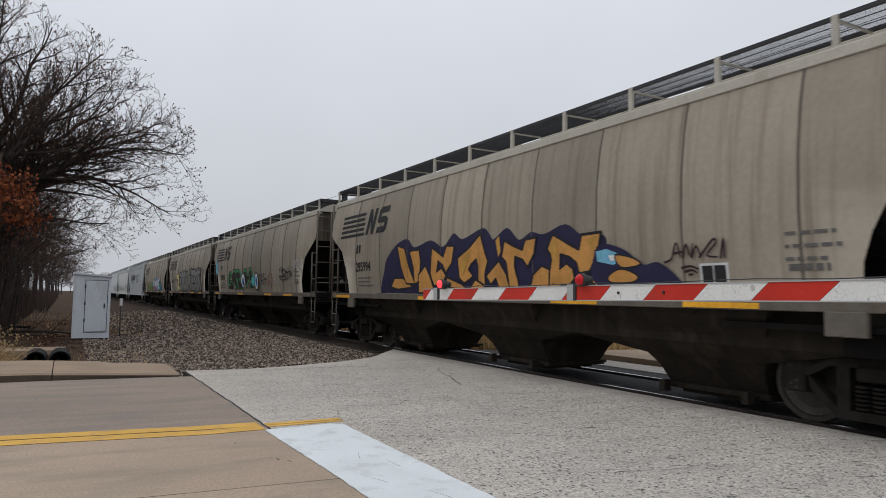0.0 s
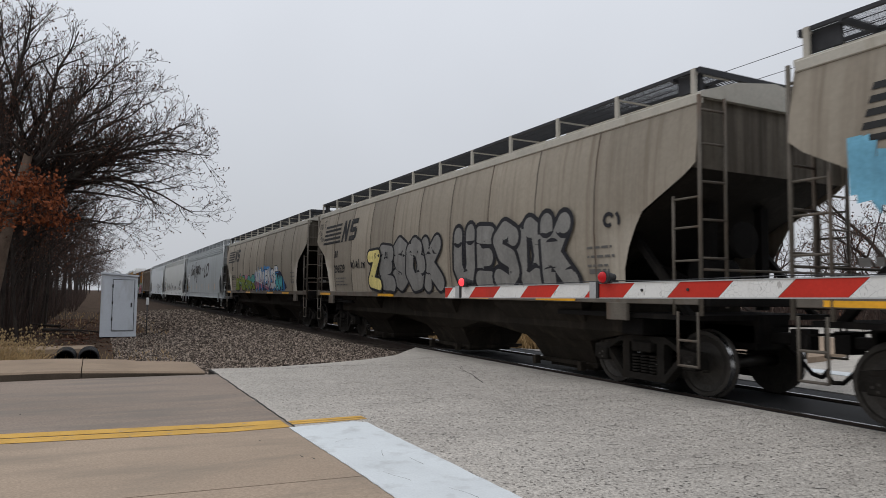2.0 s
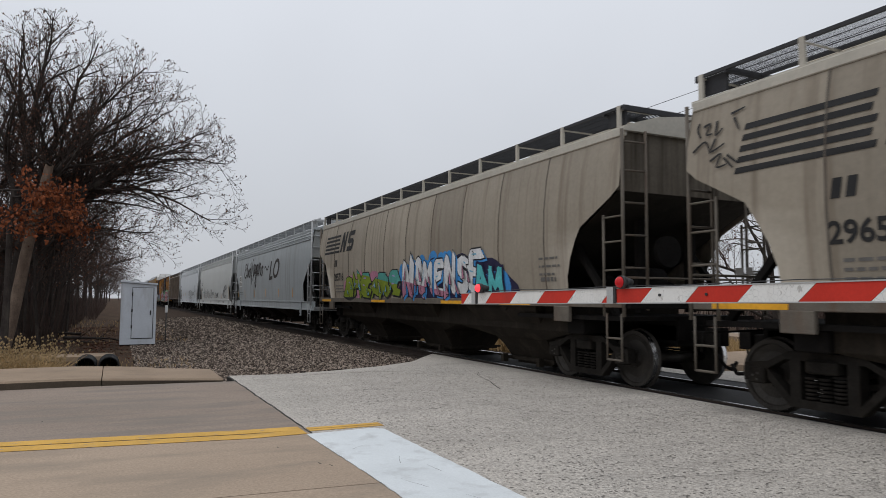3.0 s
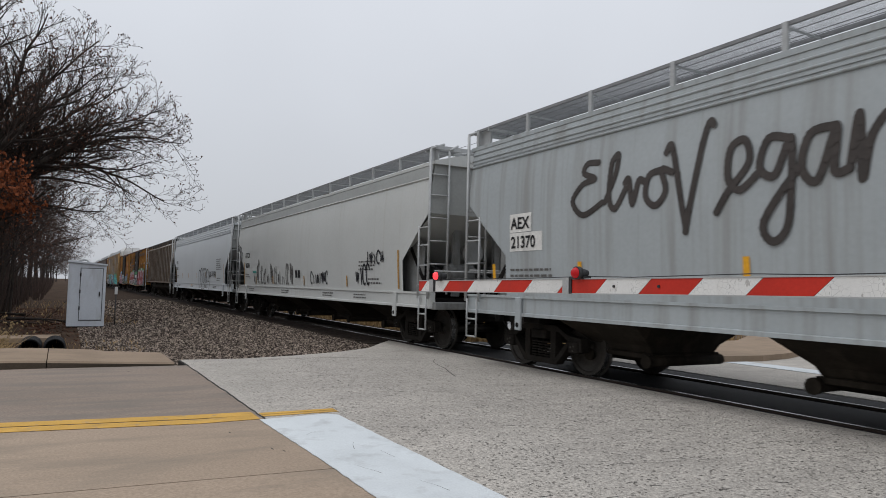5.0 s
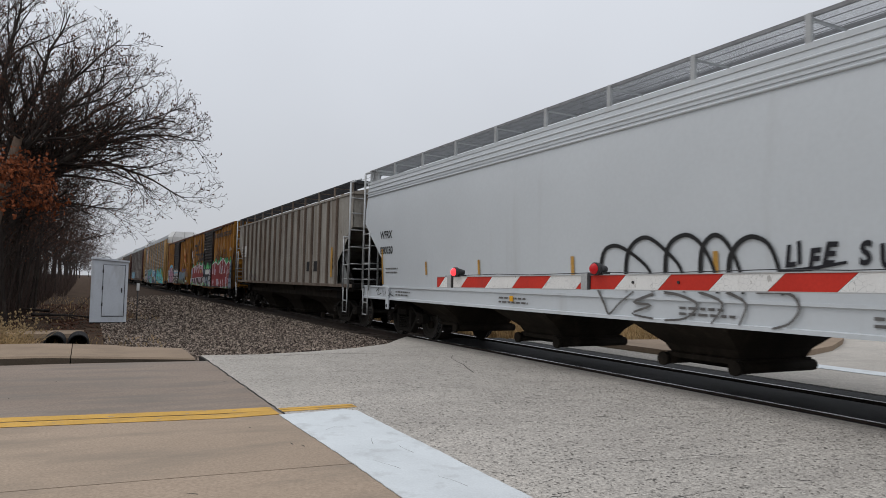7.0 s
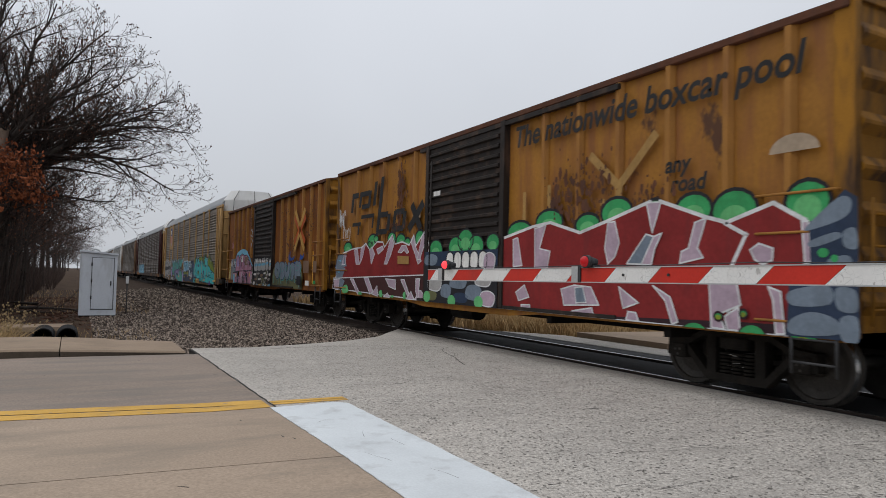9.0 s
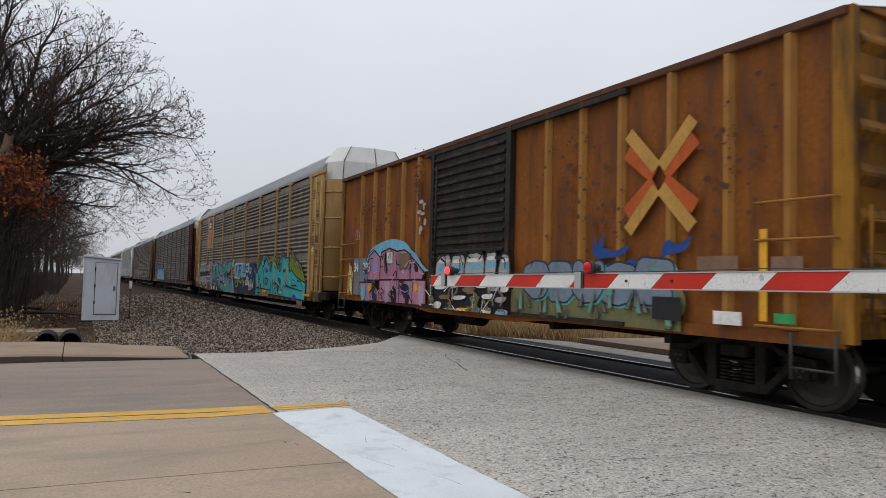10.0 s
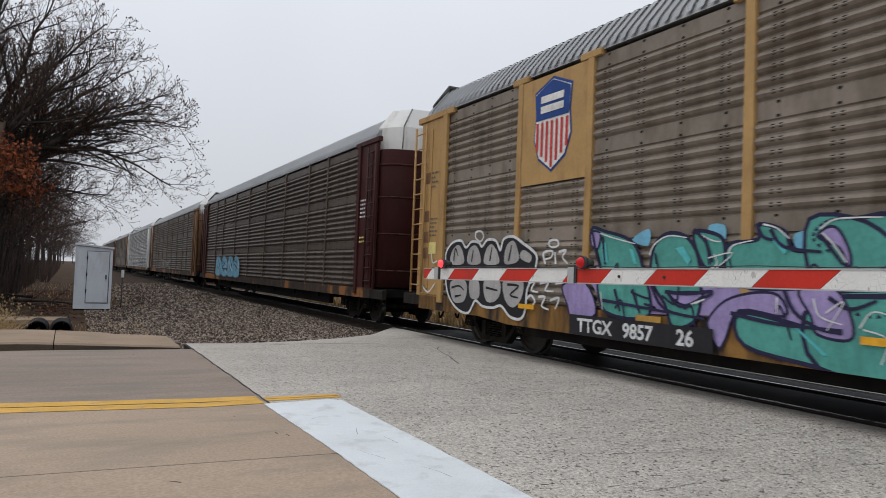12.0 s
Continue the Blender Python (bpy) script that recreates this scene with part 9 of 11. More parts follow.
bm.faces.new([bm.verts.new((cu + a, 3.95 + b, 0)) for a, b in ((-0.46, 0.57), (-0.23, 0.67), (0, 0.76), (0.23, 0.67), (0.46, 0.57), (0.43, 0.12), (-0.43, 0.12))])
paint("emblem_head", bm, P["shield_blue"], car, rack_side, 7)
bm = fresh()
for k in range(7):
    a = -0.39 + k * 0.13
    bar(bm, cu + a - 0.033, cu + a + 0.033, 3.95 - 0.7 * (1 - abs(a) * 1.1), 4.03)
paint("emblem_stripes", bm, P["shield_red"], car, rack_side, 7)
bm = fresh()
for k in range(2):
    bar(bm, cu - 0.3, cu + 0.3, 4.18 + 0.17 * k, 4.3 + 0.17 * k)
paint("emblem_bars", bm, P["cream"], car, rack_side, 8)
for body, u in (("TTGX", 6.38), ("9857", 7.34), ("26", 8.3)):
    number(car, body, -half + u, 0.635, 0.28, rack_side, "white", 12.5)
bm = fresh()
bar(bm, -half + 6.19, -half + 8.87, 0.58, 0.88)
paint("number_panel", bm, P["black"], car, rack_side, 12.2)
patch(car, half, [(2.11, 1.63), (2.12, 1.88), (2.37, 2.07), (2.71, 2.1), (2.9, 1.96), (3.11, 2.07), (3.37, 2.05), (3.5, 1.97), (3.68, 2.09), (3.97, 2.07), (4.13, 1.89), (4.23, 2.09), (4.52, 2.13), (4.84, 2.0), (5.2, 1.82), (5.23, 1.65), (5.13, 1.41), (4.99, 1.2), (4.96, 0.87), (4.82, 0.7), (4.5, 0.72), (4.22, 0.89), (3.94, 0.84), (3.58, 0.85), (3.32, 0.94), (3.08, 0.69), (2.68, 0.73), (2.31, 0.95), (2.14, 1.27)], "black", rack_side, 5.5, "white", 0.055, True, "black cloud of bubble letters with a white edge")
patch(car, half, [(2.33, 1.64), (2.35, 1.88), (2.58, 2.02), (2.77, 1.91), (2.84, 1.65)], "silver", rack_side, 6.2, None, 0.02, True, "silver fill of a bubble letter")
patch(car, half, [(3.01, 1.65), (3.03, 1.91), (3.25, 2.0), (3.42, 1.87), (3.46, 1.65)], "silver", rack_side, 6.3, None, 0.02, True, "silver fill of a bubble letter")
patch(car, half, [(3.61, 1.65), (3.66, 1.91), (3.84, 2.01), (4.04, 1.86), (4.09, 1.65)], "silver", rack_side, 6.2, None, 0.02, True, "silver fill of a bubble letter")
patch(car, half, [(4.3, 1.65), (4.32, 1.95), (4.53, 2.06), (4.67, 1.92), (4.71, 1.7)], "silver", rack_side, 6.3, None, 0.02, True, "silver fill of a bubble letter")
patch(car, half, [(4.76, 1.76), (4.85, 1.89), (5.09, 1.79), (5.03, 1.67)], "silver", rack_side, 6.2, None, 0.02, True, "silver fill of a bubble letter")
patch(car, half, [(2.35, 1.27), (2.91, 1.31), (3.01, 1.09), (2.87, 0.89), (2.48, 0.89)], "silver", rack_side, 6.3, None, 0.02, True, "silver fill of a bubble letter")
patch(car, half, [(3.1, 1.32), (3.42, 1.32), (3.46, 1.01), (3.15, 0.99)], "silver", rack_side, 6.2, None, 0.02, True, "silver fill of a bubble letter")
patch(car, half, [(3.63, 1.33), (4.13, 1.34), (4.18, 1.11), (3.99, 0.95), (3.7, 0.97)], "silver", rack_side, 6.3, None, 0.02, True, "silver fill of a bubble letter")
patch(car, half, [(4.28, 1.35), (4.85, 1.36), (4.85, 1.07), (4.6, 0.88), (4.34, 1.01)], "silver", rack_side, 6.2, None, 0.02, True, "silver fill of a bubble letter")
lines(car, half, [[(2.45, 1.7), (2.5, 1.95), (2.62, 1.8)], [(3.15, 1.68), (3.2, 1.92)], [(3.8, 1.7), (3.86, 1.95)], [(2.4, 1.15), (2.7, 1.2), (2.9, 1.12)], [(3.7, 1.2), (4.1, 1.16)], [(4.4, 1.28), (4.75, 1.26), (4.5, 1.1), (4.75, 1.06)], [(2.55, 0.98), (2.8, 1.02)], [(4.42, 1.7), (4.5, 1.98)]], 0.045, "black", rack_side, 6.8)
lines(car, half, [[(3.28, 2.14), (3.29, 2.25), (3.48, 2.26), (3.57, 2.16), (3.46, 2.07), (3.28, 2.14)], [(5.57, 1.96), (5.61, 2.03), (5.79, 2.03), (5.82, 1.95), (5.68, 1.92), (5.57, 1.96)], [(5.5, 1.65), (5.44, 1.83), (5.67, 1.86), (5.65, 1.76), (5.49, 1.73)], [(5.77, 1.65), (5.74, 1.84)], [(5.84, 1.84), (6.02, 1.87), (5.94, 1.76), (6.07, 1.66)], [(5.05, 1.32), (5.23, 1.35), (5.14, 1.21), (5.33, 1.18)], [(5.37, 1.33), (5.6, 1.35), (5.52, 1.22), (5.74, 1.21)], [(5.78, 1.34), (6.0, 1.36)], [(5.0, 1.05), (5.14, 1.12), (5.25, 1.01), (5.11, 0.91)], [(5.34, 1.1), (5.52, 1.11), (5.44, 0.96), (5.63, 0.91)], [(5.66, 1.06), (5.88, 1.11), (5.8, 0.93)], [(1.04, 1.2), (1.39, 1.02), (1.69, 1.22)], [(1.48, 1.85), (1.57, 1.66), (1.77, 1.7)]], 0.045, "white", rack_side, 8, "white scribbled tags")
patch(car, half, [(5.92, 1.36), (6.55, 1.42), (6.9, 1.06), (7.23, 0.96), (9.02, 1.05), (9.82, 0.98), (10.8, 0.85), (10.8, 1.18), (10.42, 1.43), (6.48, 1.64), (5.94, 1.54)], "lilac", rack_side, 4.5, label="lilac sprayed ground coat")
patch(car, half, [(7.43, 2.0), (7.74, 2.14), (7.73, 1.91)], "sky", rack_side, 4.62, curved=True)
patch(car, half, [(8.73, 2.14), (8.96, 2.13), (8.95, 1.91), (8.77, 1.93)], "sky", rack_side, 4.74, curved=True)
patch(car, half, [(9.86, 2.0), (10.13, 2.02), (10.09, 1.83), (9.9, 1.83)], "sky", rack_side, 4.86, curved=True)
patch(car, half, [(6.58, 2.17), (6.89, 2.13), (7.41, 1.98), (7.63, 1.64), (7.78, 0.97), (6.94, 0.96), (6.74, 1.39), (6.8, 1.64)], "sea", rack_side, 4.98, "navy", 0.055, curved=True, label="sea-green graffiti letter with a navy edge")
patch(car, half, [(7.79, 1.63), (7.88, 1.95), (8.12, 2.07), (8.42, 1.98), (8.6, 1.65), (8.59, 1.02), (8.22, 0.84), (8.06, 1.13), (7.85, 1.38)], "sea", rack_side, 5.1, "navy", 0.055, curved=True, label="sea-green graffiti letter with a navy edge")
patch(car, half, [(8.5, 2.06), (8.88, 2.01), (8.97, 1.84), (8.93, 1.64), (8.67, 1.64)], "sea", rack_side, 5.22, "navy", 0.055, curved=True, label="sea-green graffiti letter with a navy edge")
patch(car, half, [(8.98, 1.75), (9.06, 1.91), (9.42, 1.95), (9.43, 2.12), (9.74, 2.03), (9.84, 1.83), (10.13, 1.8), (10.31, 1.71), (10.31, 1.48), (9.62, 1.4), (9.07, 1.44)], "sea", rack_side, 5.34, "navy", 0.055, curved=True, label="sea-green graffiti letter with a navy edge")
patch(car, half, [(10.09, 1.93), (10.22, 2.11), (10.52, 2.13), (10.95, 2.07), (10.96, 1.08), (10.54, 1.16), (10.42, 1.66)], "sea", rack_side, 5.46, "navy", 0.055, curved=True, label="sea-green graffiti letter with a navy edge")
patch(car, half, [(9.19, 1.09), (9.83, 1.03), (10.44, 0.9), (10.68, 1.0), (10.96, 0.76), (10.97, 0.5), (10.14, 0.6), (9.27, 0.73)], "sea", rack_side, 5.58, "navy", 0.055, curved=True, label="sea-green graffiti letter with a navy edge")
patch(car, half, [(10.25, 1.37), (10.79, 1.42), (10.96, 1.35), (10.75, 1.17), (10.37, 1.23)], "sea", rack_side, 5.7, "navy", 0.055, curved=True, label="sea-green graffiti letter with a navy edge")
patch(car, half, [(5.95, 1.32), (6.49, 1.36), (6.73, 0.92), (6.23, 0.79), (6.08, 1.01)], "lilac", rack_side, 5.82, "navy", 0.035, curved=True, label="lilac side face of a letter")
patch(car, half, [(8.15, 1.28), (8.67, 1.3), (8.39, 1.14)], "lilac", rack_side, 5.94, "navy", 0.035, curved=True, label="lilac side face of a letter")
patch(car, half, [(8.76, 0.99), (9.0, 1.23), (9.39, 1.34), (9.69, 1.32), (9.76, 1.1), (9.19, 1.13), (9.01, 0.78), (8.92, 0.66), (8.8, 0.81)], "lilac", rack_side, 6.06, "navy", 0.035, curved=True, label="lilac side face of a letter")
patch(car, half, [(9.93, 1.39), (10.32, 1.42), (10.5, 1.1), (10.47, 0.91), (10.14, 0.94), (10.07, 1.12)], "lilac", rack_side, 6.18, "navy", 0.035, curved=True, label="lilac side face of a letter")
patch(car, half, [(6.58, 2.13), (6.78, 2.11), (6.74, 1.89), (6.61, 1.93)], "lilac", rack_side, 6.3, "navy", 0.035, curved=True, label="lilac side face of a letter")
patch(car, half, [(10.13, 1.96), (10.25, 2.06), (10.36, 2.01), (10.47, 1.78), (10.46, 1.63), (10.36, 1.84)], "lilac", rack_side, 6.42, "navy", 0.035, curved=True, label="lilac side face of a letter")
patch(car, half, [(6.81, 1.97), (6.91, 1.97), (6.97, 1.68), (6.87, 1.68)], "teal", rack_side, 6.54)
patch(car, half, [(7.39, 1.88), (7.46, 1.86), (7.55, 1.66), (7.49, 1.66)], "teal", rack_side, 6.66)
patch(car, half, [(8.22, 1.87), (8.35, 1.89), (8.48, 1.72), (8.43, 1.65)], "teal", rack_side, 6.78)
patch(car, half, [(9.56, 1.97), (9.7, 1.95), (9.79, 1.81), (9.75, 1.78)], "teal", rack_side, 6.9)
patch(car, half, [(9.85, 1.02), (9.89, 1.01), (10.26, 0.74), (10.21, 0.72)], "teal", rack_side, 7.02)
patch(car, half, [(10.03, 2.15), (10.62, 2.09), (10.93, 1.7), (10.11, 1.53)], "sea", rack_side, 5.6, "navy", 0.05, curved=True, label="sea-green graffiti letter with a navy edge")
lines(car, half, [[(8.06, 1.3), (8.43, 1.29), (8.82, 1.33), (8.6, 1.21), (8.3, 1.12), (8.09, 1.3)], [(6.84, 2.06), (6.91, 1.65)], [(7.12, 1.3), (7.24, 0.99)], [(7.47, 1.31), (7.62, 0.99)], [(7.82, 1.37), (8.07, 1.07), (8.71, 0.99)], [(9.08, 1.09), (9.68, 1.01), (10.41, 1.0)], [(9.58, 2.06), (9.75, 1.86), (10.18, 1.8)], [(10.16, 1.98), (10.4, 1.67)], [(9.76, 1.38), (9.89, 1.15), (10.16, 1.0), (10.41, 0.97)], [(10.26, 1.33), (10.48, 1.22), (10.74, 1.32)], [(6.84, 1.13), (7.67, 1.07), (8.16, 1.03)], [(8.68, 1.99), (8.81, 1.69)], [(8.51, 2.1), (8.71, 1.92), (8.76, 1.66)], [(9.4, 2.13), (9.49, 1.98), (9.62, 1.94)], [(6.61, 2.17), (6.74, 1.76), (6.9, 1.45)]], 0.05, "navy", rack_side, 7.2, "navy inner lines of the letters")
lines(car, half, [[(6.79, 2.11), (7.09, 2.03), (7.51, 1.94)], [(7.78, 1.78), (7.86, 1.92), (8.09, 2.03), (8.41, 2.0)], [(8.57, 2.05), (8.81, 1.95), (8.93, 1.94)], [(9.03, 1.79), (9.1, 1.89), (9.36, 1.94)], [(9.49, 2.12), (9.66, 2.07), (9.81, 1.95)], [(10.16, 2.04), (10.3, 2.13), (10.53, 2.14), (10.78, 2.13)], [(10.18, 2.0), (10.31, 1.87), (10.44, 1.69)], [(9.68, 1.3), (9.68, 1.13)], [(10.1, 1.31), (10.17, 1.13), (10.41, 1.06)], [(6.84, 1.25), (6.89, 0.99)]], 0.022, "white", rack_side, 7.6, "thin white highlights")
patch(car, half, [(10.9, 1.64), (11.16, 2.06), (11.73, 2.16), (12.21, 2.08), (12.01, 1.85), (11.52, 1.54)], "sea", rack_side, 5.72, "navy", 0.06, curved=True, label="sea-green graffiti letter with a navy edge")
patch(car, half, [(10.13, 1.28), (11.69, 1.32), (11.74, 0.99), (12.24, 1.29), (12.35, 0.85), (12.26, 0.55), (11.41, 0.57), (10.17, 0.59)], "sea", rack_side, 5.84, "navy", 0.06, curved=True, label="sea-green graffiti letter with a navy edge")
patch(car, half, [(12.22, 1.39), (12.44, 1.34), (12.77, 0.86), (12.85, 0.55), (12.28, 0.55), (12.35, 0.95)], "lilac", rack_side, 5.96, curved=True)
patch(car, half, [(12.24, 2.01), (12.48, 2.2), (12.7, 2.21), (12.64, 1.93), (12.28, 1.86)], "sky", rack_side, 6.08, "white", 0.04)
patch(car, half, [(12.44, 1.35), (15.29, 1.46), (15.51, 1.93), (16.45, 2.01), (17.21, 2.02), (17.29, 0.95), (15.92, 0.91), (13.95, 0.94), (12.46, 0.92)], "ink", rack_side, 5.0, label="dark blue sprayed ground coat")
patch(car, half, [(12.83, 1.91), (13.09, 2.0), (14.63, 2.01), (15.07, 1.99), (15.33, 1.46), (15.16, 1.41), (14.65, 1.28), (12.98, 1.33)], "sky", rack_side, 5.12, "white", 0.055, label="pale blue graffiti letters edged in white")
patch(car, half, [(13.06, 1.25), (14.56, 1.29), (14.88, 1.39), (15.26, 1.15), (15.05, 0.91), (14.75, 1.12), (13.07, 1.06)], "lime", rack_side, 5.24, "black", 0.04, label="lime lower half of the letters")
patch(car, half, [(14.74, 1.58), (14.95, 1.95), (15.19, 1.6)], "sky", rack_side, 5.36, "black", 0.05)
patch(car, half, [(15.4, 1.63), (15.37, 1.94), (15.94, 1.97), (15.91, 1.6)], "sky", rack_side, 5.48, "white", 0.06)
patch(car, half, [(15.47, 1.86), (15.84, 1.88), (15.84, 1.83), (15.48, 1.8)], "ink", rack_side, 5.6)
patch(car, half, [(15.52, 1.75), (15.81, 1.76), (15.8, 1.71), (15.53, 1.69)], "ink", rack_side, 5.72)
patch(car, half, [(15.44, 1.38), (15.86, 1.38), (15.88, 1.29), (15.46, 1.29)], "sky", rack_side, 5.84, "white", 0.045)
patch(car, half, [(15.43, 1.22), (15.88, 1.22), (15.86, 1.04), (15.45, 1.03)], "sky", rack_side, 5.96, "white", 0.05)
patch(car, half, [(13.19, 1.95), (13.29, 1.95), (13.4, 1.58), (13.3, 1.56)], "black", rack_side, 6.08)
patch(car, half, [(13.81, 1.94), (14.32, 1.94), (14.32, 1.88), (13.83, 1.86)], "black", rack_side, 6.2)
patch(car, half, [(13.9, 1.73), (14.24, 1.74), (14.24, 1.68), (13.93, 1.66)], "black", rack_side, 6.32)
patch(car, half, [(13.5, 1.33), (13.62, 1.34), (13.65, 1.05), (13.54, 1.05)], "black", rack_side, 6.44)
patch(car, half, [(14.36, 1.34), (14.44, 1.35), (14.48, 1.14), (14.38, 1.13)], "black", rack_side, 6.56)
tag_scrawl(car, -half + 16.0, 0.85, 1.0, 0.5, "white", rack_side, 99, 0.05, 5, layer=8)
tag_scrawl(car, -half + 16.15, 1.55, 0.6, 0.3, "white", rack_side, 100, 0.04, 3, layer=8)
patch(car, half, [(11.9, 0.6), (12.0, 0.95), (13.0, 1.05), (14.6, 0.98), (15.9, 1.04), (17.3, 1.0), (17.4, 0.6), (15.6, 0.66), (14.1, 0.6), (13.0, 0.68)], "ink", rack_side, 4.9, curved=True)
r = random.Random(120)
for u0, u1, n, w, c, layer in ((6.7, 12.2, 16, 0.034, "navy", 7.3), (6.7, 12.2, 10, 0.018, "white", 7.7), (12.6, 16.0, 20, 0.045, "ink", 7.0), (12.6, 16.0, 14, 0.024, "white", 7.4), (16.0, 17.2, 9, 0.03, "sky", 8.6)):
    lines(car, half, [[(u + r.uniform(-0.15, 0.15), v), (u + r.uniform(0, 0.3), v + r.uniform(-0.15, 0.2)), (u + r.uniform(-0.1, 0.35), v + r.uniform(-0.35, 0.3))] for u, v in ((r.uniform(u0, u1), r.uniform(1.0, 1.75)) for _ in range(n))], w, c, rack_side, layer)
patch(car, half, [(17.58, 2.01), (18.11, 2.08), (18.58, 1.81), (19.29, 2.26), (19.73, 2.13), (20.33, 2.3), (20.9, 2.04), (21.56, 2.38), (21.96, 2.25), (22.48, 1.91), (23.0, 2.37), (23.38, 2.1), (23.67, 1.99), (24.06, 1.87), (24.27, 1.68), (24.67, 1.27), (24.39, 1.03), (17.63, 1.31)], "lime", rack_side, 5.0, "navy", 0.05, label="lime green sprayed fringe with a navy edge")
patch(car, half, [(17.4, 0.6), (17.35, 1.5), (17.58, 2.0), (17.9, 1.7), (18.2, 1.98), (18.5, 2.25), (18.75, 2.0), (19.12, 2.3), (19.35, 1.9), (19.4, 0.6)], "aqua", rack_side, 5.06, "navy", 0.05)
patch(car, half, [(17.31, 1.82), (17.74, 1.69), (18.07, 0.7), (17.4, 0.54)], "aqua", rack_side, 5.12, "navy", 0.06)
patch(car, half, [(18.1, 1.32), (18.58, 1.78), (19.25, 2.17), (19.44, 1.91), (20.34, 2.06), (20.68, 1.97), (20.91, 1.78), (21.57, 2.27), (21.96, 2.13), (22.47, 2.13), (22.66, 1.59), (22.89, 1.68), (23.52, 1.43), (24.28, 1.29), (24.67, 1.23), (24.59, 0.63), (21.79, 0.68), (17.67, 0.74)], "aqua", rack_side, 5.24, "navy", 0.06, label="large turquoise graffiti letters with navy edges")
patch(car, half, [(17.69, 2.1), (18.39, 2.16), (18.31, 2.06), (17.84, 1.84)], "lime", rack_side, 6.0, "navy", 0.04, curved=True)
patch(car, half, [(19.96, 2.21), (20.44, 2.19), (20.36, 2.02), (20.14, 1.94)], "lime", rack_side, 6.12, curved=True)
patch(car, half, [(20.78, 2.17), (21.21, 2.11), (21.22, 1.8), (21.11, 1.96)], "lime", rack_side, 6.24, "navy", 0.04, curved=True)
patch(car, half, [(21.21, 1.86), (21.47, 1.92), (21.46, 1.67), (21.2, 1.65)], "lime", rack_side, 6.36, "navy", 0.04, curved=True)
patch(car, half, [(19.03, 1.34), (19.55, 1.31), (19.4, 1.15), (19.2, 1.08)], "lime", rack_side, 6.48, "navy", 0.05, curved=True)
patch(car, half, [(18.25, 0.93), (18.46, 0.93), (18.67, 0.6), (18.28, 0.6)], "lime", rack_side, 6.6, "navy", 0.03)
patch(car, half, [(17.15, 1.72), (17.64, 1.75), (17.66, 1.58), (17.13, 1.57)], "purple", rack_side, 6.72, "navy", 0.03, curved=True)
patch(car, half, [(19.15, 1.62), (19.21, 1.73), (19.33, 1.76), (19.43, 1.62)], "purple", rack_side, 6.84, "navy", 0.03, curved=True)
patch(car, half, [(19.91, 1.98), (20.08, 1.89), (20.0, 1.65), (19.9, 1.66)], "purple", rack_side, 6.96, "navy", 0.03, curved=True)
patch(car, half, [(21.44, 2.02), (21.57, 1.88), (21.47, 1.81)], "purple", rack_side, 7.08, "navy", 0.03, curved=True)
patch(car, half, [(21.07, 1.38), (21.49, 1.31), (21.42, 1.15)], "purple", rack_side, 7.2, "navy", 0.03, curved=True)
patch(car, half, [(21.04, 1.11), (21.3, 1.1), (21.25, 0.96), (21.09, 0.95)], "purple", rack_side, 7.32, "navy", 0.03, curved=True)
patch(car, half, [(18.27, 1.1), (18.41, 1.1), (18.44, 0.93), (18.3, 0.93)], "purple", rack_side, 7.44, "navy", 0.03)
patch(car, half, [(17.32, 1.09), (17.57, 1.1), (17.52, 0.88), (17.33, 0.85)], "purple", rack_side, 7.56, "navy", 0.03)
patch(car, half, [(21.86, 1.68), (22.06, 1.72), (22.17, 1.65), (21.89, 1.61)], "purple", rack_side, 7.68, "navy", 0.03, curved=True)
patch(car, half, [(18.78, 1.8), (18.88, 2.08), (19.22, 2.14), (19.26, 2.11), (18.95, 2.04), (18.83, 1.79)], "navy", rack_side, 7.8)
patch(car, half, [(19.42, 2.17), (19.54, 1.83), (19.5, 1.81), (19.38, 2.15)], "navy", rack_side, 7.92)
patch(car, half, [(20.25, 1.33), (20.37, 1.27), (20.3, 1.06), (20.42, 0.73), (20.37, 0.71), (20.25, 1.05), (20.31, 1.25)], "navy", rack_side, 8.04)
patch(car, half, [(20.55, 1.31), (20.84, 0.97), (20.8, 0.94), (20.52, 1.28)], "navy", rack_side, 8.16)
patch(car, half, [(20.8, 1.22), (21.54, 1.07), (21.52, 1.05), (20.78, 1.18)], "navy", rack_side, 8.28)
patch(car, half, [(21.09, 0.96), (21.42, 0.65), (21.38, 0.64), (21.04, 0.93)], "navy", rack_side, 8.4)
patch(car, half, [(18.79, 1.28), (19.01, 0.67), (18.95, 0.66), (18.74, 1.26)], "navy", rack_side, 8.52)
patch(car, half, [(21.84, 0.99), (22.01, 1.14), (22.21, 1.02), (22.2, 0.99), (22.01, 1.1), (21.86, 0.96)], "navy", rack_side, 8.64)
patch(car, half, [(20.56, 1.85), (20.83, 1.76), (20.81, 1.73), (20.55, 1.81)], "navy", rack_side, 8.76)
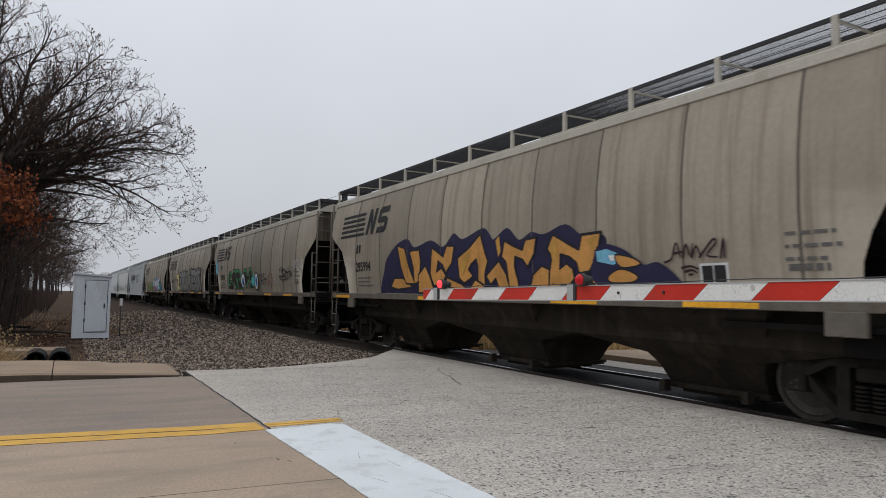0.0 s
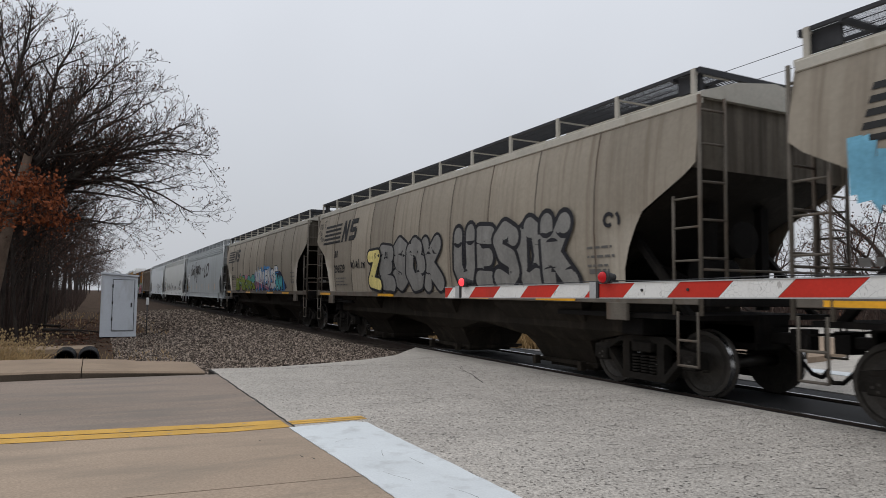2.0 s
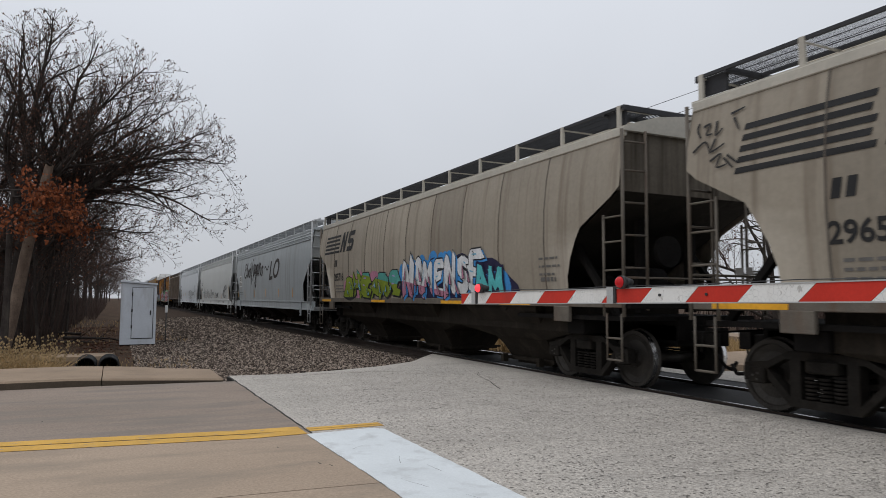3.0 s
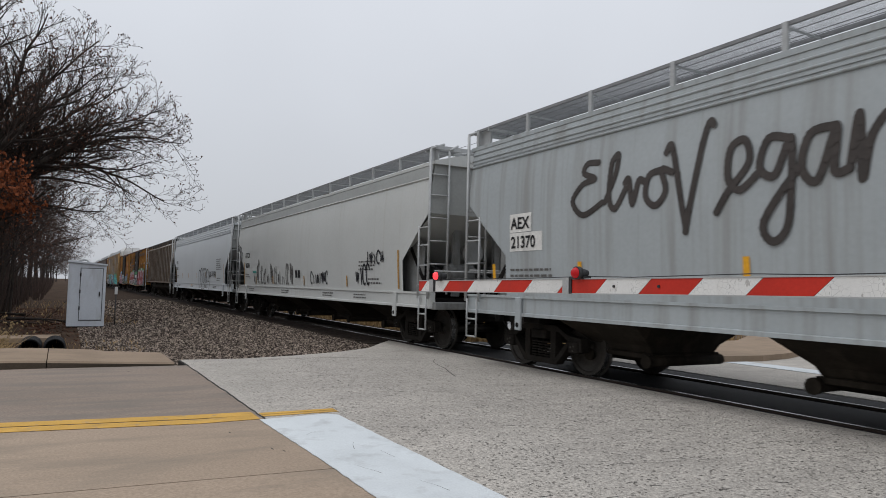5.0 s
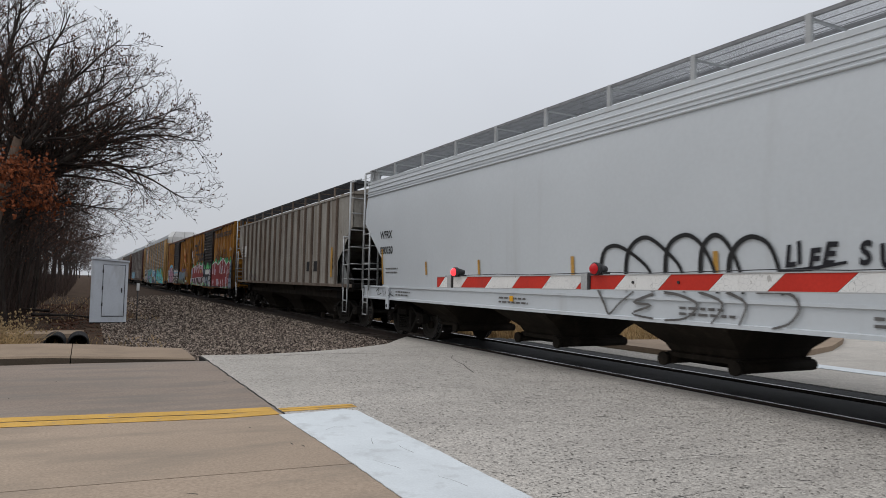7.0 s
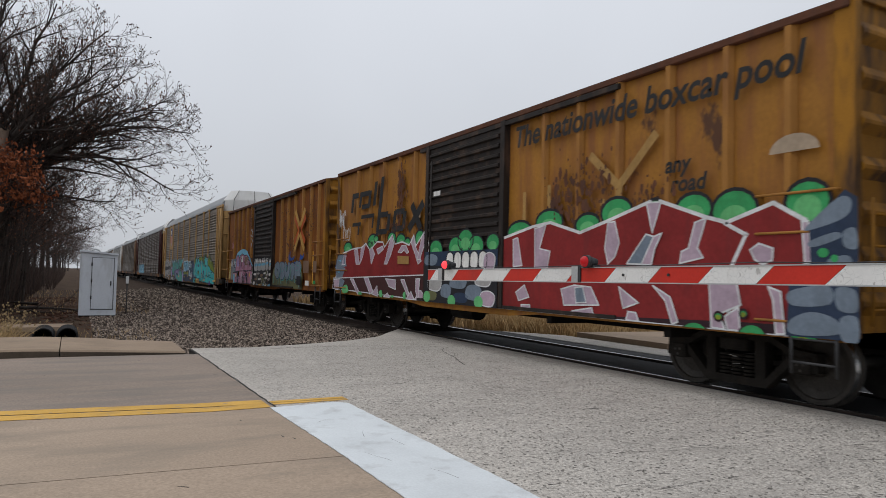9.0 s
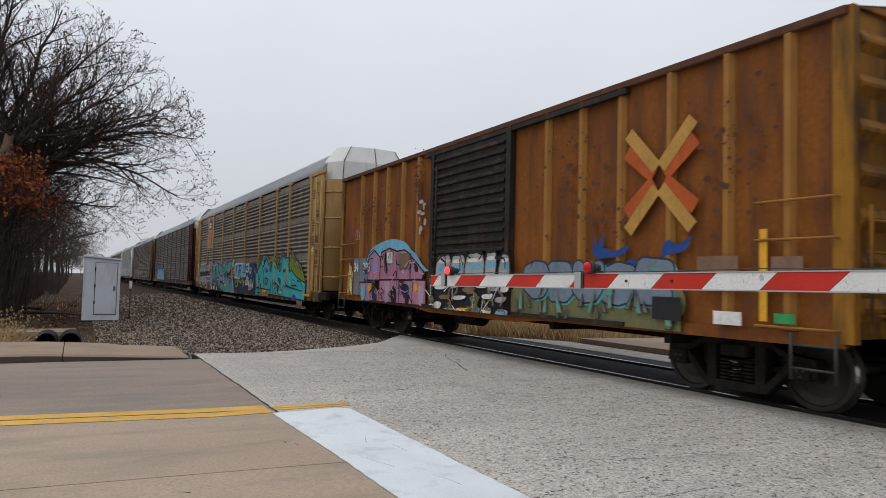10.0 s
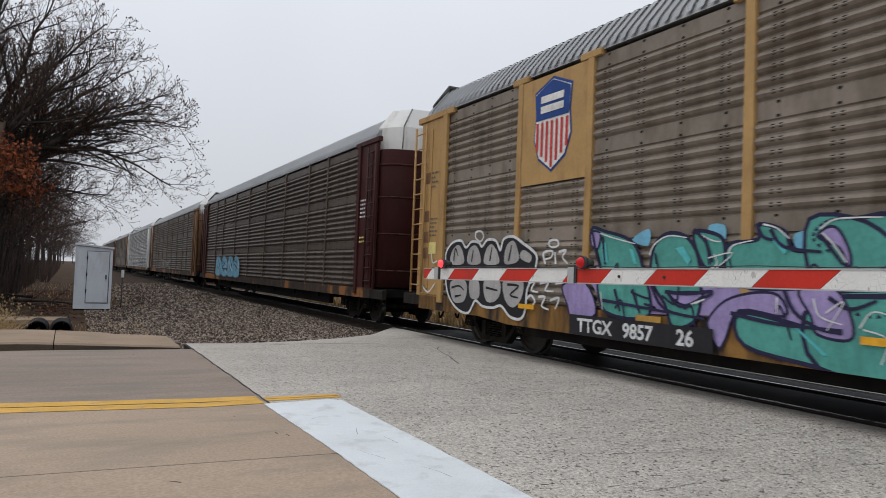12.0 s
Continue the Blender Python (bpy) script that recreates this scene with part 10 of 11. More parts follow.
lines(car, half, [[(17.35, 2.1), (17.69, 1.59)], [(18.04, 2.0), (18.48, 2.31), (18.64, 2.07)], [(19.0, 1.13), (18.8, 1.44), (18.95, 1.75), (19.19, 1.56)], [(19.2, 2.37), (19.42, 2.12), (19.75, 1.97), (19.85, 1.6)], [(20.4, 2.27), (20.76, 2.09), (21.05, 1.7), (21.24, 1.8)], [(21.24, 1.8), (21.32, 2.14), (21.56, 2.38), (21.66, 2.13), (21.95, 2.21)], [(21.95, 2.23), (22.3, 2.01), (22.58, 1.94), (22.67, 1.61)], [(22.68, 2.03), (22.92, 2.38), (23.08, 2.14), (23.47, 2.01)], [(23.34, 1.78), (23.61, 1.99), (23.88, 1.83), (24.19, 1.64)], [(20.03, 1.25), (20.15, 0.73)], [(20.46, 1.21), (21.01, 0.7)], [(20.61, 1.21), (21.28, 1.13), (21.9, 0.9)], [(20.81, 1.22), (21.09, 0.96)], [(22.17, 1.26), (22.45, 1.1), (22.47, 1.27)], [(23.02, 1.12), (23.21, 1.33), (23.69, 1.13)], [(23.07, 1.12), (23.69, 1.13)], [(23.73, 1.3), (24.24, 1.24), (24.41, 0.98)], [(22.23, 1.09), (24.41, 0.95)], [(17.64, 0.94), (20.05, 0.89)], [(18.01, 1.1), (18.24, 0.63)]], 0.055, "navy", rack_side, 9.4, "navy darts and edges of the letters")
lines(car, half, [[(19.3, 2.32), (19.54, 2.1), (19.83, 1.95)], [(20.52, 2.25), (20.86, 2.07)], [(21.38, 2.14), (21.61, 2.36)], [(22.05, 2.21), (22.36, 2.0), (22.59, 1.96)], [(22.75, 2.04), (22.94, 2.34), (23.13, 2.14)], [(23.4, 1.78), (23.63, 1.96), (23.88, 1.82)], [(20.53, 1.26), (21.07, 0.75)], [(20.9, 1.24), (21.96, 0.93)], [(23.09, 1.15), (23.24, 1.28), (23.71, 1.15)], [(17.93, 1.02), (18.2, 1.15)], [(19.0, 2.25), (18.67, 2.02), (18.55, 1.75)], [(22.34, 1.26), (22.54, 1.13)], [(23.75, 2.01), (23.81, 1.92)], [(24.28, 1.26), (24.64, 1.15)]], 0.026, "white", rack_side, 9.8, "thin white highlights")
patch(car, half, [(23.2, 0.76), (23.4, 0.82), (23.58, 0.74), (23.62, 0.58), (23.15, 0.58)], "purple", rack_side, 9.2, curved=True)
patch(car, half, [(18.75, 0.62), (18.75, 0.87), (19.8, 0.87), (19.8, 0.63)], "straw", rack_side, 10.2, label="ochre company panel with three dark bars")
for k in range(3):
    patch(car, half, [(19.0 + 0.24 * k, 0.69), (19.0 + 0.24 * k, 0.83), (19.17 + 0.24 * k, 0.83), (19.17 + 0.24 * k, 0.69)], "taupe", rack_side, 10.6)
spot(car, half, 21.59, 2.06, 0.05, 0.05, "lime", rack_side, 8.88)
spot(car, half, 20.73, 0.76, 0.07, 0.06, "lime", rack_side, 9.0)
spot(car, half, 21.35, 0.86, 0.06, 0.04, "lime", rack_side, 9.12)
panel_side = lambda z: RACK_W + 0.035
for k, v in enumerate((4.3, 3.3, 2.75)):
    small_print(car, half - 1.72, v, 0.42, 4 if k != 1 else 5, panel_side, "dark", h=0.05, gap=0.035, rng=101 + k)
bm = fresh()
bar(bm, half - 1.75, half - 1.25, 2.22, 2.42)
paint("yellow_label", bm, P["yellow"], car, panel_side, 1)
small_print(car, half - 1.7, 2.33, 0.4, 2, panel_side, "dark", h=0.035, gap=0.04, rng=110)
small_print(car, -half + 1.15, 3.6, 0.5, 4, lambda z: RACK_W + 0.035, h=0.05, gap=0.05, rng=103)
small_print(car, -half + 1.15, 2.6, 0.5, 5, lambda z: RACK_W + 0.035, h=0.04, gap=0.05, rng=104)
bm = fresh()
bar(bm, -half + 1.2, -half + 1.62, 1.85, 2.1)
paint("yellow_label", bm, P["yellow"], car, lambda z: RACK_W + 0.035, 1)
for k in range(8):
    bm = fresh()
    u = (4.8, 7.58, 10.6, 13.4, 16.2, 18.9, 21.4, 24.5)[k]
    bar(bm, -half + u, -half + u + (0.45 if k < 7 else 0.78), *((0.885, 0.965) if k < 4 else (0.79, 0.87)))
    paint("sill_reflector", bm, P["straw" if k in (1, 3) else "amber"], car, rack_side, 11.2)
add_car(car, 211.3, RACK_LEN)
PITCH = RACK_LEN + 1.05

dark, half = make_rack("dark brown automobile rack car with maroon ends", RACK_MAROON, SCREEN_DARK, RACK_MAROON, RACK_WHITE, SILL_RUST, post_skin=SCREEN_DARK, thin=True)
r = random.Random(97)
for u, w in ((5.2, 1.3), (6.6, 1.5), (8.2, 1.3), (9.5, 1.2)):
    patch(dark, half, [(u + r.uniform(-0.1, 0.1), 0.98), (u - 0.05, 1.55 + r.uniform(-0.1, 0.1)), (u + 0.2 * w, 1.9), (u + 0.7 * w, 1.82), (u + w, 1.5), (u + 0.9 * w, 0.98)], "sky", rack_side, 5.5, "slate", 0.05, True, "pale blue sprayed letter")
    lines(dark, half, [[(u + r.uniform(0, w), r.uniform(1.05, 1.3)), (u + r.uniform(0, w), r.uniform(1.3, 1.6)), (u + r.uniform(0, w), r.uniform(1.5, 1.85))] for _ in range(3)], 0.07, "ink", rack_side, 6.4)
    lines(dark, half, [[(u + r.uniform(0, w), r.uniform(1.05, 1.3)), (u + r.uniform(0, w), r.uniform(1.5, 1.85))] for _ in range(2)], 0.05, "white", rack_side, 6.8)
lines(dark, half, [[(14.0, 1.5), (14.2, 1.95), (15.0, 2.05), (15.5, 1.8)], [(14.3, 1.2), (15.2, 1.6)]], 0.08, "khaki", rack_side, 6)
small_print(dark, half - 1.75, 3.3, 0.5, 5, lambda z: RACK_W + 0.035, "white", h=0.06, gap=0.05, rng=111)
small_print(dark, half - 1.75, 2.3, 0.5, 2, lambda z: RACK_W + 0.035, "yellow", h=0.06, gap=0.05, rng=112)
add_car(dark, 211.3 + PITCH, RACK_LEN)
brown, half = make_rack("weathered brown automobile rack car with rusty ochre ends", RACK_BROWN, SCREEN_MID, RACK_BROWN, RACK_WHITE, SILL_RUST, post_skin=SCREEN_MID, thin=True)
tag_scrawl(brown, -half + 9.0, 1.1, 6.0, 0.8, "silver", rack_side, 113, 0.07, 9, layer=6)
add_car(brown, 211.3 + 2 * PITCH, RACK_LEN)
pale, half = make_rack("pale grey automobile rack car with white ends", RACK_WHITE, SCREEN_PALE, RACK_WHITE, RACK_WHITE, SILL_RUST, post_skin=SCREEN_PALE, thin=True)
tag_scrawl(pale, -half + 16.0, 1.1, 6.0, 0.9, "slate", rack_side, 114, 0.08, 9, layer=6)
add_car(pale, 211.3 + 3 * PITCH, RACK_LEN)


def copy_rack(src, place):
    """Another rack car, its wheelsets listed for rolling."""
    c = copy_thing(src, pose(0, 0, 0))
    for o in c.children_recursive:
        if o.name.startswith("wheelset"):
            WHEELSETS.append((o, o.matrix_basis.translation.y))
    add_car(c, place, RACK_LEN)


for k, src in enumerate((brown, dark, brown)):
    copy_rack(src, 211.3 + (4 + k) * PITCH)

# ---- crossing gate ----
ARM_WAY = Vector((math.sin(radians(5)), -math.cos(radians(5)), 0))      # from the tip to the mast


def arm_point(r, side=0.0, up=0.0):
    """A point of the arm r metres past its middle; side is towards the track, up a share of its half height."""
    deep = 0.0505 + 0.0005 * r
    z = 1.440 + 0.012 * r
    return Vector((3.13, 3.5, z + up * deep)) + ARM_WAY * r + Vector((side, 0, 0))


def arm_slab(bm, corners, near, far):
    """A plate on the arm: corners as (r, up), from near to far of its face."""
    lo, hi = [[bm.verts.new(arm_point(r, d, up)) for r, up in corners] for d in (near, far)]
    n = len(corners)
    for k in range(n):
        bm.faces.new((lo[k], lo[(k + 1) % n], hi[(k + 1) % n], hi[k]))
    bm.faces.new(lo)
    bm.faces.new(hi[::-1])


def build_gate():
    gate = tagged(new("crossing_gate"), "lowered crossing gate with red-and-white striped arm and red lamps", "crossing gate")
    tip, root = -2.195, 7.2
    bm = fresh()
    arm_slab(bm, [(tip, -0.95), (root, -0.95), (root, 0.95), (tip, 0.95)], 0.0, 0.04)
    part("arm", bm, STEEL, gate, "grey aluminium arm behind the stripes")
    for up in (-1, 1):
        bm = fresh()
        arm_slab(bm, [(tip, up - 0.06), (root, up - 0.06), (root, up + 0.07), (tip, up + 0.07)], -0.01, 0.046)
        part("edge_trim", bm, STEEL, gate)
    pitch, lean, first = 0.3617, 0.05, -1.75
    for k in range(-2, 26):
        a, b = first + pitch * k + 0.002, first + pitch * (k + 1) - 0.002
        quad = [(a - lean, -0.93), (b - lean, -0.93), (b + lean, 0.93), (a + lean, 0.93)]
        quad = [(min(root, max(tip, r)), up) for r, up in quad]
        if quad[1][0] - quad[0][0] < 0.01 and quad[2][0] - quad[3][0] < 0.01:
            continue
        bm = fresh()
        arm_slab(bm, quad, -0.005, -0.0005)
        part("white_stripe" if k % 2 else "red_stripe", bm, ARM_WHITE if k % 2 else ARM_RED, gate)
    for r in (0.175, 0.528):                                # bolts through the plates
        bm = fresh()
        p = arm_point(r, -0.006)
        rod(bm, p, p + Vector((-0.008, 0, 0)), 0.009, 8)
        part("bolt", bm, DARK_METAL, gate)
    for at, mat, r in ((-1.84, LAMP_LIT, 0.036), (-0.125, LAMP_DIM, 0.038)):
        c = arm_point(at, 0.0, 1.0)
        x, y, z = c.x, c.y, c.z + 0.04
        bm = fresh()
        rod(bm, (x - 0.02, y, z), (x + 0.05, y, z), r + 0.002, 18, r * 0.6)
        rod(bm, (x - 0.05, y, z), (x - 0.02, y, z), r + 0.007, 18)
        lamp = part("lamp", bm, DARK_METAL, gate, "round red warning lamp on the arm")
        bm = fresh()
        rings = []
        for k in range(5):
            a = k / 4 * math.pi / 2
            rings.append([bm.verts.new((x - 0.051 - 0.03 * math.sin(a), y + r * max(0.02, math.cos(a)) * math.cos(b), z + r * max(0.02, math.cos(a)) * math.sin(b))) for b in (2 * math.pi * i / 18 for i in range(18))])
        for p, q in zip(rings, rings[1:]):
            for i in range(18):
                bm.faces.new((p[i], p[(i + 1) % 18], q[(i + 1) % 18], q[i])).smooth = True
        bm.faces.new(rings[-1])
        part("lens", bm, mat, lamp)
        bm = fresh()
        arm_slab(bm, [(at - 0.16, -1.05), (at - 0.1, -1.05), (at - 0.1, 1.2), (at - 0.16, 1.2)], -0.02, 0.05)
        part("bracket", bm, STEEL, lamp, "grey clamp round the arm")
        bm = fresh()
        arm_slab(bm, [(at - 0.1, -1.0), (at - 0.08, -1.0), (at - 0.08, 1.0), (at + 0.04, 1.0), (at + 0.04, 1.35), (at - 0.1, 1.35)], -0.016, 0.05)
        part("clamp_plate", bm, DARK_METAL, lamp)
    bm = fresh()
    pts = [arm_point(-2.1 + 0.4 * k, 0.02, 1.16 + 0.1 * (k % 3)) for k in range(18)]
    for p, q in zip(pts, pts[1:]):
        rod(bm, p, q, 0.003, 5)
    tagged(part("cable", bm, DARK_METAL, gate), kind="stuff")
    bm = fresh()
    x = arm_point(7.2).x
    rod(bm, (x + 0.25, -3.9, -0.02), (x + 0.25, -3.9, 4.2), 0.07, 14)
    box(bm, x + 0.02, x + 0.5, -4.15, -3.68, 1.0, 1.85, 0.03)
    box(bm, x - 0.06, x + 0.1, -4.6, -3.62, 1.42, 1.6, 0.01)
    box(bm, x - 0.0, x + 0.5, -4.15, -3.65, -0.06, 0.06, 0.02)
    part("mast", bm, STEEL, gate, "grey gate mast with its drive box")


build_gate()


# ---- beside the track ----
def build_cabinet():
    cab = tagged(new("signal_cabinet"), "white metal signal cabinet with one door beside the track", "cabinet")
    x0, x1, y0, y1, z0 = 0.25, 1.40, 26.5, 27.5, -0.27
    bm = fresh()
    prism(bm, [(x0, z0 - 0.14), (x1, z0 - 0.14), (x1, 1.68), (x0, 1.76)], "y", y0, y1)
    part("body", bm, CABINET, cab)
    bm = fresh()
    prism(bm, [(x0 - 0.03, 1.775), (x1 + 0.03, 1.685), (x1 + 0.03, 1.745), (x0 - 0.03, 1.84)], "y", y0 - 0.06, y1 + 0.06)
    part("roof", bm, CABINET, cab)
    bm = fresh()
    box(bm, 0.62, 1.29, y0 - 0.03, y0 - 0.004, z0 + 0.08, 1.56, 0.008)
    door = part("door", bm, CABINET, cab)
    bm = fresh()
    box(bm, 1.19, 1.23, y0 - 0.07, y0 - 0.03, 0.62, 0.78, 0.005)
    part("handle", bm, DARK_METAL, door)
    for z in (0.15, 0.72, 1.3):
        bm = fresh()
        rod(bm, (0.61, y0 - 0.03, z), (0.61, y0 - 0.03, z + 0.12), 0.022, 8)
        part("hinge", bm, DARK_METAL, door)
    bm = fresh()
    for a, b, c, d in ((0.60, 0.615, z0 + 0.06, 1.59), (1.295, 1.31, z0 + 0.06, 1.59), (0.60, 1.31, 1.575, 1.59), (0.60, 1.31, z0 + 0.055, z0 + 0.07)):
        box(bm, a, b, y0 - 0.012, y0 - 0.002, c, d)
    part("door_frame", bm, DARK_METAL, cab)
    bm = fresh()
    box(bm, x0 + 0.02, x1 - 0.02, y0 + 0.03, y1 - 0.03, -0.6, z0 - 0.13, 0.02)
    part("base", bm, BLACK_GRIME, cab)
    bm = fresh()
    for k in range(7):
        a = math.pi * k / 6
        b = math.pi * (k + 1) / 6
        if k < 6:
            rod(bm, (0.72 - 0.14 * math.cos(a), 27, 1.78 + 0.1 * math.sin(a)), (0.72 - 0.14 * math.cos(b), 27, 1.78 + 0.1 * math.sin(b)), 0.03, 6)
    part("roof_vent", bm, STEEL, cab)
    return cab


build_cabinet().location.z = 0.17


def build_marker():
    ob = tagged(new("trackside_marker"), "short dark post with a white plate beside the ballast", "marker post")
    bm = fresh()
    rod(bm, (1.8, 27.5, -0.5), (1.8, 27.5, 0.95), 0.02, 8)
    part("post", bm, DARK_METAL, ob)
    bm = fresh()
    box(bm, 1.75, 1.85, 27.45, 27.47, 0.85, 1.12, 0.01)
    part("plate", bm, ARM_WHITE, ob)


build_marker()


def build_culverts():
    bm = fresh()
    n = 24
    rings = []
    for k in range(10):                                  # corrugated wall, open end
        y = k * 0.12
        for r in ((0.30, 0.28) if k % 2 else (0.28, 0.30)):
            rings.append([bm.verts.new((r * math.cos(2 * math.pi * i / n), y, r * math.sin(2 * math.pi * i / n))) for i in range(n)])
            y += 0.05
    for p, q in zip(rings, rings[1:]):
        for i in range(n):
            bm.faces.new((p[i], p[(i + 1) % n], q[(i + 1) % n], q[i]))
    bm.faces.new(rings[-1])
    inner = [[bm.verts.new((0.25 * math.cos(2 * math.pi * i / n), y, 0.25 * math.sin(2 * math.pi * i / n))) for i in range(n)] for y in (0, 1.1)]
    for i in range(n):
        bm.faces.new((inner[0][i], inner[1][i], inner[1][(i + 1) % n], inner[0][(i + 1) % n]))
        bm.faces.new((rings[0][i], inner[0][i], inner[0][(i + 1) % n], rings[0][(i + 1) % n]))
    me = mesh_of(bm, "culvert_pipe", PLASTIC_BLACK)
    for x in (-0.6, -0.04):
        tagged(again("culvert_pipe", me, None, Matrix.LocRotScale((x, 20.8, -0.46), None, (0.88, 1, 0.88))), "black corrugated drain pipe end in the ditch", "drain pipe", "twin drain pipes")
    sheet("ditch_slab", [(-2.2, 22.3), (-0.1, 22.3), (0.1, 23.6), (-2.4, 23.6)], -0.3, KERB, 0.3, "flat concrete slab above the drain pipes", "slab")


build_culverts()


# ---- trees ----
class Wood:
    """Collects tapering tubes for one mesh."""
    def __init__(self):
        self.v, self.f = [], []

    def tube(self, pts, radii, sides):
        n0 = len(self.v)
        for i, p in enumerate(pts):
            d = (pts[min(i + 1, len(pts) - 1)] - pts[max(i - 1, 0)])
            d = d.normalized() if d.length > 1e-6 else Vector((0, 0, 1))
            u = d.orthogonal().normalized()
            w = d.cross(u)
            for k in range(sides):
                a = 2 * math.pi * k / sides
                self.v.append(p + radii[i] * (math.cos(a) * u + math.sin(a) * w))
        for i in range(len(pts) - 1):
            for k in range(sides):
                a, b = n0 + i * sides + k, n0 + i * sides + (k + 1) % sides
                self.f.append((a, b, b + sides, a + sides))

    def mesh(self, name, mat):
        me = bpy.data.meshes.new(name)
        me.from_pydata([tuple(p) for p in self.v], [], self.f)
        me.materials.append(mat)
        me.shade_smooth()
        return me


def grow(bins, tips, r, p, d, length, radius, level, top, lift=0.02, wild=0.16, counts=(7, 6, 5, 3)):
    """One branch and all that springs from it; bins holds the Wood of each level."""
    n = max(3, min(9, int(length / 0.45) + 2))
    pts, radii = [p.copy()], [radius]
    for i in range(n):
        d = (d + Vector((r.gauss(0, wild), r.gauss(0, wild), r.gauss(0, wild) + lift))).normalized()
        p = p + d * (length / n)
        pts.append(p.copy())
        radii.append(max(radius * (1 - 0.8 * (i + 1) / n), 0.0065))
    bins[min(level, len(bins) - 1)].tube(pts, radii, 7 if level == 0 else 5 if level == 1 else 3)
    if level >= top:
        tips.append((pts[-1], d))
        return
    for k in range(counts[min(level, len(counts) - 1)]):
        f0 = 0.36 if level == 0 else 0.22
        f = f0 + (1 - f0) * (k + r.random()) / counts[min(level, len(counts) - 1)]
        i = min(n - 1, int(f * n))
        q = pts[i].lerp(pts[i + 1], f * n - i) if f * n - i <= 1 else pts[-1]
        dd = (pts[i + 1] - pts[i]).normalized()
        axis = dd.cross(Vector((r.gauss(0, 1), r.gauss(0, 1), r.gauss(0, 1)))).normalized()
        turn = Matrix.Rotation(r.uniform(0.45, 0.95), 3, axis)
        grow(bins, tips, r, q, turn @ dd, length * r.uniform(0.36, 0.6) * (1.15 - 0.5 * f), max(radius * (1 - 0.75 * f) * 0.6, 0.007), level + 1, top, lift, wild, counts)


def leaf_mesh(name, places, size, mat, r):
    """Small folded leaves at the given places."""
    v, f = [], []
    for p, d in places:
        s = size * r.uniform(0.6, 1.3)
        e = Euler((r.uniform(0, 6.28), r.uniform(0, 6.28), r.uniform(0, 6.28))).to_matrix()
        k = len(v)
        for a in ((0, 0, 0), (0.45, 0.35, 0.12), (1, 0, 0), (0.45, -0.35, 0.12)):
            v.append(tuple(p + e @ (Vector(a) * s)))
        f += [(k, k + 1, k + 2), (k, k + 2, k + 3)]
    me = bpy.data.meshes.new(name)
    me.from_pydata(v, [], f)
    me.materials.append(mat)
    return me


def make_tree(name, label, limbs, trunk, seed, top=4, leaf=None, leaf_size=0.07, per_tip=1, bark=None, counts=(7, 6, 5, 3), wild=0.16, lift=0.02, group="trees beside the track", leafy=0.9):
    """A bare tree: trunk points with radii, limbs as (start height part, azimuth, elevation, length, radius)."""
    r = random.Random(seed)
    tree = tagged(new(name), label, "tree", group)
    pts = [Vector(p) for p, _ in trunk]
    w = Wood()
    w.tube(pts, [q for _, q in trunk], 10)
    again("trunk", w.mesh("trunk", bark or BARK), tree)
    bins, tips = [Wood(), Wood(), Wood()], []
    for h, az, el, length, radius in limbs:
        bins[0] = Wood()
        i = min(len(pts) - 2, int(h * (len(pts) - 1)))
        q = pts[i].lerp(pts[i + 1], h * (len(pts) - 1) - i)
        a, b = radians(az), radians(el)
        grow(bins, tips, r, q, Vector((math.cos(a) * math.cos(b), math.sin(a) * math.cos(b), math.sin(b))), length, radius, 0, top, lift, wild, counts)
        again("limb", bins[0].mesh("limb", bark or BARK), tree)
    k = len(bins[1].v)
    bins[1].v += bins[2].v
    bins[1].f += [tuple(i + k for i in f) for f in bins[2].f]
    tagged(again("crown", bins[1].mesh("crown", TWIG), tree, None, "dense tangle of bare twigs"), kind="stuff")
    if leaf:
        places = [(p + Vector((r.gauss(0, 0.12), r.gauss(0, 0.12), r.gauss(0, 0.12))), d) for p, d in tips for _ in range(per_tip) if r.random() < leafy]
        tagged(again("foliage", leaf_mesh("foliage", places, leaf_size, leaf, r), tree), kind="stuff")
    return tree


def spray(bins, tips, r, p, d, length, radius, level, inside):
    """A branch with side branches that leave it at sharp angles, alternately, and turn up towards their ends."""
    n = (0, 7, 5, 3, 2)[level]
    lift, wander = (0, 0.03, 0.05, 0.08, 0.1)[level], (0, 0.1, 0.12, 0.13, 0.1)[level]
    pts, radii = [p.copy()], [radius]
    for i in range(n):
        d = (d + Vector((r.gauss(0, wander), r.gauss(0, wander), r.gauss(0, wander) + lift))).normalized()
        if inside(p + d * (length / n)) > 1.04:
            if i == 0:
                return
            break
        p = p + d * (length / n)
        pts.append(p.copy())
        radii.append(max(radius * (1 - 0.75 * (i + 1) / n), 0.0055))
    bins[level].tube(pts, radii, (0, 6, 4, 3, 3)[level])
    if level == 4:
        tips.append((pts[-1], d))
        return
    n = len(pts) - 1
    fork(bins, tips, r, pts, radii, length * n / (0, 7, 5, 3, 2)[level], level, inside)


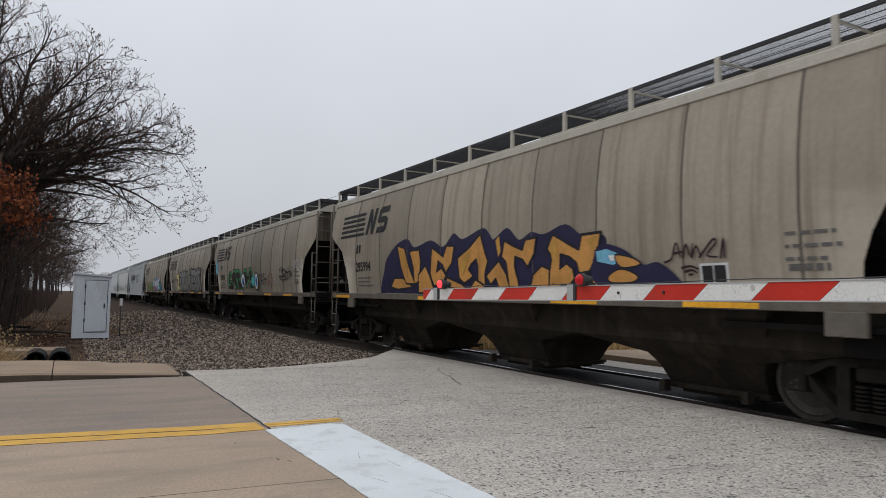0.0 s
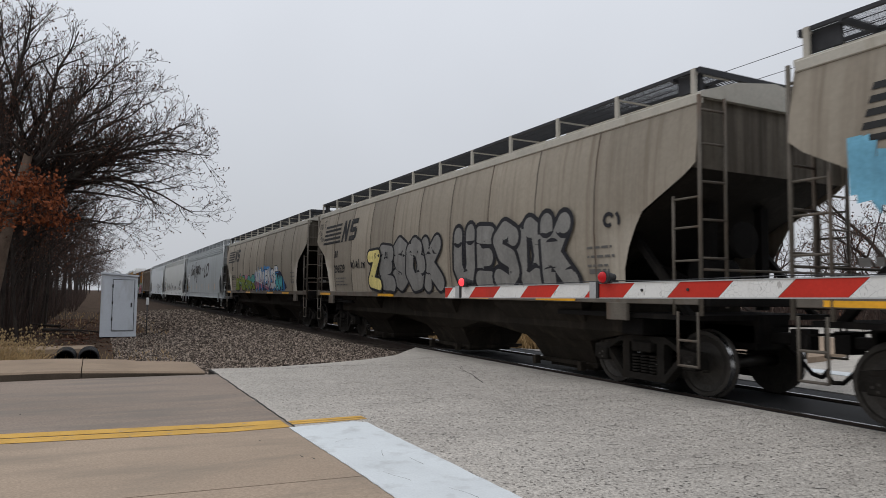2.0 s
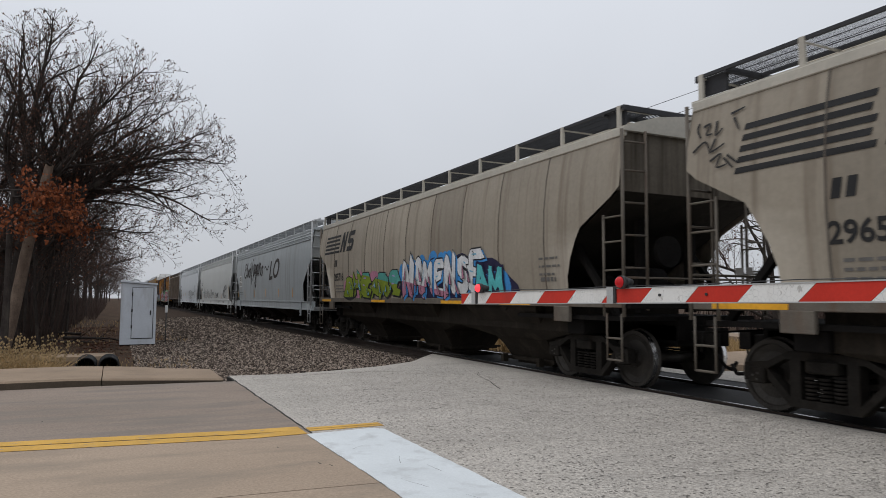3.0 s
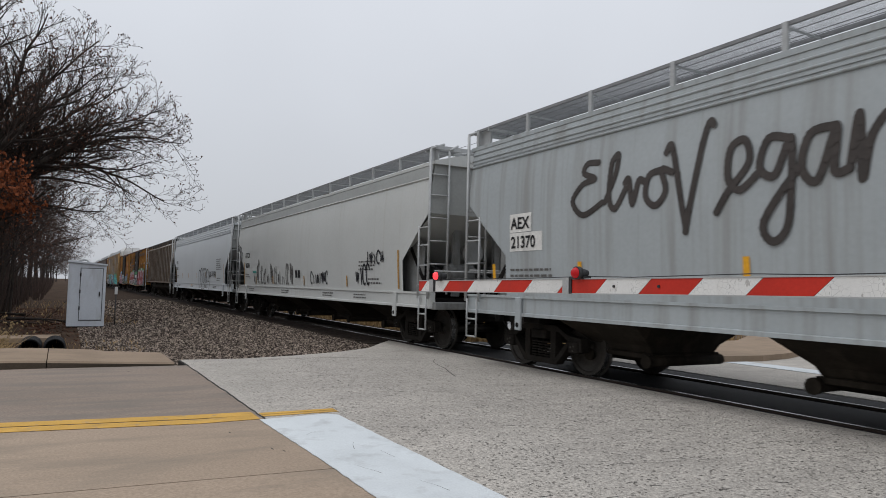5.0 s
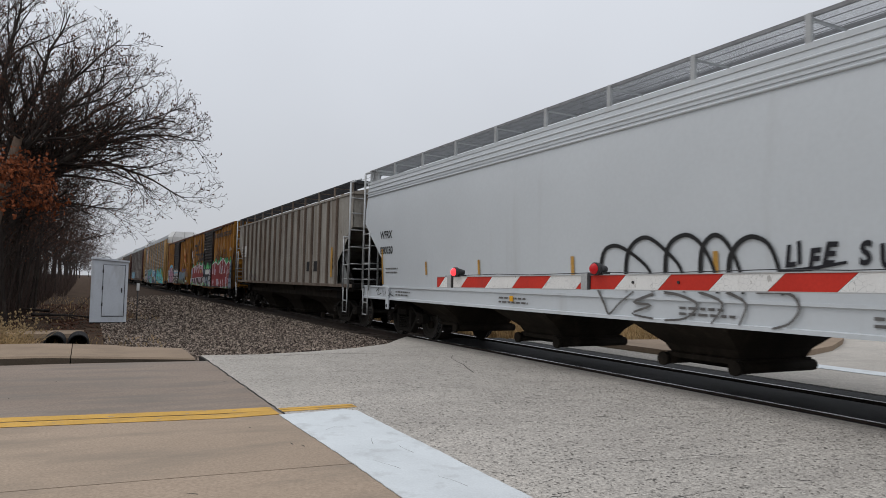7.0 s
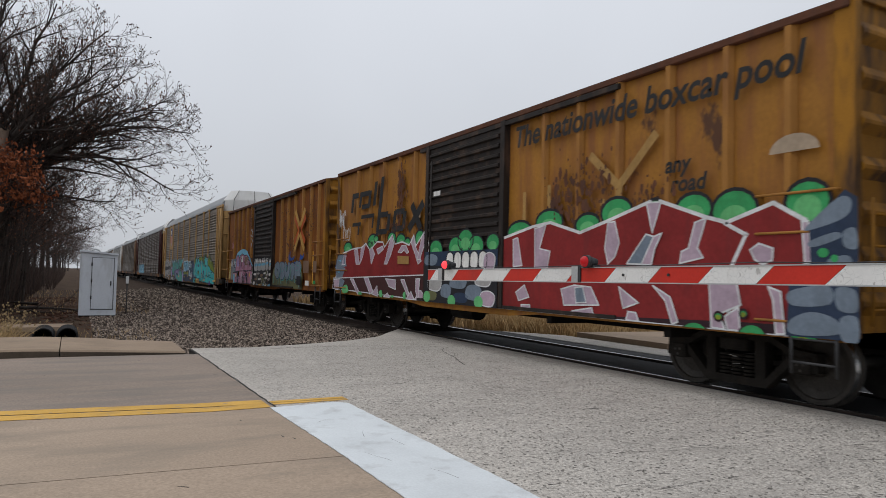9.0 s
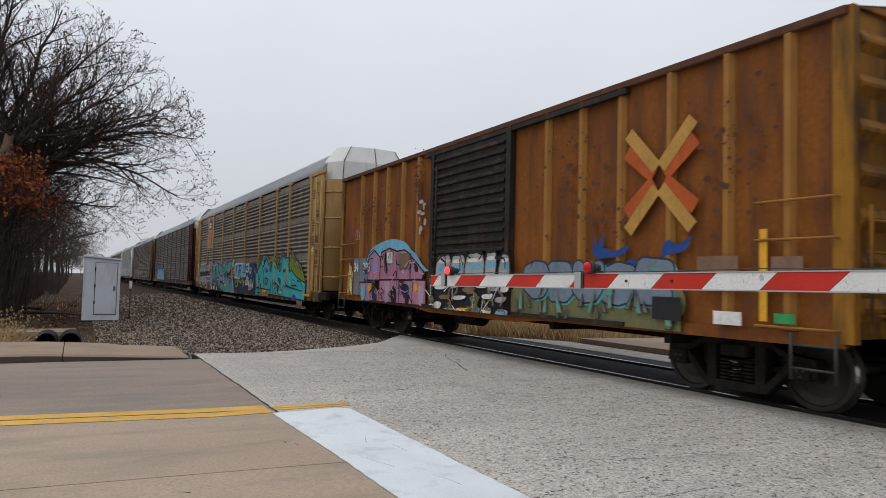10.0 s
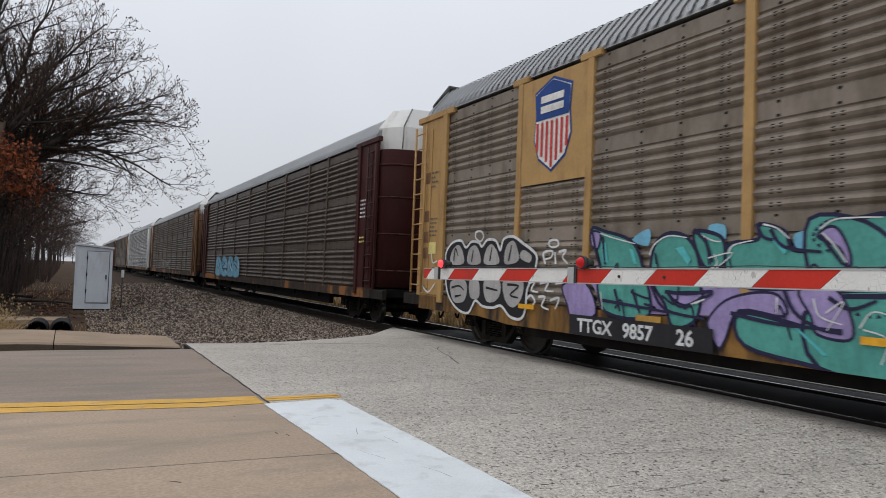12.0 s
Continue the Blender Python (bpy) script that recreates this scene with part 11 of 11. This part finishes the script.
def fork(bins, tips, r, pts, radii, length, level, inside):
    """The side branches of the line pts."""
    n = len(pts) - 1
    count = max(2, int(length * (2.25, 3.2, 5.0, 6.5)[level]))
    turn = r.uniform(0, 6.28)
    first = (0.26, 0.14, 0.12, 0.15)[level]
    for k in range(count):
        f = first + (1 - first) * (k + r.random()) / count
        i = min(n - 1, int(f * n))
        q = pts[i].lerp(pts[i + 1], f * n - i)
        dd = (pts[i + 1] - pts[i]).normalized()
        turn += 2.4 + r.gauss(0, 0.4)
        u = dd.orthogonal().normalized()
        side = u * math.cos(turn) + dd.cross(u) * math.sin(turn)
        a = r.uniform(0.4, 0.85)
        way = (dd * math.cos(a) + side * math.sin(a) + Vector((0, 0, 0.06))).normalized()
        reach = ((2.7, 1.25, 0.56, 0.26)[level] * (1.12 - 0.62 * f)) * r.uniform(0.7, 1.15)
        thick = max(0.006, min(radii[min(i, len(radii) - 1)] * 0.62, (0.058, 0.0235, 0.0115, 0.008)[level]))
        spray(bins, tips, r, q, way, reach, thick, level + 1, inside)


def make_oak(label, trunk, limbs, centre, radii, seed):
    """A broad bare tree: trunk, bowed main limbs, flowing branches and twigs inside a rounded crown, withered leaves."""
    r = random.Random(seed)
    tree = tagged(new("oak_tree"), label, "tree", "trees beside the track")

    def inside(p):
        e = [(p[i] - centre[i]) / radii[i] for i in range(3)]
        return math.sqrt(sum(a * a for a in e)) / (1 + 0.07 * noise.noise(Vector(e) * 3.2))

    w = Wood()
    w.tube([Vector(p) for p in trunk], [0.42, 0.35, 0.32, 0.3, 0.28, 0.25, 0.2], 12)
    again("trunk", w.mesh("trunk", BARK), tree)
    bins, tips = [Wood() for _ in range(5)], []
    for k, mid, end, thick in limbs:
        a, m, b = Vector(trunk[k]), Vector(mid), Vector(end)
        ctrl = m * 2 - (a + b) / 2
        n = 22
        pts = []
        for i in range(n + 1):
            t = i / n
            p = a * (1 - t) ** 2 + ctrl * 2 * t * (1 - t) + b * t * t
            pts.append(p + Vector((noise.noise(p * 0.8), noise.noise(p * 0.8 + Vector((9, 0, 0))), noise.noise(p * 0.8 + Vector((0, 9, 0))))) * 0.22 * min(1, 2 * t))
        size = [max(0.022, 1.15 * thick * (1 - 0.9 * i / n)) for i in range(n + 1)]
        w = Wood()
        w.tube(pts, size, 8)
        again("limb", w.mesh("limb", BARK), tree)
        length = sum((q - p).length for p, q in zip(pts, pts[1:]))
        fork(bins, tips, r, pts, size, length, 0, inside)
    for level in (1, 2):
        bins[0].f += [tuple(i + len(bins[0].v) for i in f) for f in bins[level].f]
        bins[0].v += bins[level].v
    tagged(again("crown_wood", bins[0].mesh("crown_wood", BARK), tree, None, "dark flowing side branches"), kind="stuff")
    bins[3].f += [tuple(i + len(bins[3].v) for i in f) for f in bins[4].f]
    bins[3].v += bins[4].v
    tagged(again("crown", bins[3].mesh("crown", TWIG), tree, None, "dense fan of bare twigs"), kind="stuff")
    leaves = [(p + Vector((0, 0, -0.02)), d) for p, d in tips if r.random() < 0.75]
    tagged(again("foliage", leaf_mesh("foliage", leaves, 0.085, LEAF_BROWN, r), tree), kind="stuff")
    return tree


make_oak("large bare oak with spreading dark branches and a few withered leaves",
         [(-3.1, 28, -0.5), (-3.08, 28, 0.3), (-3.05, 28, 1.1), (-3.0, 28, 1.9), (-2.95, 27.98, 2.6), (-2.88, 27.95, 3.2), (-2.8, 27.93, 3.7)],
         [(5, (-0.8, 27.8, 5.5), (2.9, 27.5, 7.3), 0.15), (4, (-0.3, 28.3, 5.3), (3.4, 28.4, 4.5), 0.13), (6, (-1.2, 28.6, 6.3), (1.9, 29.0, 8.9), 0.15), (6, (-1.8, 27.6, 6.6), (0.7, 27.0, 10.0), 0.15),
          (6, (-2.2, 28.2, 7.0), (-0.7, 28.5, 11.0), 0.15), (6, (-2.8, 27.8, 7.3), (-2.2, 27.5, 11.4), 0.16), (6, (-3.1, 28.3, 7.0), (-3.4, 28.6, 11.4), 0.15),
          (5, (-1.4, 29.3, 5.4), (1.8, 30.4, 7.0), 0.12), (6, (-3.6, 28.0, 6.5), (-4.6, 28.0, 10.0), 0.13), (5, (-1.6, 26.6, 6.0), (1.0, 25.6, 8.4), 0.13), (5, (-2.0, 29.8, 6.2), (0.3, 31.0, 9.2), 0.13),
          (3, (-1.4, 28.3, 3.7), (1.3, 28.6, 3.9), 0.09), (5, (0.0, 28.2, 5.9), (3.9, 28.2, 6.9), 0.11), (5, (-0.9, 28.8, 6.0), (3.2, 29.0, 8.0), 0.12)],
         (-2.9, 28.0, 4.95), (7.4, 5.0, 6.55), 11)
second_limbs = [(0.6, -20, 30, 5.0, 0.10), (0.7, 60, 45, 5.0, 0.1), (0.75, 150, 40, 5.0, 0.1), (0.85, -60, 50, 5.6, 0.11), (0.9, 20, 62, 6.0, 0.11), (1.0, 200, 70, 6.0, 0.11), (1.0, -20, 80, 6.4, 0.12), (0.65, -100, 35, 4.5, 0.09)]
tall = make_tree("bare_tree", "tall bare tree with a dark trunk and dense twigs", second_limbs,
                 [((0, 0, -0.5), 0.26), ((0.05, 0, 1.5), 0.2), ((0, 0.1, 3), 0.18), ((0.15, 0, 4.6), 0.15)], 23, 3, LEAF_BROWN, 0.09, 1)
tall.matrix_basis = pose(-5.2, 33, 0)
r = random.Random(5)
spots = [(-2.9, 37), (-2.9, 48), (-3.3, 56), (-4.6, 64), (-2.4, 72), (-4, 80), (-2.4, 90), (-4.2, 101), (-2.2, 113), (-3.6, 128), (-2.2, 145), (-3.5, 165), (-2.0, 190), (-4, 220), (-2, 255), (-4, 300), (-1.5, 340), (-3, 380)]
for x, y in spots:
    copy_thing(tall, pose(x, y, r.uniform(-0.3, 0.3), 0, 0, r.uniform(0, 360)))
thin_limbs = [(0.35, 20, 50, 2.0, 0.025), (0.5, 130, 55, 2.0, 0.025), (0.62, 250, 50, 1.8, 0.025), (0.75, 320, 60, 1.8, 0.022), (0.85, 80, 65, 1.8, 0.02), (1.0, 180, 80, 2.0, 0.02), (0.7, -40, 35, 1.6, 0.02)]
thin = make_tree("sapling", "slender bare sapling in the dark thicket", thin_limbs,
                 [((0, 0, -0.4), 0.06), ((0.06, 0.02, 1.5), 0.05), ((0.02, 0.08, 3), 0.042), ((0.1, 0.0, 4.6), 0.03)], 37, 2, LEAF_BROWN, 0.08, 1, counts=(6, 5, 4), group="saplings of the thicket")
thin.matrix_basis = pose(-1.9, 36, 0)
for k in range(110):
    y = 27.0 + 45 * r.random() ** 1.4
    copy_thing(thin, pose(-2.1 - 7.5 * r.random() ** 1.3, y, r.uniform(-0.5, 0.4), r.uniform(-7, 7), r.uniform(-7, 7), r.uniform(0, 360)))

# a small oak that has kept its rust-red leaves
rust_limbs = [(0.68, -20, 6, 2.7, 0.045), (0.72, -60, 8, 2.4, 0.045), (0.76, 5, 8, 2.9, 0.045), (0.82, -35, 10, 2.6, 0.04), (0.88, -10, 8, 2.6, 0.04), (0.9, 60, 12, 2.2, 0.04), (0.95, -60, 12, 2.2, 0.04), (1.0, 20, 14, 2.0, 0.04), (1.0, 180, 14, 2.2, 0.04)]
rust = make_tree("young_oak", "young oak that has kept its rust-red leaves", [(a, b, c - 4, 0.68 * d, e) for a, b, c, d, e in rust_limbs],
                 [((0, 0, -0.5), 0.12), ((0.03, 0, 1.6), 0.095), ((0, 0.05, 3.4), 0.085), ((0.05, 0, 4.75), 0.06)], 51, 3, LEAF_RUST, 0.13, 2, counts=(7, 5, 4), lift=0.0, leafy=0.8)
rust.matrix_basis = pose(-3.05, 25.4, 0.05)


def build_snag():
    w = Wood()
    a, b = Vector((-3.2, 26.4, -0.5)), Vector((-2.14, 26.5, 5.9))
    pts = [a.lerp(b, k / 8) + Vector((0.03 * math.sin(k), 0.02 * math.cos(k * 1.7), 0)) for k in range(9)]
    w.tube(pts, [0.2, 0.19, 0.185, 0.18, 0.175, 0.17, 0.165, 0.16, 0.13], 12)
    tagged(new("dead_trunk", w.mesh("dead_trunk", PALE_BARK)), "leaning broken dead trunk, bare of bark", "dead tree")


build_snag()


def fallen(seed, x, y, length, az):
    r = random.Random(seed)
    bins, tips = [Wood(), Wood(), Wood()], []
    a = radians(az)
    grow(bins, tips, r, Vector((x, y, -0.18)), Vector((math.cos(a), math.sin(a), 0.08)), length, 0.07, 0, 2, -0.004, 0.1, (5, 3, 2))
    allw = Wood()
    for b in bins:
        k = len(allw.v)
        allw.v += b.v
        allw.f += [tuple(i + k for i in f) for f in b.f]
    tagged(new("fallen_branch", allw.mesh("fallen_branch", BARK)), "dark fallen branch lying on dead leaves", "branch", "fallen branches")


fallen(3, -1.7, 30.5, 2.4, 5)
fallen(4, -1.2, 33.5, 1.8, 160)
fallen(6, -2.6, 28.6, 2.2, 20)


def blades(name, n, area, h0, h1, mat, label, category, seed, lean=0.35, width=0.012, heads=None):
    """A stand of thin blades inside a plan (x0, x1, y0, y1), thinner towards its rim."""
    r = np.random.default_rng(seed)
    v, f, hv, hf = [], [], [], []
    x0, x1, y0, y1 = area
    for _ in range(n):
        x, y = x0 + (x1 - x0) * r.random(), y0 + (y1 - y0) * r.random()
        z = ground_z(x, y) - 0.02
        h = h0 + (h1 - h0) * r.random()
        a, b = r.random() * 6.28, r.random() * 6.28
        dx, dy = lean * h * math.cos(a) * r.random(), lean * h * math.sin(a) * r.random()
        wx, wy = width * math.cos(b), width * math.sin(b)
        k = len(v)
        v += [(x - wx, y - wy, z), (x + wx, y + wy, z), (x + dx * 0.4 + wx * 0.7, y + dy * 0.4 + wy * 0.7, z + h * 0.55), (x + dx * 0.4 - wx * 0.7, y + dy * 0.4 - wy * 0.7, z + h * 0.55), (x + dx, y + dy, z + h)]
        f += [(k, k + 1, k + 2, k + 3), (k + 3, k + 2, k + 4)]
        if heads and r.random() < heads:
            k = len(hv)
            s = 0.022
            hv += [(x + dx + s * c[0], y + dy + s * c[1], z + h + s * c[2]) for c in ((-1, 0, 0), (1, 0, 0), (0, 0.6, 0), (0, -0.6, 0), (0, 0, 1.4), (0, 0, -1.2))]
            hf += [(k, k + 2, k + 4), (k + 2, k + 1, k + 4), (k + 1, k + 3, k + 4), (k + 3, k, k + 4), (k + 2, k, k + 5), (k + 1, k + 2, k + 5), (k + 3, k + 1, k + 5), (k, k + 3, k + 5)]
    me = bpy.data.meshes.new(name)
    me.from_pydata(v, [], f)
    me.materials.append(mat)
    tagged(new(name, me), label, category, kind="stuff")
    if hv:
        me = bpy.data.meshes.new("seed_heads")
        me.from_pydata(hv, [], hf)
        me.materials.append(SEED)
        tagged(new("seed_heads", me), "pale dry seed heads on tall weeds", "dry weeds", kind="stuff")


blades("dry_grass", 6500, (-4.2, -0.85, 15.0, 18.6), 0.25, 0.7, STRAW, "tall straw-coloured dry grass beside the kerb", "dry grass", 1)
blades("dry_tussock", 6000, (-4.0, -1.25, 15.4, 17.8), 0.35, 1.0, STRAW, "thick straw-coloured tussocks behind the kerb", "dry grass", 10, 1.1, 0.01, heads=0.3)
blades("dry_weeds", 900, (-4.2, -1.0, 15.6, 19.0), 0.6, 1.3, STRAW, "tall dry weeds beside the ditch", "dry weeds", 2, 0.7, 0.007, heads=0.95)
blades("low_grass", 2200, (-6, 2.0, 14.6, 22), 0.04, 0.16, STRAW, "short dead grass in the ditch", "dry grass", 3, 0.8, 0.01)
blades("verge_grass", 700, (-2.8, 3.0, 27.5, 60), 0.05, 0.22, STRAW, "thin dead grass along the trackside path", "dry grass", 4, 0.8, 0.016)
blades("field_grass", 16000, (11.6, 19.8, 14.4, 40), 0.15, 0.55, STRAW, "pale dry grass beyond the track", "dry grass", 5, 0.5, 0.03)
blades("field_tussock", 9000, (11.7, 18, 14.0, 19.5), 0.25, 0.62, STRAW, "tall pale dry grass at the corner beyond the track", "dry grass", 12, 0.6, 0.02)
blades("brush", 11000, (-13, -2.1, 27.0, 64), 0.8, 3.8, TWIG, "dark tangled brush under the trees", "brush", 6, 0.6, 0.012)
blades("verge_brush", 2500, (-7, -1.2, 62, 150), 0.5, 2.4, TWIG, "dark brush along the trackside path", "brush", 9, 0.6, 0.03)
blades("leaf_litter", 16000, (-6, 2.0, 22.5, 48), 0.02, 0.06, LEAF_BROWN, "brown fallen leaves on the ground", "leaf litter", 7, 2.5, 0.04)

# trees and brush seen through the gaps between cars
for x, y, a in ((27, 13, 20), (30, 9.5, 140), (30, 17, 250), (34, 12, 80), (38, 20, 10), (29, 23, 200), (40, 8, 300), (36, 4, 120)):
    copy_thing(tall, pose(x, y, -2.4, 0, 0, a))
for x, y, a in ((-9, 430, 30), (-2, 455, 90), (3, 480, 150), (16, 500, 40), (22, 470, 220), (28, 520, 310), (36, 480, 70), (10, 540, 10)):
    copy_thing(tall, pose(x, y, -0.5, 0, 0, a))
blades("far_brush", 3000, (31, 44, 0, 32), 0.8, 3.0, TWIG, "brown brush beyond the field", "brush", 8, 0.6, 0.03)



def build_power_line():
    """Two poles and two sagging wires beyond the track."""
    for y in (-18.0, 46.0):
        pole = tagged(new("utility_pole"), "weathered wooden utility pole beyond the track", "utility pole", "utility poles")
        bm = fresh()
        rod(bm, (16, y, -0.5), (16, y, 8.1), 0.15, 10, 0.11)
        part("pole", bm, PALE_BARK, pole)
        bm = fresh()
        box(bm, 15.2, 16.8, y - 0.05, y + 0.05, 7.75, 7.86, 0.01)
        part("crossarm", bm, PALE_BARK, pole)
    for x, drop in ((15.4, 0.25), (16.6, 0.3)):
        w = Wood()
        pts = [Vector((x, -18 + 64 * k / 24, 7.88 - drop * 4 * (k / 24) * (1 - k / 24))) for k in range(25)]
        w.tube(pts, [0.009] * 25, 5)
        tagged(new("overhead_wire", w.mesh("overhead_wire", DARK_METAL)), "thin dark overhead wire between poles", "wire", "overhead wires")


build_power_line()


# ---- what moves: the cars roll along the track and their wheels turn ----
def motions():
    for car, y in CARS:
        walk(car, [(t, pose(TRACK_X, y - SPEED * t, 0)) for t in (0, 3, 6, 9, 12)])
    step = 1 / FPS
    count = int(round(12.0 / step))
    turn = SPEED * step / WHEEL_R
    spins = [(k * step, Matrix.Rotation(k * turn, 4, "X")) for k in range(count + 1)]
    for ob, y in WHEELSETS:
        at = Matrix.Translation((0, y, WHEEL_R))
        walk(ob, [(t, at @ r) for t, r in spins])


motions()
